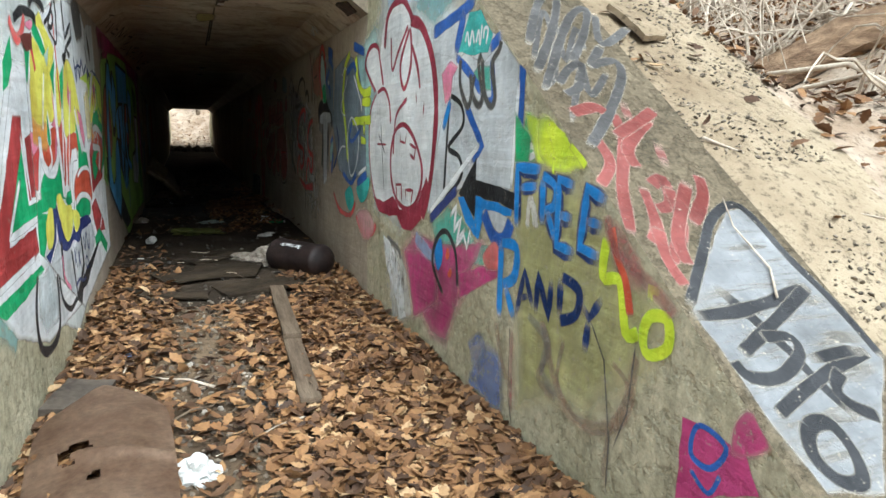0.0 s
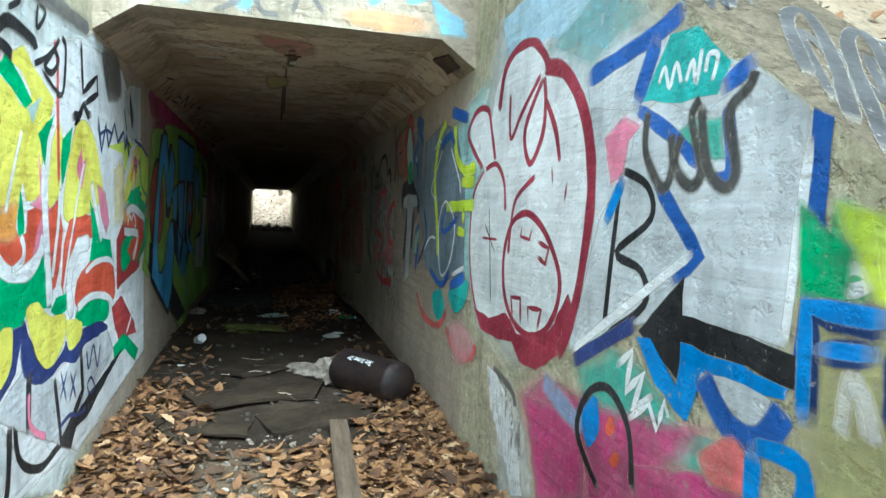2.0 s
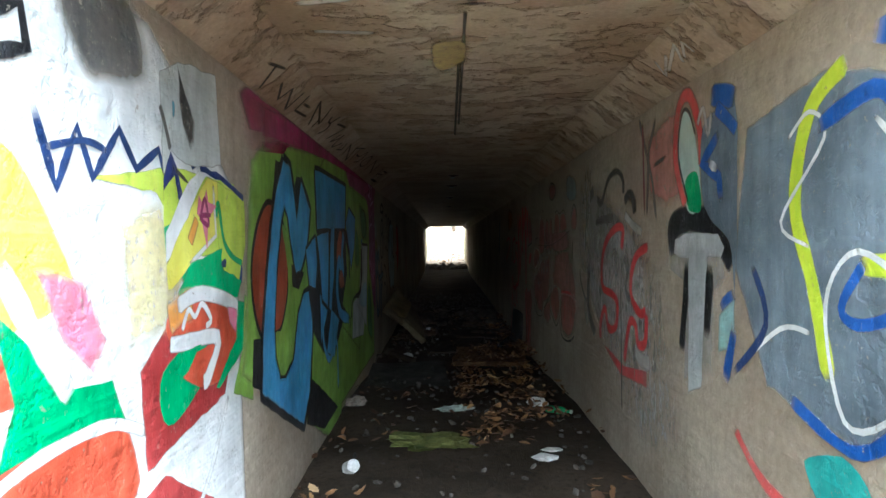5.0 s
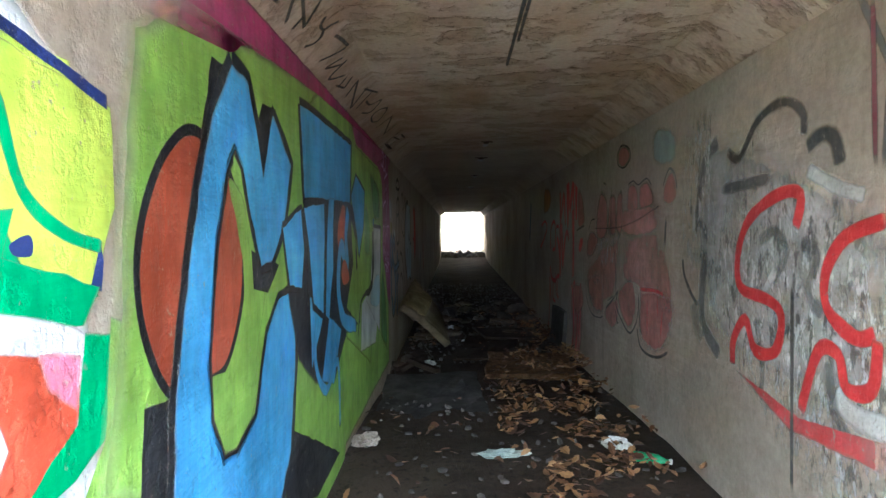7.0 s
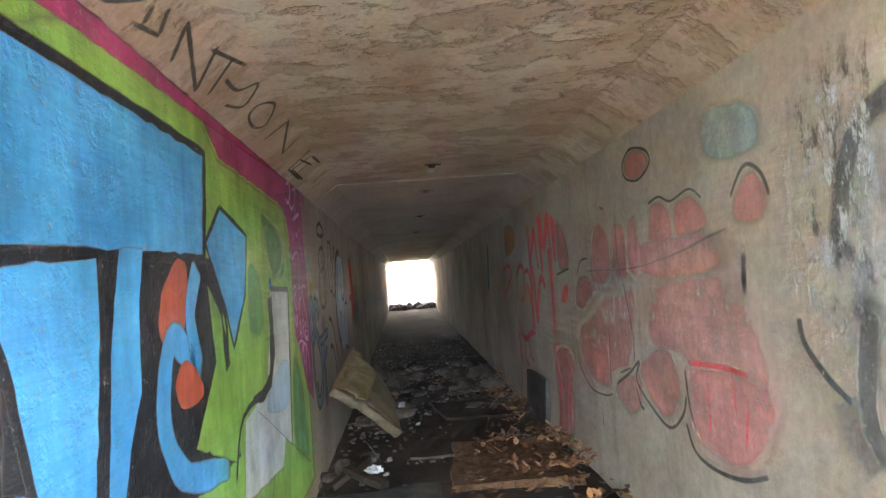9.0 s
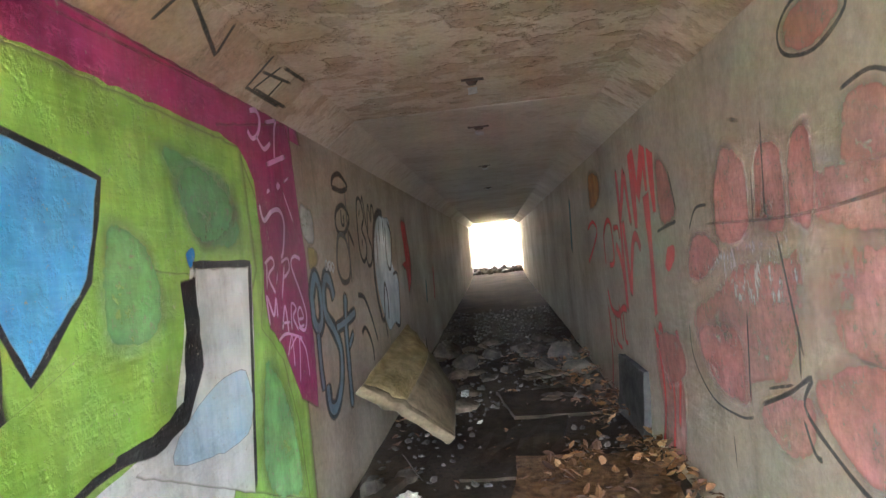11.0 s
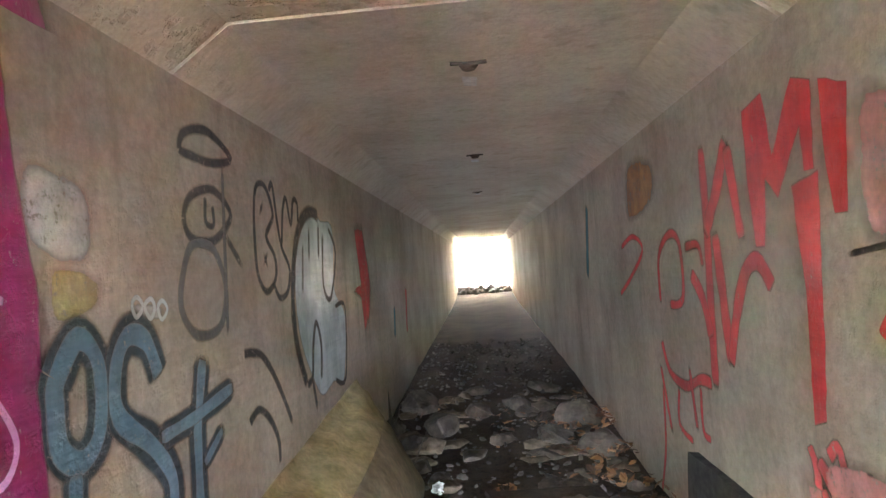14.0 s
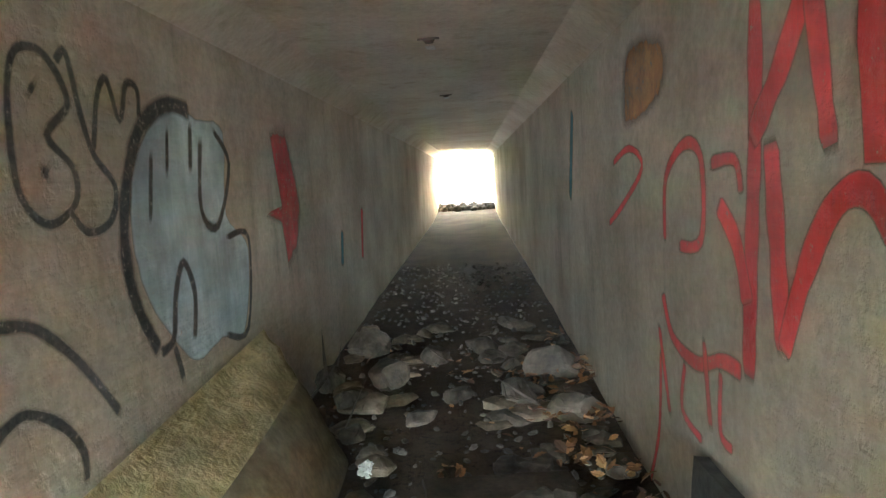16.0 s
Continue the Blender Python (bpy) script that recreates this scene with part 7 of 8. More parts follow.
def build_drum():
    """A small steel tank on its side, dished ends, rolled hoops and white painted marks."""
    ax = empty("tank", pose(0.645, 7.33, floor_z(0.64, 7.3) + 0.135, 0, 0, 33) @ Matrix.Diagonal((0.86, 1.0, 0.82, 1)), "dark rusted cylindrical steel tank lying on its side among leaves", "tank")
    bm = bmesh.new()
    r, half = 0.19, 0.31
    prof = [(-half - 0.06, 0.05), (-half - 0.045, 0.11), (-half - 0.01, 0.165), (-half + 0.01, r), (-half + 0.03, r + 0.006), (-half + 0.05, r), (-0.02, r), (0.0, r + 0.004), (0.02, r), (half - 0.05, r), (half - 0.03, r + 0.006), (half - 0.01, r), (half + 0.01, 0.165), (half + 0.045, 0.11), (half + 0.06, 0.05)]
    rings = [[bm.verts.new((rr * math.cos(6.2832 * k / 40), y, rr * math.sin(6.2832 * k / 40))) for k in range(40)] for y, rr in prof]
    for a, b in zip(rings, rings[1:]):
        for k in range(40):
            bm.faces.new((a[k], a[(k + 1) % 40], b[(k + 1) % 40], b[k]))
    bm.faces.new(rings[0][::-1])
    bm.faces.new(rings[-1])
    for v in bm.verts:
        v.co += noise.noise_vector(v.co * 6) * 0.006
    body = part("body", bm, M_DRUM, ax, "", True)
    bm = bmesh.new()
    for k in range(40):
        a0, a1 = 6.2832 * k / 40, 6.2832 * (k + 1) / 40
        q = []
        for a, rr, y in ((a0, 0.15, -half - 0.028), (a1, 0.15, -half - 0.028), (a1, 0.165, -half - 0.02), (a0, 0.165, -half - 0.02)):
            q.append(bm.verts.new((rr * math.cos(a), y - 0.006, rr * math.sin(a))))
        bm.faces.new(q)
    part("end_rim", bm, M_DRUM, body, "rusted rolled rim")
    # unreadable white marks wrapped round the upper side
    for k, (y0, tall, lean) in enumerate(((-0.12, 0.05, 0.03), (-0.07, 0.03, -0.03), (-0.03, 0.04, 0.025), (0.015, 0.035, 0.02), (0.06, 0.03, -0.025), (0.10, 0.045, 0.03))):
        bm = bmesh.new()
        for da, dy, l in ((0.0, 0.0, tall), (0.0, 0.022, tall * 0.9), (tall / 0.2, 0.0, 0.0)):
            n = 6
            rows = []
            for s in range(n + 1):
                a = math.radians(118) + (da + (l * s / n) / 0.2 if l else da)
                yy = y0 + dy + lean * s / n if l else y0 + 0.026 * s / n
                rr = 0.1955
                rows.append([bm.verts.new((rr * math.cos(a + e), yy + f, rr * math.sin(a + e))) for e, f in ((0, -0.005), (0, 0.005))] if l else [bm.verts.new((rr * math.cos(a + e), yy, rr * math.sin(a + e))) for e in (-0.03, 0.03)])
            for p, q in zip(rows, rows[1:]):
                bm.faces.new((p[0], p[1], q[1], q[0]))
        part("painted_mark", bm, M_LETTER, body, "white painted mark")


build_drum()


def crumple(name, x, y, s, mat, label, category, seed, flat=0.5, sub=3, up=0.0, turn=0):
    bm = bmesh.new()
    bmesh.ops.create_icosphere(bm, subdivisions=sub, radius=1)
    o = Vector((seed * 3.7, seed, 0))
    for v in bm.verts:
        n = noise.noise(v.co * 2.1 + o) * 0.5 + abs(noise.noise(v.co * 5 + o)) * 0.45 + noise.noise(v.co * 11 + o) * 0.12
        v.co *= 0.75 + n
        v.co = Vector((v.co.x * s[0], v.co.y * s[1], max(v.co.z, -0.6) * s[2]))
    low = min(v.co.z for v in bm.verts)
    for v in bm.verts:
        v.co.z -= low
    thing(name, bm, mat, pose(x, y, floor_z(x, y) - 0.012 + up, 0, 0, turn), label, category)


crumple("crumpled_bag", -0.36, 3.72, (0.085, 0.10, 0.07), M_WHITE, "crumpled dirty white plastic bag on the leaves", "litter", 1)
crumple("plastic_scrap", -0.34, 3.5, (0.05, 0.03, 0.02), M_SILVERBAG, "small pale green plastic scrap on the leaves", "litter", 2)
crumple("blue_film", -0.72, 5.38, (0.12, 0.05, 0.025), M_BLUE, "torn blue plastic film on dry leaves", "litter", 3)
crumple("pale_film", -0.86, 5.46, (0.07, 0.03, 0.02), M_WHITE, "torn white plastic film on dry leaves", "litter", 4)
crumple("dark_film", 0.06, 4.36, (0.11, 0.07, 0.02), M_BLACKISH, "torn dark plastic film beside the plank", "litter", 5)
crumple("rag", 0.36, 7.75, (0.17, 0.20, 0.13), M_CLOTH, "dirty grey rag heaped beside the tank", "rag", 6)
crumple("rag", 0.22, 7.98, (0.20, 0.10, 0.06), M_CLOTH, "flattened dirty rag on the earth floor", "rag", 7)


def build_can(x, y, turn):
    bm = bmesh.new()
    bmesh.ops.create_cone(bm, cap_ends=True, segments=20, radius1=0.045, radius2=0.042, depth=0.10)
    for v in bm.verts:
        v.co += noise.noise_vector(v.co * 30) * 0.006
    thing("paper_cup", bm, M_WHITE, pose(x, y, floor_z(x, y) + 0.045, 62, 0, turn), "dented white cup lying on the dark earth", "cup")


build_can(-0.76, 9.2, 30)
for x, y, s, k in ((-0.82, 8.3, 0.05, 1), (-0.74, 8.36, 0.04, 2), (0.55, 9.4, 0.10, 3), (0.62, 9.55, 0.07, 4)):
    crumple("paper_scrap", x, y, (s, s * 0.7, s * 0.35), M_WHITE, "small crumpled white scrap on the earth", "litter", 10 + k, sub=2)
crumple("moss_clump", -0.25, 9.7, (0.36, 0.22, 0.05), plain("dull_moss", (0.06, 0.07, 0.02), (0.13, 0.13, 0.04), 9, 0.95), "low clump of dull yellow-green moss on earth", "moss", 20)

bm = rough_box(1.75, 0.05, 0.34, 61, 0.045, 14)
thing("crumbled_ledge", bm, M_SAND, pose(0.05, 6.325, 2.62), "pale crumbling ledge on the concrete lintel", "ledge")
for k in range(26):
    x, y, a, l = rng.uniform(-0.75, 0.7), rng.uniform(2.8, 8.5), rng.uniform(0, 6.28), rng.uniform(0.15, 0.6)
    p = [(x + l * f * math.cos(a), y + l * f * math.sin(a), floor_z(max(-1, min(1, x + l * f * math.cos(a))), y + l * f * math.sin(a)) + 0.03 + 0.015 * math.sin(6 * f)) for f in (0, 0.33, 0.66, 1)]
    if all(abs(q[0]) < 1.0 for q in p):
        o = Vector(p[0])
        thing("twig", tube([Vector(q) - o for q in p], rng.uniform(0.003, 0.008), 0.002, 5, 0.1), M_PLANK if k % 2 else M_TWIG, Matrix.Translation(o), "thin dry twig lying on the leaves", "twig", "twigs on the path")

# ---- things inside the tunnel ----
flat_board(-0.56, 12.3, 0.92, 1.9, 3, 12, M_SLAB, 0.03, 0.0, "floor_sheet", "large flat grey sheet lying on the tunnel floor", "sheet")
flat_board(0.08, 14.9, 0.7, 1.7, -6, 13, M_BOARD, 0.03, 0.02, "floor_sheet", "dark flat sheet lying across the tunnel floor", "sheet")
flat_board(0.35, 15.9, 0.75, 1.0, 8, 14, M_BOARD, 0.04, 0.03, "floor_sheet", "dark buckled sheet lying on rubble", "sheet", tip=4)
bm = rough_box(0.95, 1.25, 0.075, 71, 0.04, 8)
thing("sodden_mulch", bm, M_MULCH, pose(0.47, 13.75, floor_z(0.4, 13.7) - 0.02, 0, 0, -4), "low matted heap of sodden brown leaves on the floor", "leaves")
crumple("plastic_bag", -0.05, 10.66, (0.15, 0.06, 0.04), M_SILVERBAG, "crumpled pale green plastic bag on wet leaves", "litter", 30)
crumple("foil_wrapper", 0.70, 10.82, (0.10, 0.07, 0.06), M_WHITE, "crumpled white wrapper on wet leaves", "litter", 31)
crumple("dry_clump", -0.95, 10.9, (0.10, 0.10, 0.06), M_CLOTH, "small heap of tan debris by the wall", "debris", 32)


def build_bottle(x, y, turn):
    e = empty("bottle", pose(x, y, floor_z(x, y) + 0.035, 90, 0, turn), "crushed green plastic bottle lying on wet leaves", "bottle")
    bm = bmesh.new()
    prof = [(0.0, 0.02), (0.005, 0.034), (0.06, 0.036), (0.08, 0.031), (0.10, 0.036), (0.15, 0.034), (0.185, 0.02), (0.20, 0.013), (0.22, 0.013)]
    rings = [[bm.verts.new((r * math.cos(6.2832 * k / 18), r * math.sin(6.2832 * k / 18) * 0.9, z - 0.11)) for k in range(18)] for z, r in prof]
    for a, b in zip(rings, rings[1:]):
        for k in range(18):
            bm.faces.new((a[k], a[(k + 1) % 18], b[(k + 1) % 18], b[k]))
    bm.faces.new(rings[0][::-1])
    for v in bm.verts:
        v.co += noise.noise_vector(v.co * 25) * 0.006
    part("body", bm, M_GREEN, e, "", True)
    bm = bmesh.new()
    bmesh.ops.create_cone(bm, cap_ends=True, segments=14, radius1=0.016, radius2=0.016, depth=0.018, matrix=Matrix.Translation((0, 0, 0.115)))
    part("cap", bm, M_WHITE, e, "white screw cap")


build_bottle(0.84, 10.55, 60)


def build_mattress():
    """A thick foam slab slumped against the wall: broad soiled face, yellow top strip and pale front edge."""
    e = empty("foam_mattress", pose(-0.75, 15.4, -0.18), "slumped yellowed foam mattress leaning on the tunnel wall", "mattress")
    corner = {(0, 0): Vector((-0.985, 14.35, 0.46)), (1, 0): Vector((-0.42, 14.85, -0.10)), (0, 1): Vector((-0.99, 16.75, 0.60)), (1, 1): Vector((-0.52, 16.55, -0.12))}
    base = Vector((-0.75, 15.4, -0.18))

    def face(u, v, depth):
        p = (corner[0, 0] * (1 - u) + corner[1, 0] * u) * (1 - v) + (corner[0, 1] * (1 - u) + corner[1, 1] * u) * v
        n = Vector((0.74, -0.12, 0.66)).normalized()
        bulge = 0.13 * math.sin(math.pi * min(1, u * 1.0)) * math.sin(math.pi * min(1, max(0, v)) * 0.9 + 0.15)
        wrinkle = 0.03 * noise.noise(Vector((u * 9, v * 5, 2))) * (1.6 if u < 0.4 else 0.4)
        p = p + n * (bulge + wrinkle - depth)
        p.x = max(p.x, -1.05)
        p.z = max(p.z, -0.22)
        return p - base

    def patch(u0, u1, v0, v1, nu, nv, d0, d1):
        bm = bmesh.new()
        tops = [[bm.verts.new(face(u0 + (u1 - u0) * i / nu, v0 + (v1 - v0) * j / nv, d0)) for i in range(nu + 1)] for j in range(nv + 1)]
        lows = [[bm.verts.new(face(u0 + (u1 - u0) * i / nu, v0 + (v1 - v0) * j / nv, d1)) for i in range(nu + 1)] for j in range(nv + 1)]
        for j in range(nv):
            for i in range(nu):
                bm.faces.new((tops[j][i], tops[j][i + 1], tops[j + 1][i + 1], tops[j + 1][i]))
                bm.faces.new((lows[j][i], lows[j + 1][i], lows[j + 1][i + 1], lows[j][i + 1]))
        for j in range(nv):
            for i in (0, nu):
                bm.faces.new((tops[j][i], tops[j + 1][i], lows[j + 1][i], lows[j][i]))
        for i in range(nu):
            for j in (0, nv):
                bm.faces.new((tops[j][i], tops[j][i + 1], lows[j][i + 1], lows[j][i]))
        return bm

    part("cover", patch(0.40, 1.0, 0.03, 1.0, 14, 24, 0.0, 0.10), M_TICKING, e, "soiled brown ticking", True)
    part("foam_top", patch(0.0, 0.40, 0.03, 1.0, 12, 30, -0.004, 0.10), M_FOAM, e, "wrinkled yellow foam", True)
    part("front_edge", patch(0.0, 1.0, -0.01, 0.03, 18, 3, -0.004, 0.07), M_TICKING, e, "pale foam edge", True)


build_mattress()
bm = rough_box(0.05, 0.85, 0.52, 21, 0.02, 4)
thing("leaning_slab", bm, M_SLAB, pose(0.99, 15.15, floor_z(0.95, 15.2) - 0.03, 0, 5, 2), "grey broken slab leaning on the tunnel wall", "slab")


def stone(x, y, s, seed, mat=None):
    bm = bmesh.new()
    r = random.Random(seed)
    for _ in range(22):
        d = Vector((r.gauss(0, 1), r.gauss(0, 1), r.gauss(0, 1))).normalized() * r.uniform(0.42, 0.56)
        bm.verts.new((d.x * s[0], d.y * s[1], d.z * s[2]))
    hull = bmesh.ops.convex_hull(bm, input=bm.verts[:])
    bmesh.ops.delete(bm, geom=[v for v in bm.verts if not v.link_faces], context="VERTS")
    bmesh.ops.bevel(bm, geom=bm.edges[:], offset=0.06 * min(s), segments=1, affect="EDGES")
    bmesh.ops.subdivide_edges(bm, edges=bm.edges[:], cuts=1, use_grid_fill=True)
    for v in bm.verts:
        v.co += noise.noise_vector(v.co * 14 + Vector((seed, 0, 0))) * 0.012
    thing("stone", bm, mat or M_ROCK, pose(x, y, floor_z(x, y) + s[2] * 0.18, 0, 0, seed * 47), "rough broken stone in the rubble on the tunnel floor", "stone", "rubble stones")


for k, (x, y, a, b, c) in enumerate(((-0.78, 18.9, 0.50, 0.40, 0.34), (-0.50, 18.15, 0.62, 0.40, 0.26), (-0.70, 17.6, 0.34, 0.30, 0.22), (-0.15, 18.6, 0.36, 0.3, 0.2), (0.78, 18.15, 0.55, 0.50, 0.32), (0.50, 17.65, 0.42, 0.34, 0.2),
                                     (0.82, 17.3, 0.40, 0.36, 0.26), (-0.44, 16.75, 0.20, 0.16, 0.13), (-0.18, 17.25, 0.30, 0.2, 0.1), (0.25, 18.9, 0.5, 0.3, 0.16), (-0.6, 17.05, 0.2, 0.2, 0.14), (0.93, 16.5, 0.2, 0.22, 0.16),
                                     (0.05, 17.7, 0.3, 0.24, 0.12), (0.6, 19.6, 0.7, 0.25, 0.14), (-0.2, 19.6, 0.4, 0.3, 0.12), (0.88, 15.9, 0.18, 0.2, 0.14), (-0.95, 18.0, 0.3, 0.3, 0.3), (-0.9, 14.0, 0.22, 0.18, 0.2), (-0.72, 14.25, 0.2, 0.16, 0.14),
                                     (0.86, 13.9, 0.14, 0.16, 0.10), (0.7, 14.4, 0.12, 0.12, 0.08), (-0.98, 13.6, 0.2, 0.3, 0.16))):
    stone(x, y, (a, b, c), k + 1)
for k in range(95):
    x, y, a = (1 if k % 2 else -1) * rng.uniform(0.28, 0.97), rng.uniform(15.8, 19.6), rng.uniform(0.1, 0.42)
    stone(x, y, (a, a * rng.uniform(0.5, 0.9), a * rng.uniform(0.16, 0.4)), 60 + k, M_TANROCK if k % 2 == 0 or k % 5 == 0 else None)
for k in range(26):
    stone(-1.0 + 2.0 * (k % 13) / 12 + rng.uniform(-0.05, 0.05), 36.9 + 0.7 * (k // 13) + rng.uniform(-0.2, 0.2), (rng.uniform(0.22, 0.45), rng.uniform(0.25, 0.4), rng.uniform(0.16, 0.34)), 200 + k)
crumple("white_scrap", -0.42, 16.55, (0.06, 0.07, 0.05), M_WHITE, "crumpled white scrap among the rubble stones", "litter", 41)
crumple("white_scrap", -0.2, 15.55, (0.07, 0.04, 0.03), M_WHITE, "small white scrap on the dark sheet", "litter", 42)
crumple("white_scrap", -0.65, 13.85, (0.08, 0.06, 0.05), M_WHITE, "small pale scrap among the debris", "litter", 43)
for k, (x, y, a) in enumerate(((-0.95, 13.3, 12), (-0.85, 13.7, -25), (-0.7, 13.5, 40))):
    bm = rough_box(0.07, 0.9 - 0.2 * k, 0.05, 50 + k, 0.01, 3)
    thing("timber_scrap", bm, M_BOARD, pose(x, y, floor_z(x, y) + 0.03 * k, 4, 0, a), "short dark timber scrap by the wall foot", "timber", "timber scraps")


def ceiling_fixture(y, s):
    """The place of a lamp mounting: a dark boss standing in for its hole, and a broken pale patch."""
    e = empty("lamp_mount", pose(0.0, y, CEIL if y < JOINT else CEIL - 0.003), "dark boss standing in for the hole of a lamp mounting on the ceiling", "lamp mount", "lamp mounts")
    # Dark boss in place of a hole, whose shade is put into its colour.
    bm = bmesh.new()
    bmesh.ops.create_cone(bm, cap_ends=True, segments=14, radius1=0.03 * s, radius2=0.045 * s, depth=0.02, matrix=Matrix.Translation((0, 0, -0.01)))
    part("boss", bm, M_SNAG, e)
    bm = rough_box(0.07 * s, 0.14 * s, 0.006, int(y), 0.012, 3)
    for v in bm.verts:
        v.co += Vector((0, 0.22 * s, -0.014))
    part("patch", bm, M_WHITE, e, "pale broken patch")
    bm = rough_box(0.16 * s, 0.03, 0.008, int(y) + 3, 0.008, 3)
    for v in bm.verts:
        v.co += Vector((0, -0.08 * s, -0.012))
    part("scar", bm, M_SNAG, e, "dark rusty scar")


for y, s in ((7.2, 0.7), (13.62, 0.8), (15.05, 1.0), (17.6, 0.9), (20.5, 0.8)):
    ceiling_fixture(y, s)
# Nothing is cut out: a dark slab carries the shade of the broken hollow.
bm = rough_box(0.13, 0.20, 0.035, 77, 0.03, 4)
thing("broken_corner", bm, M_SNAG, pose(0.945, 6.55, 2.195, 0, 36, 10), "dark slab standing in for a shaded broken hollow in the ceiling corner", "spall")


# ---- woods above the banks ----
def stick(points, r, label="bleached dead branch lying on the bank", group="dead branches"):
    o = Vector(points[0])
    thing("branch", tube([Vector(p) - o for p in points], r, r * 0.35, 6, 0.15), M_TWIG, Matrix.Translation(o), label, "branch", group, smooth=True)


def build_log():
    pts = []
    for k in range(14):
        f = k / 13
        x = 3.35 + 3.9 * f
        pts.append((x, 4.72 - 0.35 * f, terrain_z(x, 4.6) + 0.12 + 0.03 * math.sin(9 * f)))
    e = empty("rotten_log", Matrix.Translation(pts[0]), "large rotten brown log lying on the wooded bank", "log")
    o = Vector(pts[0])
    part("trunk", tube([Vector(p) - o for p in pts], 0.13, 0.24, 12, 0.16), M_ROTTEN, e, "", False)
    part("stub", tube([(0.9, 0.0, 0.12), (1.0, -0.1, 0.35), (1.15, -0.16, 0.5)], 0.05, 0.03, 7, 0.2), M_TWIG, e, "pale broken limb stub")


build_log()
for k in range(42):
    x, y = rng.uniform(2.7, 9), rng.uniform(1.0, 9)
    a, l = rng.uniform(0, 6.28), rng.uniform(0.6, 2.6)
    bend = rng.normal(0, 0.2)
    if x + l * math.cos(a + bend) < 2.8:
        continue
    stick([(x + l * f * math.cos(a + bend * f), y + l * f * math.sin(a + bend * f), terrain_z(x + l * f * math.cos(a + bend * f), y + l * f * math.sin(a + bend * f)) + 0.03 + 0.12 * math.sin(3.1 * f) * (k % 3)) for f in (0, 0.25, 0.5, 0.75, 1.0)], rng.uniform(0.008, 0.03))
stick([(3.3, 4.95, 1.45), (3.35, 5.1, 1.8), (3.45, 5.2, 2.2), (3.6, 5.25, 2.7)], 0.03, "pale dead stick standing in the woods")
stick([(3.9, 4.9, 1.5), (4.2, 4.9, 1.85), (4.6, 4.95, 2.2), (5.0, 5.1, 2.5)], 0.03, "pale dead stick leaning over the log")
stick([(1.72, 3.3, slope_right(3.3) + 0.02), (1.9, 3.2, slope_right(3.2) + 0.02), (2.2, 2.9, slope_right(2.9) + 0.03), (2.5, 2.8, slope_right(2.8) + 0.05)], 0.007, "thin dry twig lying on the sandy bank")
stick([(1.45, 2.62, slope_right(2.62) + 0.015), (1.52, 2.72, slope_right(2.72) + 0.015), (1.5, 2.88, slope_right(2.88) + 0.02), (1.56, 3.0, slope_right(3.0) + 0.02)], 0.005, "thin dry vine lying on the coping")
stick([(1.0, 6.28, 2.98), (0.8, 6.26, 2.85), (0.72, 6.26, 2.7), (0.6, 6.27, 2.66)], 0.008, "thin bare vine hanging over the lintel")
stick([(1.55, 5.6, 3.0), (1.35, 5.7, 3.0), (1.1, 5.85, 2.85), (0.98, 6.0, 2.78)], 0.008, "thin bare vine hanging over the wall")
flat = rough_box(0.17, 0.34, 0.03, 31, 0.03, 4)
thing("stone_slab", flat, M_SAND, Matrix.Translation((1.98, 4.15, slope_right(4.15) - 0.02)) @ pose(0, 0, 0, 37, 0, 10), "pale flat stone slab lying on the sandy bank", "stone")


def build_brush(seed, x, y, spread, count):
    """A tangle of arching bare stems rising from one stool."""
    r = random.Random(seed)
    e = empty("bramble", pose(x, y, terrain_z(x, y) - 0.03), "tangle of pale bare arching stems on the wooded bank", "bush", "bare brambles")
    for _ in range(count):
        a, l, h = r.uniform(0, 6.28), spread * r.uniform(0.5, 1.2), spread * r.uniform(0.25, 0.8)
        pts, bx, by = [], r.uniform(-0.15, 0.15), r.uniform(-0.15, 0.15)
        for k in range(7):
            f = k / 6
            px, py = bx + l * f * math.cos(a + 0.5 * f), by + l * f * math.sin(a + 0.5 * f)
            ground = terrain_z(x + px, y + py) - terrain_z(x, y)
            pts.append((px, py, max(ground + 0.02, ground * f + h * math.sin(2.7 * f) + r.uniform(-0.03, 0.03))))
        part("stem", tube(pts, r.uniform(0.006, 0.016), 0.003, 5, 0.1), M_TWIG, e)


for k, (x, y, w, n) in enumerate(((2.9, 4.9, 1.0, 12), (3.3, 5.9, 1.3, 14), (2.7, 6.6, 1.1, 12), (4.2, 5.2, 1.3, 12), (4.6, 6.8, 1.6, 14), (3.6, 7.6, 1.5, 12), (5.6, 5.8, 1.6, 12), (6.2, 7.8, 1.8, 12), (3.4, 3.7, 0.8, 8), (5.0, 4.0, 1.2, 8))):
    build_brush(30 + k, x, y, w, n)


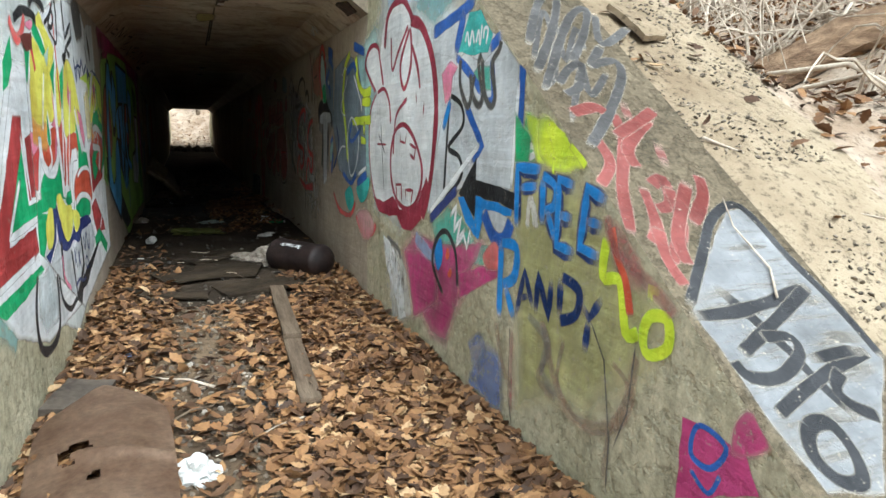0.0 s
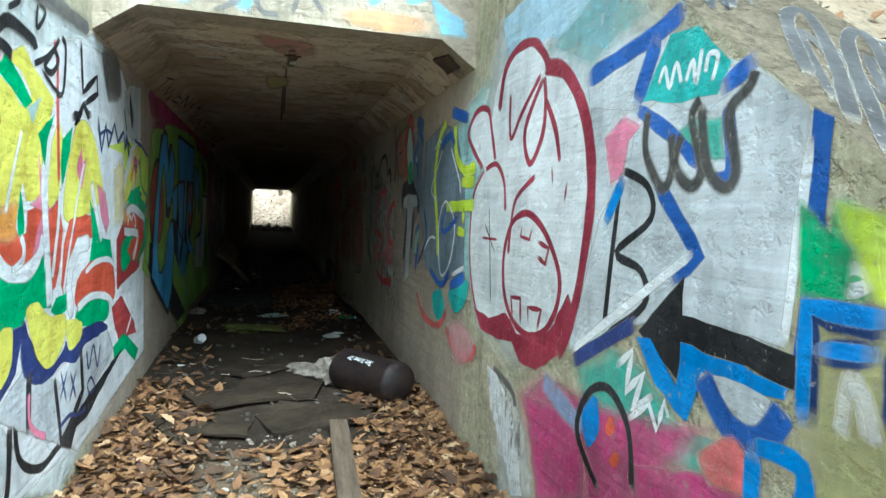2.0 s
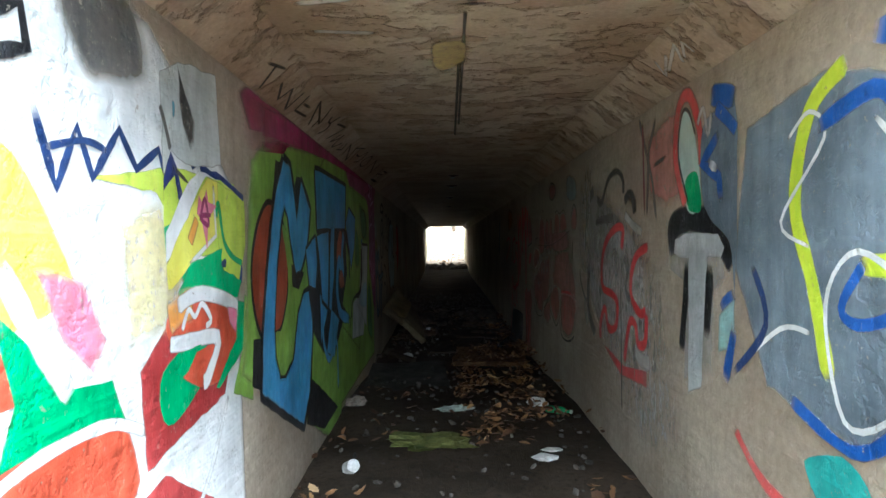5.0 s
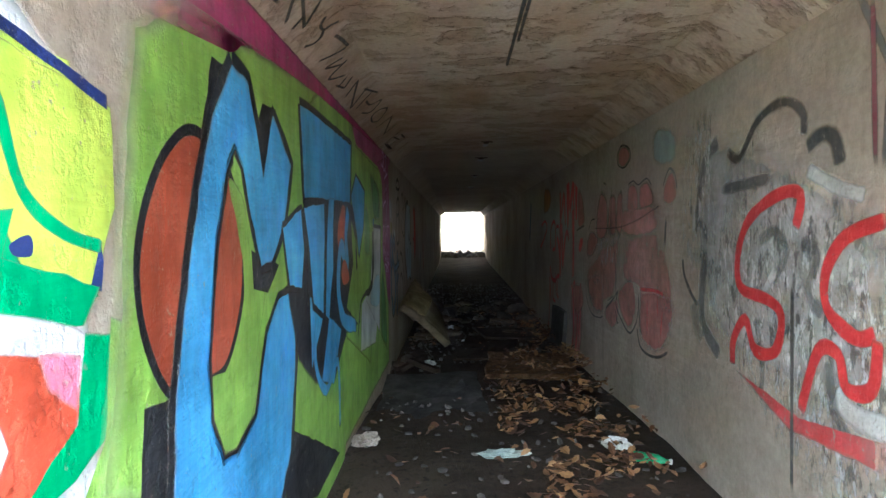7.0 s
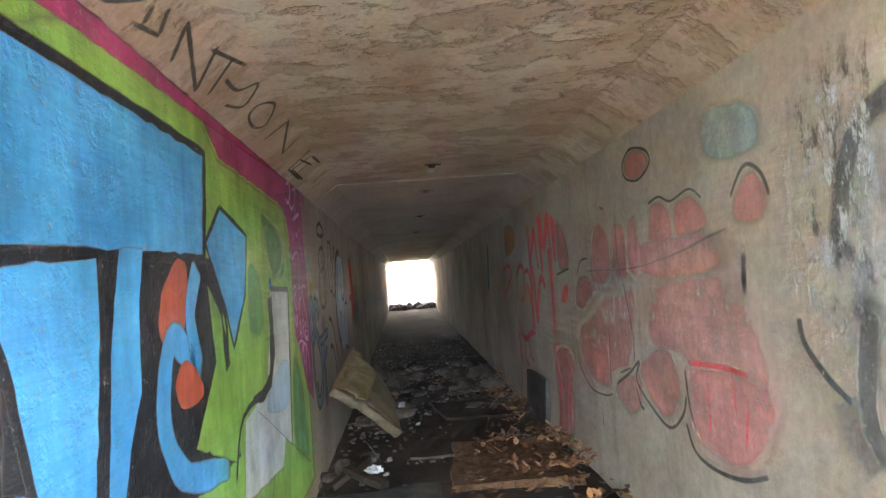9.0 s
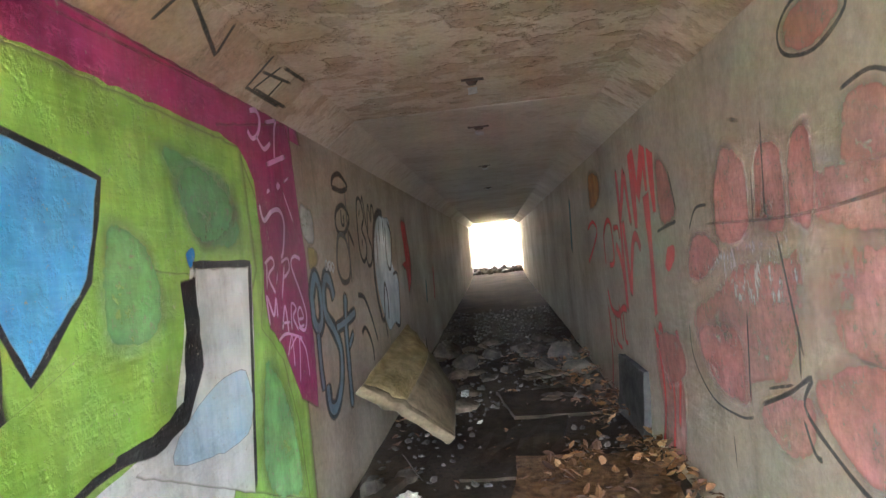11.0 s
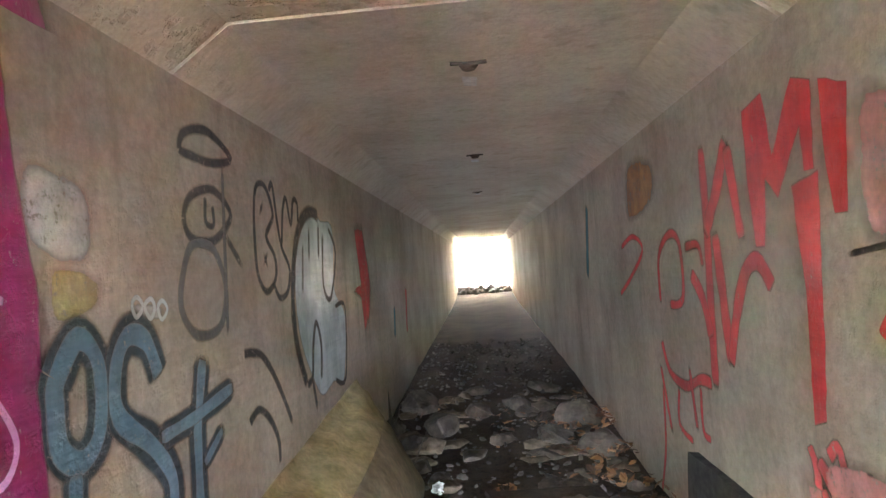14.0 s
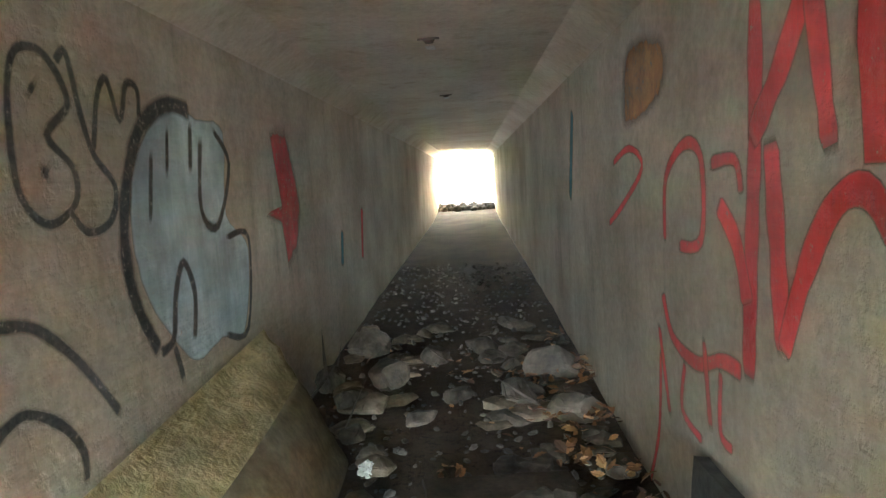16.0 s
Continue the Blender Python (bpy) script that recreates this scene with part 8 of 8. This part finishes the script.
def build_tree(seed, height, radius):
    """A bare winter tree: tapered trunk, limbs and fine forking twigs."""
    r = random.Random(seed)
    e = empty("bare_tree", Matrix(), "leafless grey winter tree with fine bare twigs", "tree", "bare trees")
    lean = Vector((r.uniform(-0.12, 0.12), r.uniform(-0.12, 0.12), 1))
    trunk = [lean * (height * f) + Vector((0.12 * math.sin(5 * f + seed), 0.12 * math.cos(4 * f), -0.15 if f == 0 else 0)) for f in (0, 0.1, 0.25, 0.4, 0.55, 0.7, 0.85, 1.0)]
    part("trunk", tube(trunk, radius, radius * 0.2, 9, 0.08), M_BARK, e, "", True)
    twigs = bmesh.new()
    for k in range(13):
        f = 0.12 + 0.85 * k / 12
        o = trunk[0].lerp(trunk[-1], f)
        a = r.uniform(0, 6.28)
        l = height * (0.42 - 0.22 * f) * r.uniform(0.7, 1.2)
        d = Vector((math.cos(a), math.sin(a), r.uniform(0.15, 0.8)))
        limb = [o + d * (l * s) + Vector((0, 0, 0.12 * l * s * s)) + Vector((r.uniform(-1, 1), r.uniform(-1, 1), r.uniform(-1, 1))) * 0.05 * l * s for s in (0, 0.25, 0.5, 0.75, 1)]
        part("limb", tube(limb, radius * (0.42 - 0.25 * f), 0.008, 6, 0.1), M_BARK, e)
        for _ in range(9):
            s = r.uniform(0.25, 1)
            p = limb[0].lerp(limb[-1], s)
            q = d + Vector((r.uniform(-1, 1), r.uniform(-1, 1), r.uniform(-0.4, 1)))
            m = l * r.uniform(0.15, 0.4)
            tip = p + q * m + Vector((0, 0, r.uniform(-0.1, 0.2) * m))
            add_tube(twigs, [p, p.lerp(tip, 0.5) + Vector((r.uniform(-1, 1), r.uniform(-1, 1), 0)) * 0.06 * m, tip], 0.012, 0.004, 4)
            for _ in range(2):
                w = p.lerp(tip, r.uniform(0.3, 0.9))
                add_tube(twigs, [w, w + Vector((r.uniform(-1, 1), r.uniform(-1, 1), r.uniform(-0.2, 0.8))) * m * 0.5], 0.006, 0.003, 3)
    tw = part("twigs", twigs, M_TWIG, e, "fine bare twigs")
    tagged(tw, kind="stuff")
    return e


kinds = [build_tree(3, 9, 0.14), build_tree(8, 11, 0.18), build_tree(12, 7, 0.08)]
spots_for_trees = [(5.2, 7.2), (6.6, 4.2), (7.4, 9.5), (9.0, 6.5), (8.2, 12.0), (11.5, 9.0), (5.8, 13.0), (12, 15), (4.3, 10.2), (14, 6), (9.5, 2.5), (-4.2, 7.5), (-6, 5), (-5, 11), (-8, 9), (-7, 1), (7, -1), (2.2, 11.5), (-1.5, 13), (3.6, 8.8), (5.0, 9.2), (6.2, 10.6), (7.8, 7.8), (10.2, 8.2), (3.2, 12.6), (6.8, 14.5), (9.8, 11.2),
                   (-3, 48), (1.2, 51), (3.5, 47), (-1, 56), (-5, 54), (5, 59), (0.6, 45.5), (-6, 64), (2, 66)]
for k, (x, y) in enumerate(spots_for_trees):
    m = pose(x, y, terrain_z(x, y) - 0.05, 0, 0, k * 77)
    if k < 3:
        kinds[k].matrix_world = m
    else:
        copy_thing(kinds[k % 3], m)
